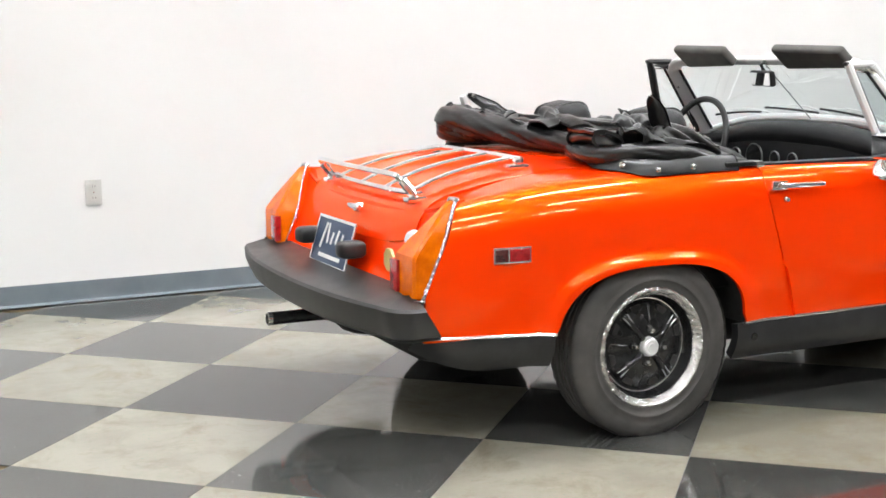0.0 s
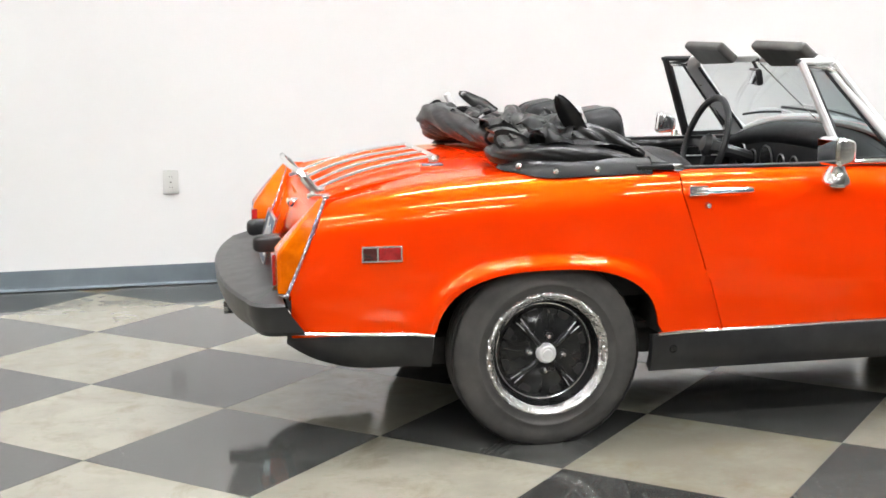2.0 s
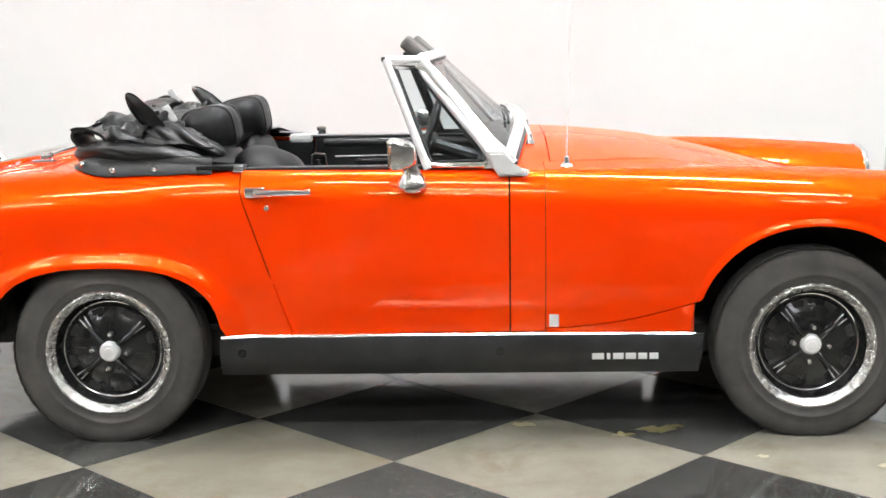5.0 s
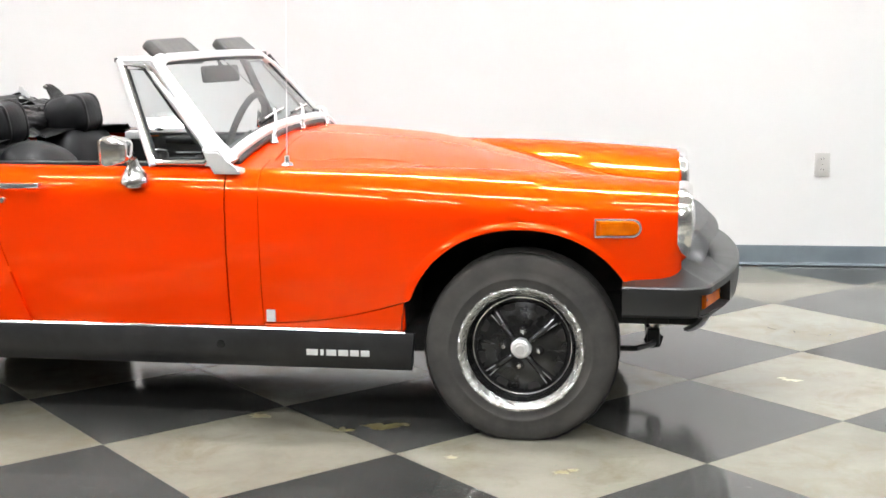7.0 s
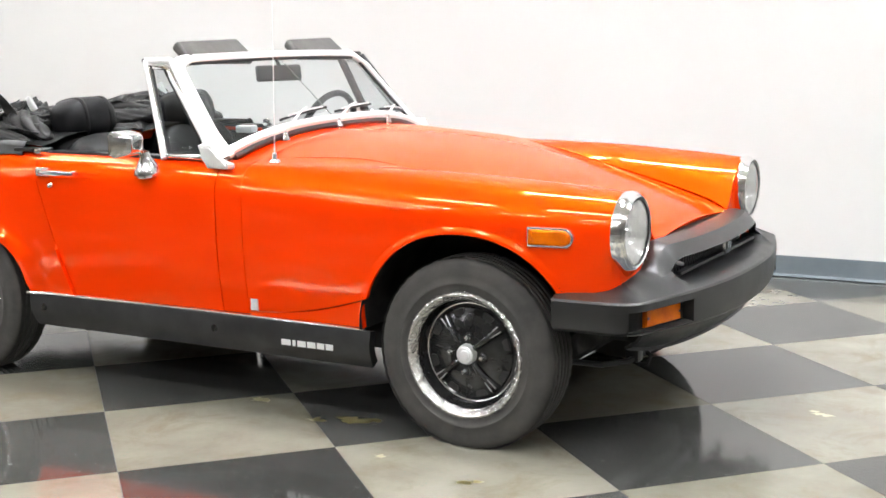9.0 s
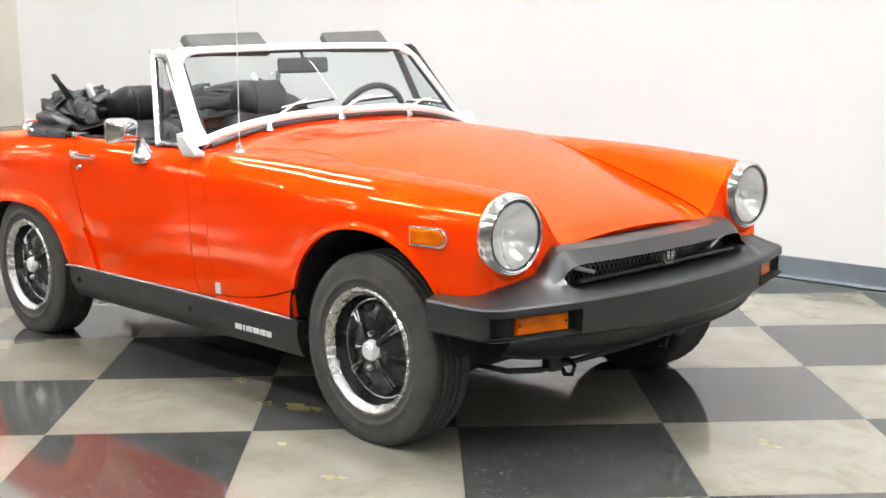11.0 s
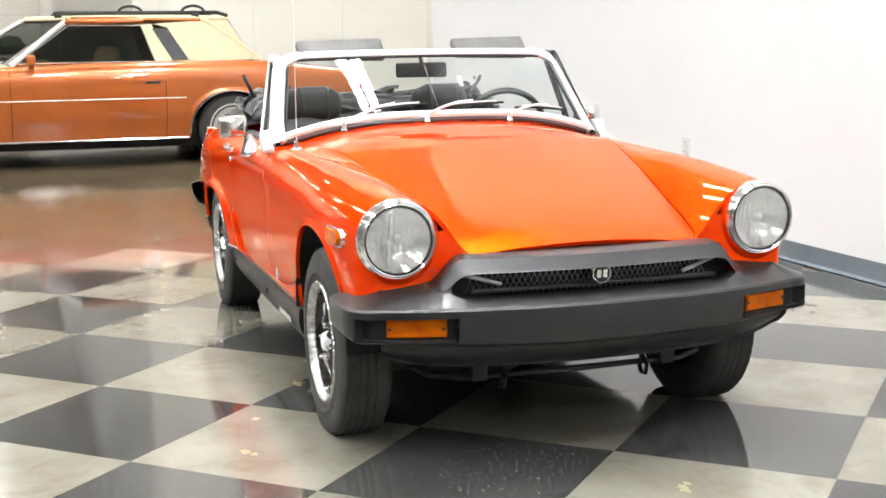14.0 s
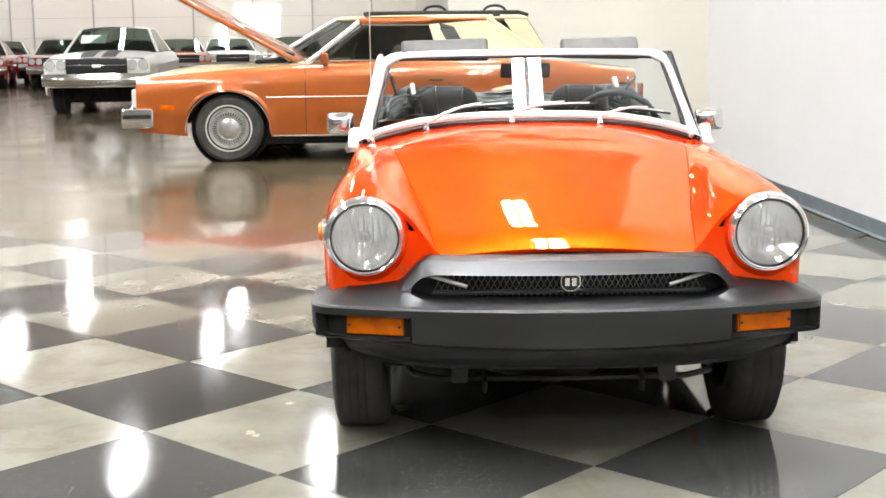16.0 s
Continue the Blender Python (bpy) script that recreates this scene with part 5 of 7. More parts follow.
# aerial
ae = part("aerial", lathe([(0.018, 0.0), (0.019, 0.004), (0.016, 0.01), (0.009, 0.014), (0.008, 0.03), (0.004, 0.034)], pose(1.337, -0.573, ZF(1.337) - 0.001), 20), CHROME, car, "thin radio aerial on a chrome base")
part("aerial_rod", tube([(1.337, -0.573, 0.82), (1.342, -0.573, 1.0), (1.356, -0.573, 1.6)], [0.002, 0.0016, 0.0012], 6), ALLOY, ae)

# dashboard, wheel, seats
def dash(u, v):
    y = (2 * u - 1) * 0.575
    a = v * 2.2
    k = 1 - abs(2 * u - 1) ** 2.4
    return Vector((1.15 + 0.01 * k - 0.075 * math.sin(a), y, 0.8 + 0.08 * k - (0.04 + 0.012 * k) * (1 - math.cos(a))))


part("dashboard", flange(grid(dash, 30, 12), 0.02), SEATVINYL, car, "black padded dashboard")
def dash_top(u, v):
    w = ws(0.04 + 0.92 * u, 0.02)
    x = 1.13 + (w.x - 0.012 - 1.13) * v
    return Vector((x, w.y * 0.97, max(top_z(x, abs(w.y) * 0.97) + 0.006, 0.0)))


part("dash_top", flange(grid(dash_top, 40, 5), 0.004), SEATVINYL, car, "black vinyl shelf under the windscreen")
dp = part("dash_panel", box((1.105, 0, 0.69), (0.02, 1.12, 0.22), 0.006), SEATVINYL, car, "black instrument panel")
for y, r in ((0.22, 0.048), (0.44, 0.048), (0.1, 0.026), (0.33, 0.026), (0.0, 0.026)):
    gm = pose(1.094, y, 0.735, 0, -90, 0)
    gg = part("gauge", lathe([(r, 0), (r + 0.003, 0.005), (r, 0.008), (r - 0.002, 0.007)], gm, 28), MESHWIRE, dp)
    part("gauge_face", lathe([(0, 0.006), (r - 0.002, 0.006)], gm, 24), GLOSSBLACK, gg)
for y in (-0.08, -0.16, 0.05):
    part("knob", lathe([(0, 0.022), (0.009, 0.02), (0.01, 0.006), (0.005, 0)], pose(1.095, y, 0.65, 0, -90, 0), 14), ALLOY, dp)
sm = look((0.9, 0.345, 0.785), (1.5, 0.34, 0.6))
rim = part("steering_wheel", tube([sm @ Vector((0.178 * math.cos(2 * math.pi * k / 48), 0.178 * math.sin(2 * math.pi * k / 48), 0)) for k in range(48)], 0.0125, 10, None, True), SATIN, car, "black three-spoke steering wheel")
for a in (0, 180, 270):
    c, s = math.cos(radians(a)), math.sin(radians(a))
    part("spoke", prism([(0.02 * c - 0.016 * s, 0.02 * s + 0.016 * c), (0.02 * c + 0.016 * s, 0.02 * s - 0.016 * c), (0.175 * c + 0.012 * s, 0.175 * s - 0.012 * c), (0.175 * c - 0.012 * s, 0.175 * s + 0.012 * c)], sm @ pose(0, 0, -0.016), 0.004), SATIN, rim)
part("hub", lathe([(0, 0.01), (0.03, 0.008), (0.045, -0.01), (0.04, -0.03)], sm, 24), SATIN, rim)
part("column", tube([sm @ Vector((0, 0, -0.02)), sm @ Vector((0, 0, -0.25))], 0.025, 10), SATIN, rim)
for sgn in (-1, 1):
    st = part("seat", blob((0.52, sgn * 0.29, 0.42), (0.26, 0.22, 0.1), None, 0, 3, 28, 18, 0.55), SEATVINYL, car, "black vinyl bucket seat")
    part("backrest", blob((0.3, sgn * 0.29, 0.63), (0.09, 0.22, 0.22), None, 0, 3, 28, 18, 0.6, (0, -14, 0)), SEATVINYL, st)
    hr = blob((0, 0, 0), (0.085, 0.125, 0.078), None, 0, 3, 36, 20, 0.72)
    bmesh.ops.transform(hr, matrix=pose(0.255, sgn * 0.285, 0.885, 0, -10, 0), verts=hr.verts)
    hd = part("headrest", hr, SEATVINYL, st, "thick rounded black headrest")
    for dy in (-0.058, 0.058):
        bd = blob((0, 0, 0), (0.0845, 0.013, 0.0775), None, 0, 3, 32, 16, 0.6)
        bmesh.ops.transform(bd, matrix=pose(0.255, sgn * 0.285, 0.885, 0, -10, 0) @ pose(0, dy, 0), verts=bd.verts)
        part("headrest_band", bd, VINYL, hd)
part("seat_bolster", blob((0.44, -0.36, 0.75), (0.115, 0.15, 0.085), None, 0.004, 2, 28, 16, 0.85, (0, 16, 0)), SEATVINYL, car, "tipped black seat squab")
part("belt_catch", box((0.5, 0.5, 0.825), (0.035, 0.02, 0.03), 0.006), CHROME, car, "chrome belt catch")
part("belt_guide", box((0.43, 0.45, 0.8), (0.08, 0.05, 0.03), 0.008), ALLOY, car)
part("gear_lever", tube([(0.75, 0, 0.46), (0.72, 0, 0.6)], 0.007, 8), CHROME, car)
part("gear_knob", blob((0.718, 0, 0.61), (0.022, 0.022, 0.025)), SATIN, car)

# rim of the cockpit with its press studs
def surf_z(x, y):
    y = abs(y)
    if y <= YC(x):
        return top_z(x, y)
    c = min((y - YC(x)) / (YS(x) - YC(x)), 1.0)
    return ZF(x) - HS(x) + HS(x) * math.sqrt(1 - c * c)


def rim_xy(t):
    """Round the back of the cockpit, from the right door to the left."""
    s = 2 * t - 1
    a = abs(s)
    if a < 0.6:
        y = a / 0.6 * 0.5
        x = 0.03 - 0.115 * (y / 0.5) ** 2
    else:
        w = (a - 0.6) / 0.4
        ang = min(w / 0.4, 1) * math.pi / 2
        x = -0.085 + 0.107 * (1 - math.cos(ang)) + max(w - 0.4, 0) / 0.6 * 0.36
        y = 0.5 + 0.12 * math.sin(ang) + max(w - 0.4, 0) / 0.6 * 0.012
    return Vector((x, math.copysign(y, s), 0))


def rim_at(t, out, up):
    p = rim_xy(t)
    d = rim_xy(min(t + 0.01, 1)) - rim_xy(max(t - 0.01, 0))
    n = Vector((-d.y, d.x, 0)).normalized()
    if n.dot(p - Vector((0.35, 0, 0))) < 0:
        n = -n
    p = p + n * out
    return Vector((p.x, p.y, surf_z(p.x, p.y) + up))


SKIRT = [(0.026, 0.003), (0.022, 0.01), (0.008, 0.022), (-0.006, 0.03), (-0.03, 0.035), (-0.07, 0.03)]
bm = grid(lambda u, v: rim_at(0.02 + 0.96 * u, SKIRT[round(v * 5)][0] * (0.55 + 0.45 * smooth(0.1, 0.22, min(u, 1 - u)) * (1 - 0.6 * smooth(0.26, 0.36, min(u, 1 - u)))), SKIRT[round(v * 5)][1] + 0.003 * noise.noise(Vector((u * 30, v * 3, 0)))), 90, 5)
part("hood_skirt", flange(bm, 0.004), VINYL, car, "black vinyl skirt of the folded top")
bm = grid(lambda u, v: (rim_at(u, -0.02, 0.0) * (1 - v) + Vector((0.28, 0, 0.8)) * v) + Vector((0, 0, 0.02 + 0.03 * math.sin(v * 3.1) + 0.012 * noise.noise(Vector((u * 9, v * 6, 0))))), 60, 10)
part("hood_bag", bm, VINYL, car, "black folded fabric in the well behind the seats")
part("rim_strip", tube([rim_at(0.24 + 0.52 * k / 60, 0.018, 0.004) for k in range(61)], 0.005, 6), ALLOY, car, "bright strip round the cockpit edge")
for t in (0.075, 0.116, 0.162, 0.25, 0.32, 0.39, 0.46, 0.54, 0.61, 0.68, 0.75, 0.838, 0.884, 0.925):
    big = 1.0 if min(t, 1 - t) < 0.2 else 0.6
    p, q = rim_at(t, 0.012, 0.02), rim_at(t, 0.05, 0.065)
    part("press_stud", lathe([(0, 0.007), (0.006 * big, 0.0065), (0.0095 * big, 0.003), (0.01 * big, -0.002)], look(p, p + (p - q)), 14), CHROME, car, "chrome press stud")
for sgn in (-1, 1):
    part("rear_cap", box((0.345, sgn * 0.618, 0.802), (0.14, 0.05, 0.014), 0.005), VINYL, car)
    part("cap_end", box((0.4, sgn * 0.628, 0.8), (0.03, 0.05, 0.02), 0.005), CHROME, car)

# the folded top: rolls of crumpled fabric, loose flaps and bright frame ends
def roll(points, radii, seed, name="folded_top_roll", squash=0.8, n=90, seg=40, label=""):
    pts = [Vector(p) for p in points]
    m = len(pts) - 1

    def at(t):
        f = min(t * m, m - 1e-6)
        i = int(f)
        k = f - i
        p0, p1, p2, p3 = pts[max(i - 1, 0)], pts[i], pts[i + 1], pts[min(i + 2, m)]
        return 0.5 * (2 * p1 + (p2 - p0) * k + (2 * p0 - 5 * p1 + 4 * p2 - p3) * k * k + (3 * p1 - p0 - 3 * p2 + p3) * k ** 3), radii[i] + (radii[i + 1] - radii[i]) * k

    def f(u, v):
        p, r = at(u)
        d = (at(min(u + 0.02, 1))[0] - at(max(u - 0.02, 0))[0]).normalized()
        side = d.cross(Vector((0, 0, 1))).normalized()
        upv = side.cross(d)
        a = 2 * math.pi * v
        q = Vector((math.cos(a) * 1.3, math.sin(a) * 1.3, u * m * 0.9 + seed))
        ridge = 1 - abs(noise.noise(q * 0.9)) * 2.4
        fold = 1 - abs(noise.noise(Vector((math.cos(a + u * 5) * 1.6, math.sin(a + u * 5) * 1.6, u * m * 0.5 + seed + 9)))) * 2.4
        crease = 1 - abs(noise.noise(q * 2.3 + Vector((3, 1, 0)))) * 2.6
        k = r * (1.0 + 0.1 * ridge + 0.26 * fold + 0.02 * crease)
        end = min(u, 1 - u)
        k *= math.sqrt(max(1 - (1 - end * 14) ** 2, 0.0)) if end < 1 / 14 else 1
        return p + side * math.cos(a) * k + upv * math.sin(a) * k * squash
    bm = grid(f, n, seg)
    bmesh.ops.remove_doubles(bm, verts=bm.verts, dist=0.0005)
    bmesh.ops.recalc_face_normals(bm, faces=bm.faces)
    return part(name, bm, VINYL, car, label or "crumpled roll of the folded black vinyl top", 85)


def flap(base, tip, across, half, seed, curl=0.015):
    """A leaf-shaped loose end of the fabric, from its root to a rounded point."""
    b, t, w = Vector(base), Vector(tip), Vector(across).normalized()
    nor = (t - b).cross(w).normalized()

    def f(u, v):
        wide = half * math.sqrt(max(1 - u ** 2.6, 0.0)) * (0.8 + 0.2 * math.sin(3 * u)) + 0.0005
        s = 2 * v - 1
        return b.lerp(t, u) + w * wide * s + nor * (curl * (s * s - 0.5) * (1 - 0.5 * u) + curl * 1.2 * math.sin(2.2 * u + seed) + 0.006 * noise.noise(Vector((u * 4, v * 3, seed))))
    bm = grid(f, 18, 10)
    return part("top_flap", flange(bm, 0.005), VINYL, car, "loose black flap of the folded top", 60)


roll([(-0.02, 0.57, 0.89), (-0.1, 0.47, 0.897), (-0.075, 0.3, 0.885), (-0.03, 0.08, 0.862), (0.0, -0.12, 0.85), (0.0, -0.32, 0.84)], [0.042, 0.058, 0.05, 0.042, 0.036, 0.022], 1.0)
roll([(0.1, 0.42, 0.87), (0.09, 0.2, 0.876), (0.09, -0.1, 0.882), (0.1, -0.42, 0.885)], [0.045, 0.05, 0.05, 0.045], 4.0)
roll([(-0.03, -0.24, 0.835), (-0.08, -0.38, 0.838), (-0.075, -0.5, 0.836), (0.03, -0.565, 0.842), (0.16, -0.58, 0.836), (0.29, -0.575, 0.82)], [0.02, 0.03, 0.03, 0.034, 0.03, 0.012], 7.3)
roll([(0.03, -0.42, 0.89), (0.12, -0.48, 0.888), (0.22, -0.51, 0.87), (0.34, -0.53, 0.83)], [0.032, 0.045, 0.042, 0.014], 9.1)
roll([(-0.05, 0.33, 0.85), (-0.09, 0.5, 0.86), (0.04, 0.575, 0.855), (0.2, 0.58, 0.83)], [0.03, 0.048, 0.045, 0.018], 12.5)
roll([(0.15, 0.43, 0.86), (0.15, 0.1, 0.858), (0.15, -0.2, 0.862), (0.16, -0.44, 0.86)], [0.04, 0.045, 0.045, 0.04], 15.5)
part("hood_bar", box((0.085, -0.06, 0.917), (0.05, 0.66, 0.014), 0.005), VINYL, car, "flat black header bar of the folded top")


def rolled_edge(c, axis, half, high, length, turns):
    """The open end of a rolled sheet: a spiral that is drawn out along its axis."""
    c, d = Vector(c), Vector(axis).normalized()
    side = d.cross(Vector((0, 0, 1))).normalized()
    upv = side.cross(d)

    def f(u, v):
        a = 2 * math.pi * turns * u + 0.6
        r = 1.0 - 0.3 * u + 0.22 * noise.noise(Vector((u * 5, v * 2, 2)))
        return c + d * length * (v - 1) + side * half * r * math.cos(a) + upv * (high * r * math.sin(a) + 0.012 * v * math.cos(a))
    return part("rolled_edge", flange(grid(f, 60, 10), 0.009), VINYL, car, "open roll of the folded black top", 60)


rolled_edge((-0.07, -0.515, 0.874), (-0.08, -1.0, -0.06), 0.056, 0.03, 0.17, 1.12)
rolled_edge((-0.1, 0.52, 0.915), (-0.5, 0.7, 0.1), 0.045, 0.035, 0.14, 1.5)
f1 = flap((0.135, -0.535, 0.895), (0.068, -0.522, 1.012), (1, -0.25, 0.35), 0.03, 2.0, 0.022)
part("press_stud", lathe([(0, 0.006), (0.007, 0.005), (0.009, -0.002)], pose(0.074, -0.535, 0.995, 90), 12), CHROME, f1)
f2 = flap((0.13, 0.5, 0.9), (0.01, 0.55, 0.992), (0.55, 0.2, 0.7), 0.024, 5.0, 0.02)
part("press_stud", lathe([(0, 0.006), (0.007, 0.005), (0.009, -0.002)], pose(0.02, 0.535, 0.98, 90), 12), CHROME, f2)


def sheet(a, b, c, d, seed, amp=0.016, freq=2.2):
    """A loose sheet of the fabric between four corners, broken into angular folds."""
    a, b, c, d = Vector(a), Vector(b), Vector(c), Vector(d)
    nor = (b - a).cross(d - a).normalized()

    def f(u, v):
        p = a.lerp(b, u).lerp(d.lerp(c, u), v)
        q = Vector((u * freq + 0.25 * noise.noise(Vector((u * 3, v * 3, seed))), v * freq * 0.7, seed))
        fold = abs(noise.noise(q)) * 2.2 - 0.6 + 0.5 * abs(noise.noise(q * 2.3))
        hem = noise.noise(Vector((u * 4, v * 4, seed + 5)))
        return p + nor * amp * fold + (b - a) * 0.07 * hem + (d - a) * 0.07 * noise.noise(Vector((v * 4, u * 4, seed + 9)))
    return part("top_flap", flange(grid(f, 34, 26), 0.004), VINYL, car, "creased loose fabric of the folded top", 28)


sheet((0.02, -0.585, 0.878), (0.31, -0.565, 0.862), (0.25, -0.47, 0.905), (-0.03, -0.5, 0.945), 3.1, 0.03)
sheet((-0.05, -0.5, 0.93), (0.1, -0.56, 0.885), (0.16, -0.46, 0.945), (0.06, -0.41, 0.965), 6.4, 0.024)
sheet((0.1, -0.5, 0.93), (0.2, -0.47, 0.9), (0.19, -0.36, 0.925), (0.08, -0.34, 0.965), 8.2, 0.022)
sheet((-0.12, 0.3, 0.9), (0.06, 0.28, 0.92), (0.08, 0.52, 0.945), (-0.1, 0.54, 0.93), 11.7, 0.03)
sheet((-0.03, -0.1, 0.9), (0.13, -0.12, 0.93), (0.12, 0.14, 0.935), (-0.05, 0.12, 0.9), 14.9, 0.026)
sheet((0.0, -0.42, 0.885), (0.14, -0.4, 0.925), (0.12, -0.18, 0.93), (-0.02, -0.2, 0.89), 17.3, 0.026)
for a, b in (((-0.02, 0.5, 0.94), (-0.07, 0.47, 0.98)), ((0.175, -0.45, 0.925), (0.15, -0.44, 0.968))):
    part("frame_end", box(((a[0] + b[0]) / 2, (a[1] + b[1]) / 2, (a[2] + b[2]) / 2), (0.022, 0.02, 0.055), 0.005, None, (0, -28, 20)), ALLOY, car, "bright end of the folding frame")

# luggage rack on the boot lid
rack = thing("luggage_rack", "chrome four-slat luggage rack on the boot lid", "luggage rack", ROADSTER)
deck = lambda x, y: top_z(x, y) + 0.024
for y in (-0.255, -0.085, 0.085, 0.255):
    n = 10
    bm = tube([(-0.25 - 0.37 * k / n, y * (1 + 0.12 * k / n), deck(-0.25 - 0.37 * k / n, y)) for k in range(n + 1)], 0.0085, 8)
    part("slat", bm, CHROME, rack)
part("front_bar", tube([(-0.25, y, deck(-0.25, y)) for y in (-0.31 + 0.062 * k for k in range(11))], 0.009, 8), CHROME, rack)
part("rear_bar", tube([(-0.62, y, deck(-0.62, y)) for y in (-0.32 + 0.064 * k for k in range(11))], 0.009, 8), CHROME, rack)
HOOP = [(-0.612, 0.335, 0.708), (-0.638, 0.333, 0.742), (-0.664, 0.33, 0.774), (-0.676, 0.318, 0.787)]
hoop = [Vector((x, -y, z)) for x, y, z in HOOP] + [Vector((-0.678 - 0.012 * (1 - (y / 0.3) ** 2), y, 0.79)) for y in (-0.29, -0.15, 0.0, 0.15, 0.29)] + [Vector(p) for p in HOOP[::-1]]
part("rear_hoop", tube(hoop, 0.009, 10), CHROME, rack)
for sgn in (-1, 1):
    part("hoop_leg", tube([(x, sgn * y, z) for x, y, z in HOOP[:3]], 0.014, 10), CHROME, rack, "thick chrome end of the hoop")
for x, y in ((-0.27, -0.315), (-0.27, 0.315), (-0.62, -0.335), (-0.62, 0.335)):
    z = top_z(x, y)
    fm = box((x, y, z + 0.006), (0.07, 0.04, 0.014), 0.005)
    box((x + 0.005, y, z + 0.018), (0.03, 0.022, 0.024), 0.006, fm)
    part("rack_foot", fm, CHROME, rack)

# ---- other cars in the hall: local x forward from the rear axle, y to the car's left ----
COPPER = vary(mat("copper_paint", (0.45, 0.11, 0.016), 0.3, 0.25, 0.8), 1.5, (0.42, 0.1, 0.014), (0.48, 0.12, 0.02), (0.25, 0.35))
CREAM = vary(mat("cream_vinyl_roof", (0.62, 0.5, 0.26), 0.55), 6, (0.47, 0.405, 0.25), (0.54, 0.47, 0.3), (0.45, 0.65), 0.3, 300)
WHITEPAINT = vary(mat("white_car_paint", (0.82, 0.82, 0.79), 0.3, 0.0, 0.4, spec=0.2), 1.5, (0.81, 0.81, 0.78), (0.85, 0.85, 0.82), (0.25, 0.35))
REDPAINT = vary(mat("deep_red_paint", (0.42, 0.012, 0.012), 0.25, 0.0, 1.0), 1.5, (0.38, 0.01, 0.01), (0.46, 0.015, 0.014), (0.2, 0.3))
ORANGEPAINT = vary(mat("bright_orange_paint", (0.8, 0.16, 0.02), 0.25, 0.0, 1.0), 1.5, (0.76, 0.15, 0.02), (0.84, 0.17, 0.025), (0.2, 0.3))
MAROON = vary(mat("maroon_paint", (0.16, 0.015, 0.02), 0.25, 0.0, 1.0), 1.5, (0.14, 0.012, 0.018), (0.18, 0.018, 0.024), (0.2, 0.3))
TRIMCREAM = vary(mat("tan_interior", (0.4, 0.29, 0.16), 0.7), 6, (0.34, 0.24, 0.13), (0.46, 0.34, 0.19), (0.6, 0.8))
PALEGLASS = glass("pale_green_glass", (0.34, 0.44, 0.4), 0.05)
WORNSTEEL = vary(mat("dull_stainless", (0.6, 0.6, 0.58), 0.3, 0.85), 20, (0.5, 0.5, 0.48), (0.68, 0.68, 0.66), (0.22, 0.4))
WHITEWALL = mat("whitewall_rubber", (0.6, 0.58, 0.52), 0.6)


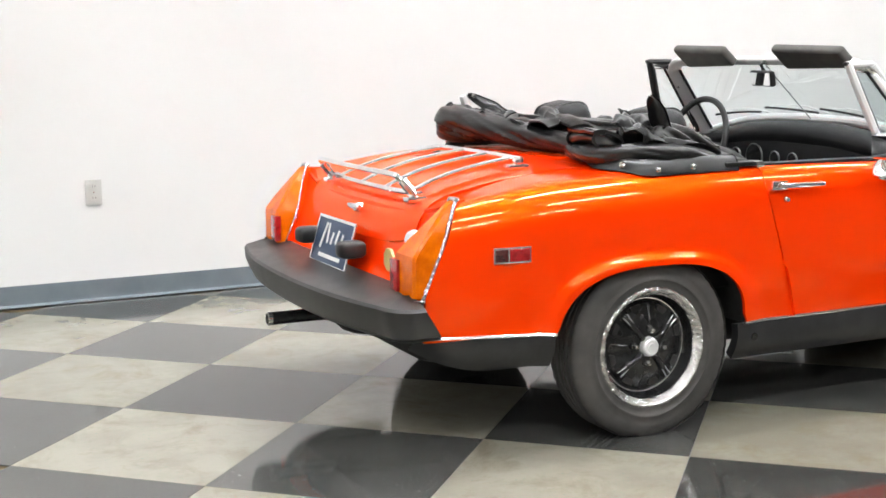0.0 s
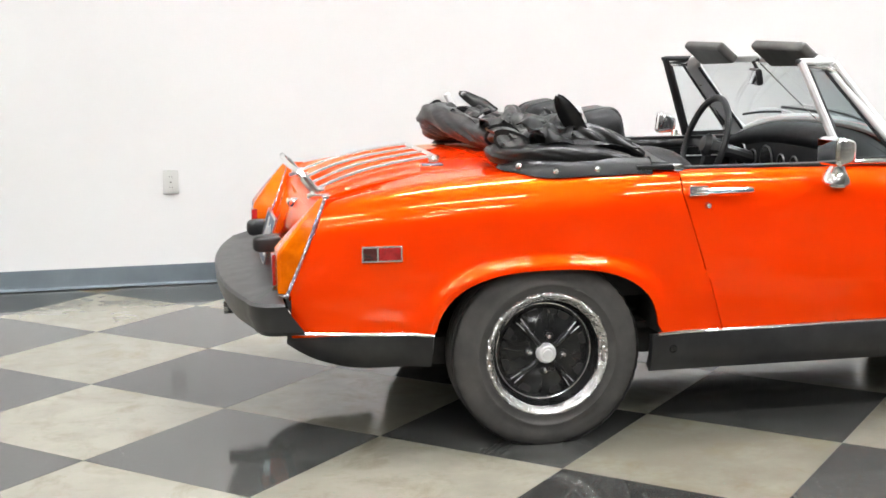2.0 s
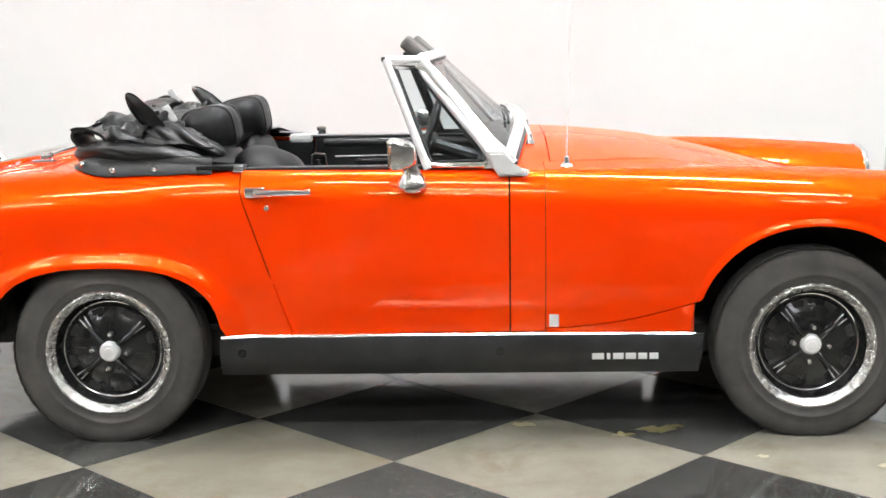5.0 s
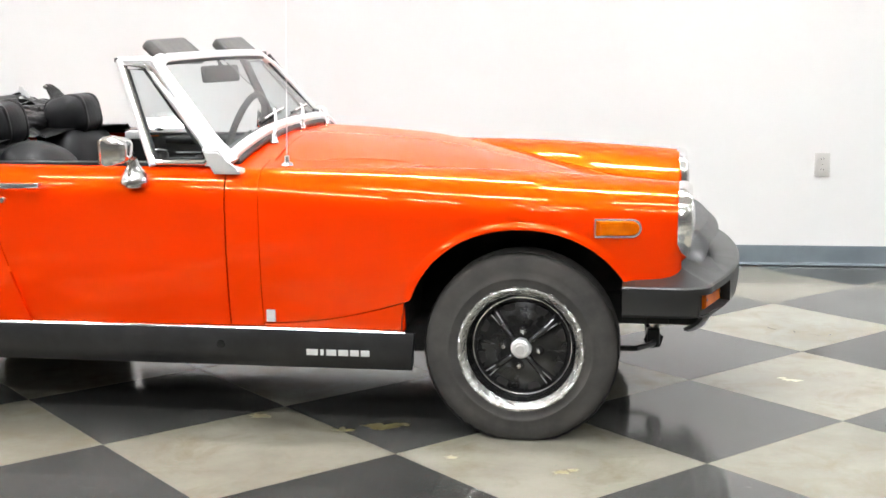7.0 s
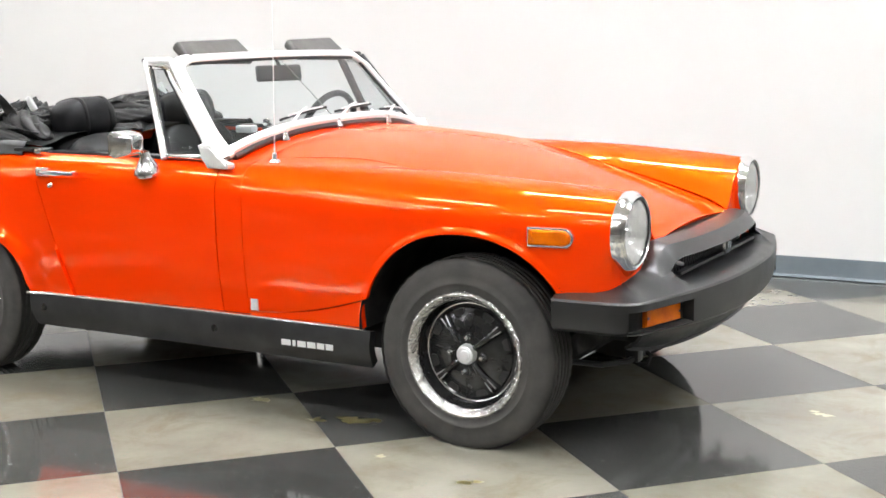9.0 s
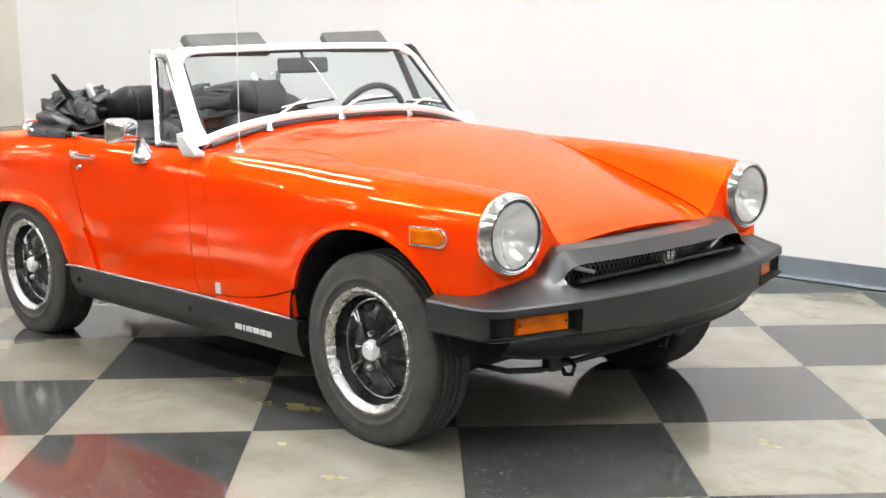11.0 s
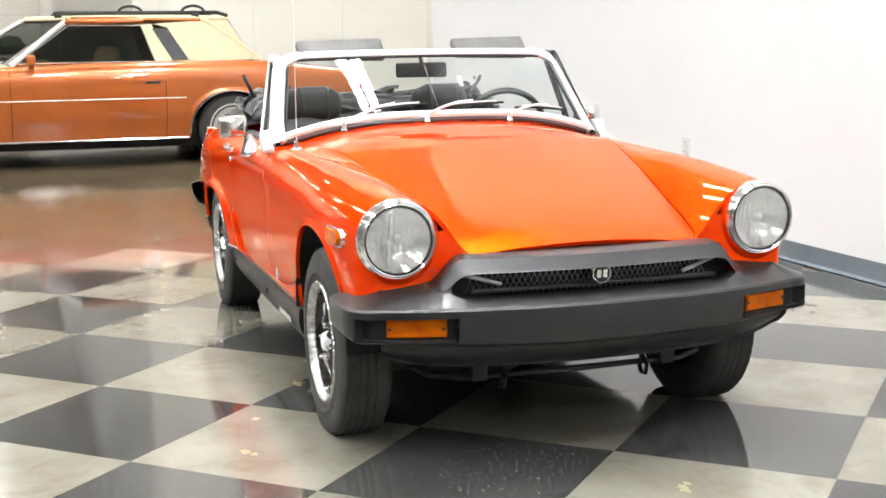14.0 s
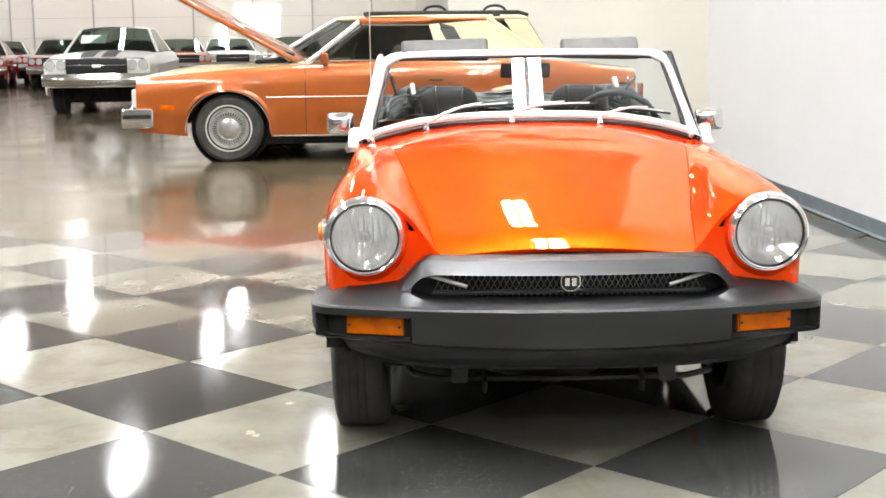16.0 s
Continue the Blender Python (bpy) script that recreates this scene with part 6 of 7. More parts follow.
def saloon(name, label, m, paint, roofmat, zf, zc, arch_f, arch_r, half=0.93, nose=3.75, tail=-1.22, cowl=2.05, rf=1.5, rr=0.25, deck=-0.3,
           belt=0.985, rz=1.385, rocker=0.245, pane=None, hub="disc", group="", side=(), cushion=None, bonnet_mat=None, stance=0.335, tuck=0.1, backlight=None):
    c = thing(name, label, "car", m, group)
    ys = lambda x: half - 0.05 * smooth(nose - 0.9, nose + 0.1, x) - 0.05 * smooth(tail + 0.9, tail - 0.1, x)
    hs, ycr = 0.2, 0.1

    def sk(x, v, sg):
        zl = max(arch_z(arch_f, x), arch_z(arch_r, x), rocker + 0.06 * smooth(tail + 0.7, tail, x) + 0.05 * smooth(nose - 0.7, nose, x))
        t = zf(x) - hs
        if v <= 1:
            z = zl + (t - zl) * v
            y = ys(x) - tuck * max(0.5 - z, 0)
            for a in (arch_f, arch_r):
                d = arch_d(a, x, z)
                y += 0.012 * smooth(1.1, 1.02, d) if z > a[1] else 0
        else:
            a = (v - 1) * math.pi / 2
            y, z = ys(x) - ycr + ycr * math.cos(a), t + hs * math.sin(a)
        return Vector((x, sg * y, z))
    xs = spread(tail, (arch_r[0] - arch_r[2] - 0.002, 12, False), (arch_r[0] + arch_r[2] + 0.002, 30, True), (arch_f[0] - arch_f[2] - 0.002, 20, False), (arch_f[0] + arch_f[2] + 0.002, 30, True), (nose, 10, False))
    n = len(xs) - 1
    for sg in (-1, 1):
        part("body_side", flange(grid(lambda a, b: sk(xs[round(a * n)], 2 * b, sg), n, 18, flip=sg > 0), 0.02), paint, c, "", 40)
    tp = lambda x, y: zf(x) + (zc(x) - zf(x)) * (1 - min(abs(y) / (ys(x) - ycr), 1) ** 2.5)
    part("bonnet", grid(lambda a, b: Vector((cowl - 0.05 + (nose - cowl + 0.05) * a, (2 * b - 1) * (ys(cowl + (nose - cowl) * a) - ycr), tp(cowl + (nose - cowl) * a, (2 * b - 1) * (ys(cowl + (nose - cowl) * a) - ycr)))), 24, 16), bonnet_mat or paint, c, "", 40)
    part("boot_lid", grid(lambda a, b: Vector((tail + (deck + 0.1 - tail) * a, (2 * b - 1) * (ys(tail + (deck - tail) * a) - ycr), tp(tail + (deck - tail) * a, (2 * b - 1) * (ys(tail + (deck - tail) * a) - ycr)))), 16, 16), paint, c, "", 40)
    for x, d, nm in ((nose, 0.05, "nose_panel"), (tail, -0.05, "tail_panel")):
        part(nm, grid(lambda a, b: Vector((x + d * (1 - (2 * b - 1) ** 4) * math.sin(min(a * 1.2, 1) * math.pi / 2), (2 * b - 1) * ys(x), 0.42 + (tp(x, (2 * b - 1) * (ys(x) - ycr)) - 0.01 - 0.42) * (1 - a) - (0.06 * abs(2 * b - 1) ** 12 * (1 - a)))), 8, 24, flip=d > 0), paint, c)
    part("underbody", box(((nose + tail) / 2, 0, 0.29), (nose - tail - 1.3, half * 1.62, 0.26), 0.03), UNDER, c)
    # greenhouse
    sy = lambda z: (half - 0.12) - (half - 0.12 - 0.62) * (z - belt) / (rz - belt)
    wtop = sy(rz)
    part("roof", grid(lambda a, b: Vector((rr + (rf - rr) * a, (2 * b - 1) * wtop, rz + 0.045 * (1 - (2 * b - 1) ** 2) + 0.015 * math.sin(math.pi * a) - 0.012 * abs(2 * b - 1) ** 8)), 14, 14), roofmat, c, "", 40)
    part("windscreen", grid(lambda a, b: Vector((cowl + 0.12 * (1 - (2 * b - 1) ** 2) + (rf - cowl - 0.1 * (1 - (2 * b - 1) ** 2)) * a, (2 * b - 1) * (sy(belt) + (wtop - sy(belt)) * a), belt - 0.02 + (rz + 0.035 * (1 - (2 * b - 1) ** 2) - belt + 0.01) * a)), 6, 12), pane or DARKGLASS, c, "tinted windscreen")
    part("rear_window", grid(lambda a, b: Vector((deck + (rr - deck) * a, (2 * b - 1) * (sy(belt) + (wtop - sy(belt)) * a) * 0.97, belt + (rz + 0.03 * (1 - (2 * b - 1) ** 2) - belt) * a)), 6, 12), backlight or DARKGLASS, c, "dark rear window")
    for sg in (-1, 1):
        P = lambda q, o=0.0: Vector((q[0], sg * (sy(q[1]) + o), q[1]))
        part("windscreen_pillar", tube([P((cowl, belt - 0.02)), P((rf + 0.02, rz - 0.005))], 0.024, 8), ALLOY, c, "bright pillar trim")
        part("roof_rail", tube([P((rf + 0.02, rz - 0.004)), P(((rf + rr) / 2, rz + 0.006)), P((rr, rz - 0.004))], 0.018, 8), roofmat if not side else paint, c)
        for poly, mt, o, nm in side:
            bm = bmesh.new()
            f = bm.faces.new([bm.verts.new(P(q, o)) for q in poly])
            r = bmesh.ops.extrude_face_region(bm, geom=[f])
            bmesh.ops.translate(bm, vec=(0, -sg * 0.02, 0), verts=[v for v in r["geom"] if isinstance(v, bmesh.types.BMVert)])
            bmesh.ops.recalc_face_normals(bm, faces=bm.faces)
            part(nm, bm, mt, c)
        if not side:
            part("side_glass", grid(lambda a, b: P((deck + 0.25 + (cowl - 0.1 - deck - 0.25) * a + (rr + 0.15 - deck - 0.25 + ((rf - 0.02 - cowl + 0.1) - (rr + 0.15 - deck - 0.25)) * a) * b, belt + (rz - 0.02 - belt) * b)), 6, 4), DARKGLASS, c)
            part("rear_pillar", grid(lambda a, b: P((deck + 0.26 * a + (rr + 0.02 - deck + 0.12 * a - 0.26 * a + 0.14 * a) * b, belt + (rz - belt) * b), 0.004), 3, 6), roofmat, c)
    ms = cushion or SEATVINYL
    for x in (1.15, 0.35):
        for y in (-0.38, 0.38):
            part("seat", blob((x, y, 0.9), (0.11, 0.29, 0.24), None, 0, 3, 18, 12, 0.6, (0, -12, 0)), ms, c)
    part("dashboard", box((cowl - 0.22, 0, belt - 0.04), (0.3, 1.35, 0.12), 0.04), ms, c)
    part("steering_wheel", tube([Vector((cowl - 0.42 - 0.05 * math.sin(t), 0.38 + 0.19 * math.cos(t), belt + 0.0 + 0.17 * math.sin(t))) for t in (2 * math.pi * k / 24 for k in range(24))], 0.013, 6, None, True), SATIN, c)
    # wheels
    for x in (arch_r[0], arch_f[0]):
        for sg in (-1, 1):
            R, W = stance, 0.095
            wm = pose(x, sg * (half - 0.05 - W), R - 0.002, 90 if sg < 0 else -90)
            ty = part("wheel", lathe([(0.2, -W), (R - 0.03, -W), (R, -W + 0.03), (R, W - 0.03), (R - 0.03, W), (0.215, W + 0.004), (0.2, W)], wm, 48), TYRE, c, "black tyre with bright wheel cover")
            if hub == "disc":
                part("whitewall", lathe([(0.235, W + 0.0035), (0.235, W + 0.006), (0.219, W + 0.006), (0.219, W + 0.0035)], wm, 48), WHITEWALL, ty, "thin white sidewall band")
                part("wheel_cover", lathe([(0.203, W - 0.006), (0.2, W + 0.008), (0.18, W + 0.006), (0.174, W - 0.004), (0.168, W - 0.004), (0.16, W + 0.004), (0.12, W + 0.008), (0.105, W + 0.004), (0.098, W + 0.012), (0.06, W + 0.024), (0, W + 0.028)], wm, 56), WORNSTEEL, ty, "ribbed silver wheel cover")
                for k in range(36):
                    a = 2 * math.pi * k / 36
                    part("cover_slot", box((0, 0, 0), (0.036, 0.01, 0.004)), SATIN, ty).matrix_basis = wm @ pose(0, 0, 0, 0, 0, math.degrees(a)) @ pose(0.14, 0, W + 0.006)
            else:
                part("wheel_cover", lathe([(0.203, W - 0.006), (0.2, W + 0.006), (0.17, W - 0.01), (0.15, W - 0.03), (0.07, W - 0.02), (0.05, W + 0.0), (0, W + 0.002)], wm, 40), ALLOY, ty, "silver rally wheel")
            part("wheel_well", lathe([(0.0, -0.12), (R + 0.05, -0.12), (R + 0.05, W - 0.05)], wm, 30), UNDER, c)
    return c, sk, tp, ys, P


# the copper coupe with its bonnet up
def coupe():
    m = pose(-7.78, 0.70, 0, 0, 0, -91.5)
    zf = curve((-1.3, 0.86), (-1.1, 0.885), (-0.3, 0.975), (0.3, 0.985), (2.0, 0.96), (2.8, 0.915), (3.3, 0.875), (3.6, 0.85), (3.75, 0.825))
    zc = curve((-1.3, 0.88), (-0.3, 0.99), (1.0, 1.0), (2.0, 0.985), (2.8, 0.965), (3.4, 0.93), (3.75, 0.86))
    side = [
        ([(0.66, 0.985), (-0.24, 1.035), (-0.32, 0.99), (0.1, 0.985)], CREAM, 0.006, "quarter_lower"),
        ([(0.72, 0.985), (0.83, 1.335), (0.73, 1.345), (0.55, 0.985)], CREAM, 0.008, "centre_pillar"),
        ([(0.4, 1.0), (0.58, 1.31), (0.7, 1.345), (0.25, 1.378), (0.2, 1.352), (0.13, 1.305), (-0.205, 1.055), (-0.3, 0.99), (0.4, 0.985)], CREAM, 0.007, "rear_quarter"),
        ([(0.56, 1.005), (0.725, 1.3), (0.585, 1.3), (0.405, 1.01)], SATIN, 0.011, "opera_window"),
        ([(0.72, 0.985), (0.83, 1.33), (1.52, 1.335), (1.98, 0.985)], DARKGLASS, 0.0, "door_window"),
    ]
    c, sk, tp, ys, P = saloon("coupe", "copper-orange two-door coupe with cream vinyl half roof and raised bonnet", m, COPPER, CREAM, zf, zc,
                              (2.84, 0.3, 0.42, 0.4, 2.3), (0.0, 0.3, 0.42, 0.39, 2.3), side=side, cushion=TRIMCREAM, bonnet_mat=CREAM, tuck=0.32, backlight=SATIN)
    part("roof_front", box((1.16, 0, 1.412), (0.62, 1.18, 0.012), 0.005), COPPER, c, "copper front part of the roof")
    for sg in (-1, 1):
        part("roof_edge", tube([P2(c, q, sg) for q in ((1.53, 1.375), (0.8, 1.372))], 0.028, 8), COPPER, c)
        part("backlight_edge", tube([P2(c, q, sg, -0.03) for q in ((0.3, 1.395), (0.2, 1.365), (0.08, 1.275), (-0.1, 1.14), (-0.3, 0.995))], [0.02, 0.03, 0.034, 0.034, 0.028], 8), CREAM, c)
    bon = part("raised_bonnet", box((0, 0, 0), (1.5, 1.5, 0.045), 0.02), COPPER, c, "raised copper bonnet, seen from its edge")
    bon.matrix_basis = pose(2.16, 0, 0.985) @ pose(0, 0, 0, 0, -29, 0) @ pose(0.75, 0, 0)
    part("bonnet_lining", box((0, 0, -0.028), (1.38, 1.4, 0.02), 0.008), WHITEPAINT, bon, "pale underside of the bonnet")
    for y in (-0.6, 0.6):
        part("bonnet_hinge", tube([(2.25, y, 0.95), (2.2, y, 1.05), (2.4, y, 1.1)], 0.02, 6), SATIN, c)
    part("engine", box((2.45, 0, 0.93), (0.35, 0.9, 0.16), 0.04), SATIN, c, "dark engine under the bonnet")
    # bumpers, lamps and trim
    for x, s in ((3.84, 1), (-1.3, -1)):
        bm = grid(lambda a, b: Vector((x + s * (0.09 * math.sin(math.pi * b) - 0.08 * abs(2 * a - 1) ** 6), (2 * a - 1) * 0.93, 0.36 + 0.2 * b)), 30, 8, flip=s < 0)
        bp = part("bumper", flange(bm, 0.03), CHROME, c, "heavy chrome bumper")
        for sg in (-1, 1):
            part("bumper_end", box((x - s * 0.1, sg * 0.9, 0.44), (0.32, 0.06, 0.2), 0.03, None, None, 3), CHROME, bp)
            part("bumper_strip", box((x - s * 0.1, sg * 0.935, 0.46), (0.28, 0.012, 0.04), 0.004), SATIN, bp)
    for sg in (-1, 1):
        part("headlamp", box((3.77, sg * 0.66, 0.65), (0.06, 0.42, 0.16), 0.02), ALLOY, c, "square headlamp pair in a bright bezel")
        part("marker_lamp", box((3.44, sg * (ys(3.44) + 0.0), 0.545), (0.14, 0.012, 0.05), 0.004), AMBER, c, "amber side marker")
        part("side_strip", tube([(x, sg * (ys(x) + 0.002), 0.64) for x in (2.45, 1.8, 1.0, 0.45)], 0.005, 6), ALLOY, c, "thin bright side moulding")
        part("sill_strip", tube([(x, sg * (ys(x) - 0.074), 0.252) for x in (2.4, 1.6, 0.9, 0.44)], 0.013, 6), CHROME, c, "bright sill moulding")
        for x in (2.06, 0.64):
            part("door_gap", tube([(x + 0.01, sg * (ys(x) - 0.07), 0.28), (x, sg * (ys(x) + 0.0005), 0.5), (x, sg * (ys(x) + 0.0005), 0.78), (x, sg * (ys(x) - 0.03), 0.92)], 0.004, 4), UNDER, c)
        part("door_handle", box((0.76, sg * (ys(1) + 0.003), 0.79), (0.14, 0.014, 0.022), 0.004), SATIN, c)
        mr = part("door_mirror", box((1.86, sg * (ys(2) + 0.05), 1.02), (0.08, 0.13, 0.1), 0.03, None, None, 3), COPPER, c)
        part("mirror_foot", box((1.86, sg * (ys(2) - 0.03), 0.96), (0.05, 0.08, 0.05), 0.015), COPPER, mr)
        part("window_trim", tube([P2(c, q, sg, 0.008) for q in ((0.72, 0.985), (0.83, 1.33), (1.5, 1.335), (1.98, 0.985), (0.72, 0.985))], 0.009, 6), CHROME, c)
        for wx, wh in ((2.84, 0.405), (0.0, 0.395)):
            part("wheel_trim", tube([Vector((wx + 0.425 * math.cos(t), sg * (ys(wx) + 0.008), 0.3 + wh * math.sin(t))) for t in (math.pi * k / 24 for k in range(25))], 0.005, 6), CHROME, c, "bright wheel arch moulding")
    part("tail_lamp", box((-1.29, 0.7, 0.66), (0.02, 0.35, 0.14), 0.006), REDLENS, c)
    part("tail_lamp", box((-1.29, -0.7, 0.66), (0.02, 0.35, 0.14), 0.006), REDLENS, c)


def P2(c, q, sg, o=0.004, half=0.93, belt=0.985, rz=1.385):
    return Vector((q[0], sg * ((half - 0.12) - (half - 0.12 - 0.62) * (q[1] - belt) / (rz - belt) + o), q[1]))


coupe()

# the white muscle car with two black stripes, and others in the far rows
def muscle(name, label, m, paint, stripes=None, roofmat=None, group="cars in the far rows"):
    zf = curve((-1.3, 0.9), (-0.5, 0.97), (0.6, 0.97), (2.0, 0.95), (3.0, 0.93), (3.7, 0.88))
    zc = curve((-1.3, 0.92), (-0.4, 0.99), (2.0, 1.0), (3.0, 0.97), (3.7, 0.885))
    c, sk, tp, ys, P = saloon(name, label, m, paint, roofmat or paint, zf, zc, (2.85, 0.3, 0.4, 0.38, 2.1), (0.0, 0.3, 0.4, 0.38, 2.1), 0.95, 3.7, -1.3, 1.95, 1.35, 0.1, -0.5,
                              0.98, 1.36, 0.26, hub="rally", group=group, stance=0.34, pane=PALEGLASS)
    part("grille", box((3.75, 0, 0.755), (0.03, 1.04, 0.235), 0.01), SATIN, c, "black grille")
    part("grille_bar", box((3.77, 0, 0.77), (0.012, 0.98, 0.012), 0.003), CHROME, c)
    for sg in (-1, 1):
        for y in (0.6, 0.79):
            hl = part("headlamp", lathe([(0.0, 0.02), (0.07, 0.014), (0.085, 0.012), (0.088, 0.0)], pose(3.745, sg * y, 0.77, 0, 90, 0), 24), WHITELENS, c, "round headlamp")
            part("lamp_ring", lathe([(0.076, 0.012), (0.082, 0.02), (0.09, 0.004)], pose(3.745, sg * y, 0.77, 0, 90, 0), 24), CHROME, hl)
    bm = grid(lambda a, b: Vector((3.8 + 0.05 * math.sin(math.pi * b) - 0.12 * abs(2 * a - 1) ** 5, (2 * a - 1) * 0.95, 0.44 + 0.2 * b)), 30, 8)
    part("bumper", flange(bm, 0.03), CHROME, c, "chrome front bumper")
    if stripes:
        for sg in (-1, 1):
            part("bonnet_stripe", grid(lambda a, b: Vector((2.15 + 1.5 * a, sg * (0.06 + 0.25 * b), tp(2.15 + 1.5 * a, 0.2) + 0.008)), 14, 4), stripes, c, "wide black bonnet stripe")
    return c


lead = muscle("muscle_car", "white two-door muscle car with wide black bonnet stripes", pose(-20.35, -5.95, 0, 0, 0, 4) @ Matrix.Diagonal((1, 1, 1.09, 1)), WHITEPAINT, SATIN)
part("price_sheet", box((1.66, -0.36, 1.19), (0.01, 0.46, 0.24), 0, None, (0, -56, 0)), WHITEPAINT, lead, "white paper sheet inside the windscreen")
part("grille_badge", box((3.772, 0.0, 0.76), (0.012, 0.14, 0.05), 0.004), ALLOY, lead)
for x, y, yaw, p, lb in ((-39.3, -14.1, 14, REDPAINT, "deep red two-door car in a far row"), (-39.0, -12.0, 14, REDPAINT, "deep red two-door car in a far row"),
                         (-39.6, -9.9, 14, ORANGEPAINT, "bright orange coupe in a far row"), (-38.6, -16.3, 14, MAROON, "maroon car in a far row"),
                         (-33.0, -3.6, 5, MAROON, "maroon car in a far row"), (-39, -6.4, 10, WHITEPAINT, "white car against the far wall"),
                         (-28.5, -1.6, 5, MAROON, "dark maroon car beside the far wall"), (-34.2, -13.2, 12, REDPAINT, "deep red coupe in a middle row"),
                         (-33.9, -10.6, 12, REDPAINT, "deep red coupe in a middle row"), (-34.6, -15.7, 12, MAROON, "maroon coupe in a middle row"),
                         (-38.2, -8.0, 12, ORANGEPAINT, "orange coupe behind the white muscle car")):
    muscle("parked_car", lb, pose(x, y, 0, 0, 0, yaw), p)

# the white estate car behind the coupe, with a black roof rack
zf = curve((-1.4, 1.0), (0.0, 1.0), (2.0, 0.98), (3.0, 0.95), (3.8, 0.86))
zc = curve((-1.4, 1.01), (2.0, 1.0), (3.8, 0.88))
saloon("estate_car", "white estate car with a black roof rack", pose(-9.75, 0.9, 0, 0, 0, -91), WHITEPAINT, CREAM, zf, zc,
                            (2.9, 0.3, 0.4, 0.38, 2.1), (0.0, 0.3, 0.4, 0.38, 2.1), 0.9, 3.8, -0.45, 2.85, 2.05, -0.15, -0.4, 0.99, 1.43, 0.26, hub="rally")
rk = thing("roof_rack", "black roof rack with two rounded clamps", "roof rack", pose(-9.75, 0.9, 0, 0, 0, -91))
for y in (-0.5, 0.5):
    part("rail", tube([(1.75, y, 1.49), (1.7, y, 1.5), (-0.05, y, 1.5), (-0.17, y, 1.46)], 0.022, 8), SATIN, rk)
for x in (1.7, 0.95, 0.2):
    part("cross_bar", tube([(x, -0.5, 1.5), (x, 0.5, 1.5)], 0.02, 8), SATIN, rk)
    part("foot", box((x, 0.5, 1.465), (0.08, 0.05, 0.06), 0.01), SATIN, rk)
    part("foot", box((x, -0.5, 1.465), (0.08, 0.05, 0.06), 0.01), SATIN, rk)
for x in (0.92, 0.22):
    part("clamp", tube([Vector((x + 0.13 * math.cos(t), 0.5, 1.5 + 0.075 * math.sin(t))) for t in (math.pi * k / 12 for k in range(13))], 0.016, 8), SATIN, rk)

# joints, doors and the bright opening in the far wall
for y in (-14.1, -13.3, -11.2, -9.8, -7.7, -5.6, -3.5, -1.4, -16.2, -18.3, -20.4):
    solo("trim", box((-43.98, y * 1.08, 4.2), (0.05, 0.06, 8.4)), mat("grey_door_track", (0.5, 0.48, 0.45), 0.5) if y == -14.1 else bpy.data.materials["grey_door_track"], "grey vertical track between the far wall doors", kind="structure")
for z in (0.75, 1.5, 2.25, 3.0):
    solo("trim", box((-43.995, -9, z), (0.02, 26, 0.012)), bpy.data.materials["grey_door_track"], "horizontal joint of the far sectional doors", kind="structure")
solo("window_1", box((-43.97, -5.9, 2.15), (0.03, 1.65, 1.0)), mat("daylight_pane", (0.95, 0.98, 1.0), 0.4, emit=9.0), "bright daylight window in the far wall", kind="structure")
solo("door_1", box((-43.97, -7.23, 1.0), (0.03, 0.3, 1.95)), bpy.data.materials["daylight_pane"], "open doorway bright with daylight", kind="structure")
sg = thing("exit_sign", "small red exit sign hanging by the far wall", "sign", pose(-43.97, -0.9, 3.4))
part("sign_box", box((0, 0, 0), (0.06, 0.5, 0.3), 0.02), mat("red_sign", (0.7, 0.03, 0.03), 0.4, emit=0.6), sg)

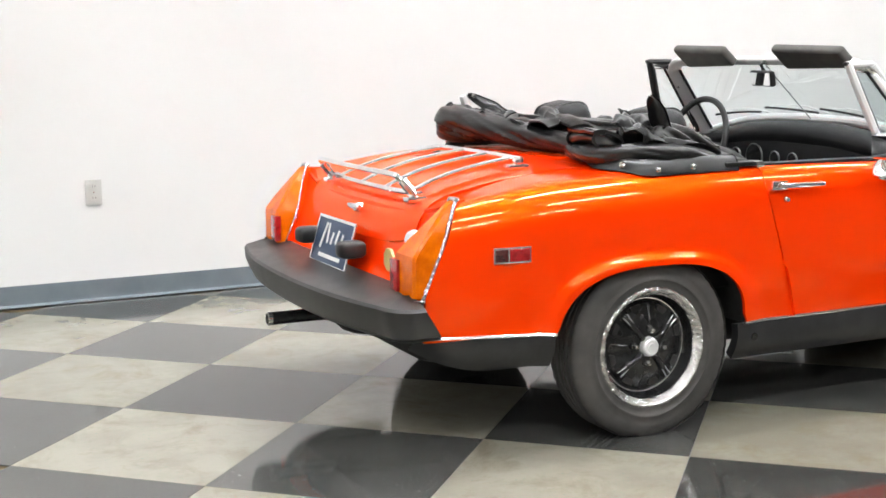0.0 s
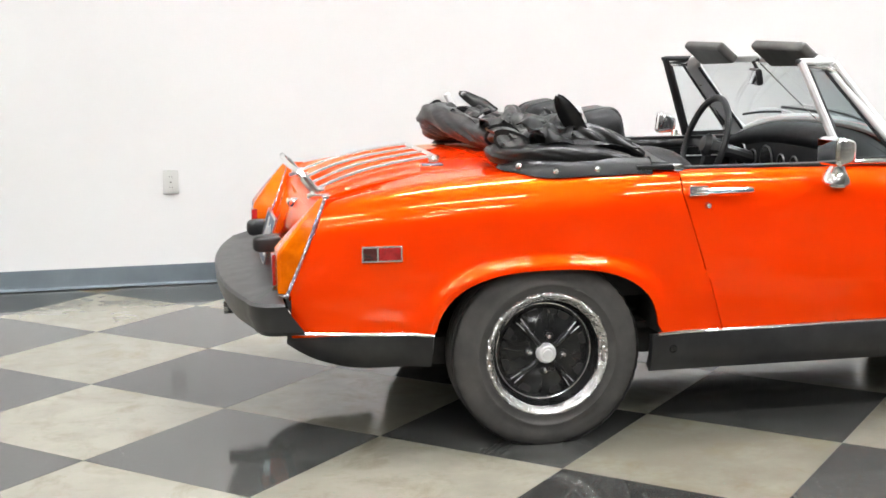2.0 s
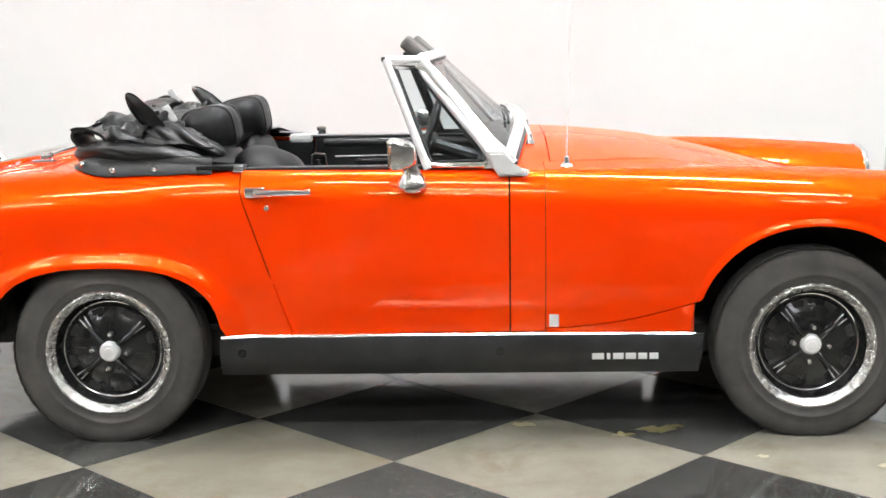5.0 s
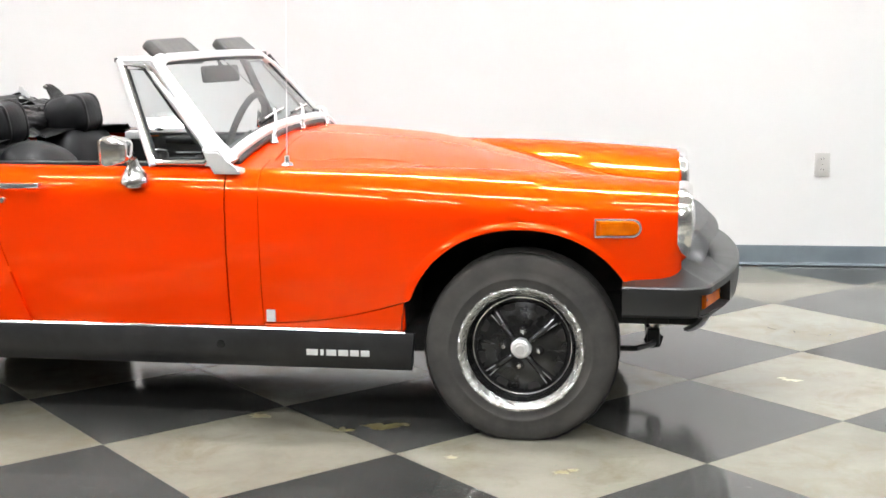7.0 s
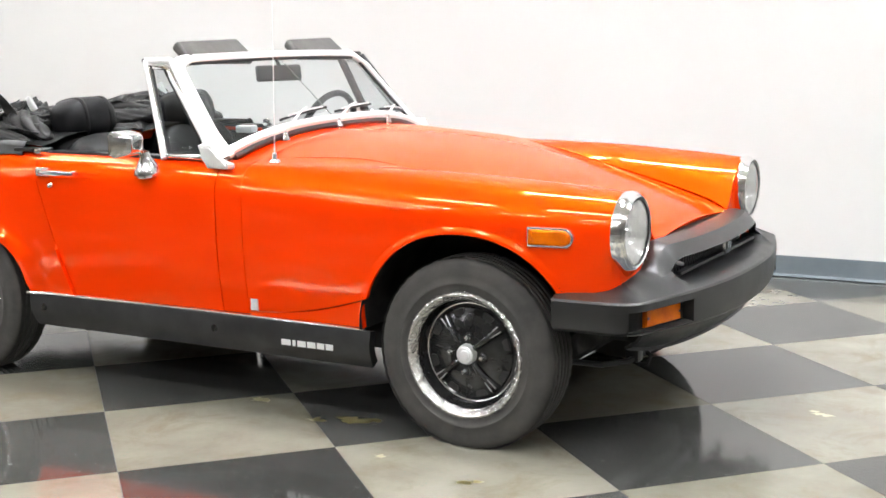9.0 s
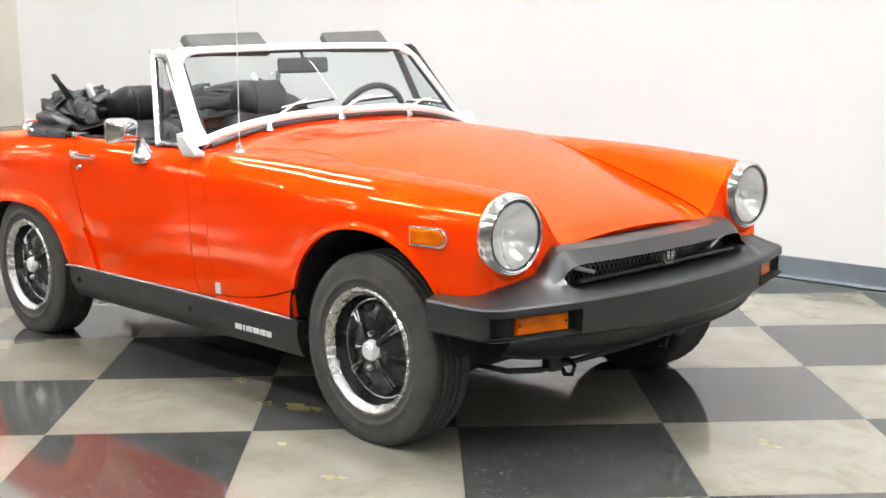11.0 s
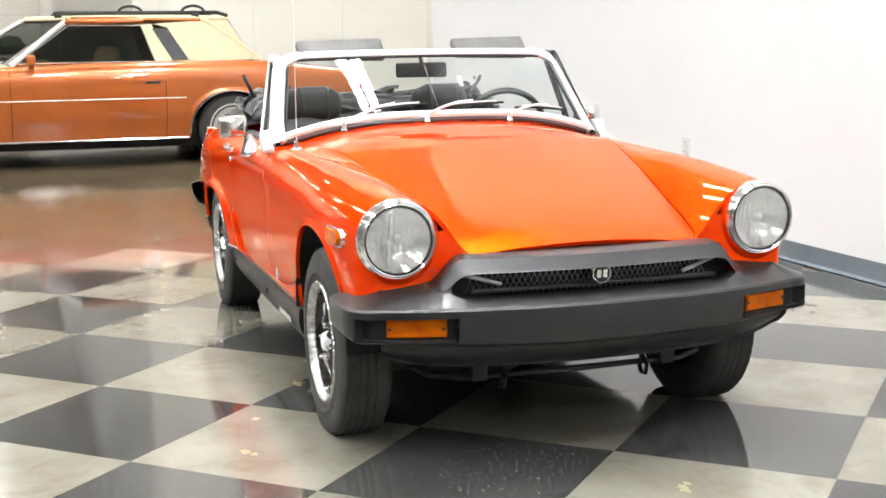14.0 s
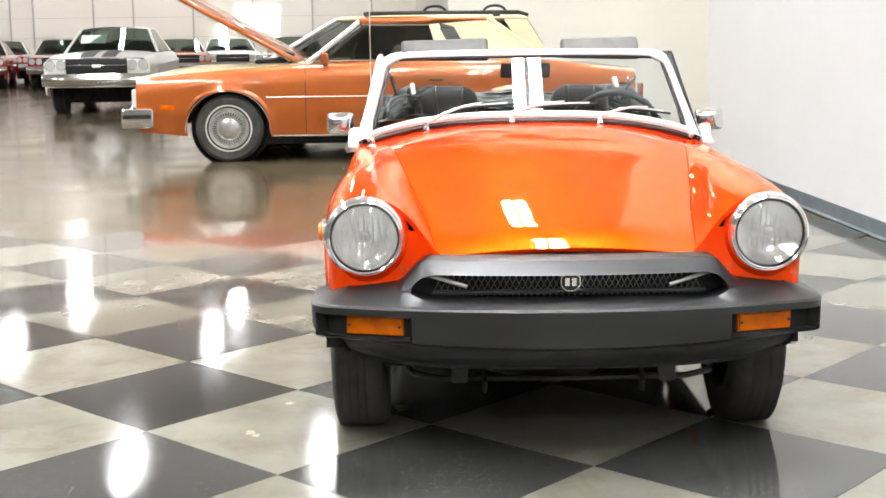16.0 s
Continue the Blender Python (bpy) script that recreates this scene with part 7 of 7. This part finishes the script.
# ---- floor tiles, laid cornerwise to the car ----
TS = 0.6096
TURN = radians(45.84)
TO = Vector((0.8354, -0.8125, 0))
UX, UY = Vector((math.cos(TURN), math.sin(TURN), 0)), Vector((-math.sin(TURN), math.cos(TURN), 0))
floor = solo("floor", box((4.65, -2.3, -0.004), (11.7, 9.15, 0.006)), mat("tile_joint", (0.05, 0.05, 0.048), 0.6), "checkered vinyl tile floor, polished", kind="structure")


def tile_mesh(name, material):
    bm = box((0, 0, 0), (TS - 0.0022, TS - 0.0022, 0.004))
    finish(bm)
    me = bpy.data.meshes.new(name)
    bm.to_mesh(me)
    bm.free()
    me.materials.append(material)
    return me


TM = {k: tile_mesh("tile", m) for k, m in (("d", TILE_DARK), ("l", TILE_LIGHT))}
for i in range(-16, 19):
    for j in range(-19, 16):
        c = TO + UX * TS * (i + 0.5) + UY * TS * (j + 0.5)
        if not (-2.0 < c.x < 10.2 and -6.6 < c.y < 2.29):
            continue
        dark = (i + j) % 2 == 0
        t = new("tile", TM["d" if dark else "l"])
        t.parent = floor
        t.matrix_basis = Matrix.Translation(c + Vector((0, 0, -0.002))) @ pose(0, 0, 0, 0, 0, 45.84 + 90 * ((i * 7 + j * 3) % 4))
def splash(x, y, size, seed):
    """A thin dried puddle with a ragged edge."""
    bm = bmesh.new()
    ring = [bm.verts.new((x + size * (0.55 + 0.5 * noise.noise(Vector((math.cos(a) * 1.7, math.sin(a) * 1.7, seed)))) * math.cos(a), y + 0.6 * size * (0.55 + 0.6 * noise.noise(Vector((math.cos(a) * 2.1, math.sin(a) * 2.1, seed + 5)))) * math.sin(a), 0.0006)) for a in (2 * math.pi * k / 28 for k in range(28))]
    bm.faces.new(ring)
    solo("floor_stain", bm, STAIN, "dried yellowish stain on the tile floor", "stain")


for k, (x, y, size) in enumerate(((2.175, -0.906, 0.045), (2.2, -0.885, 0.03), (1.86, -0.815, 0.035), (1.605, -0.555, 0.085), (1.67, -0.53, 0.05), (1.5, -0.6, 0.055), (1.21, -0.49, 0.07), (1.935, -0.45, 0.06), (2.89, 0.105, 0.05), (2.86, 0.13, 0.03))):
    splash(x, y, size, 3.1 * k)
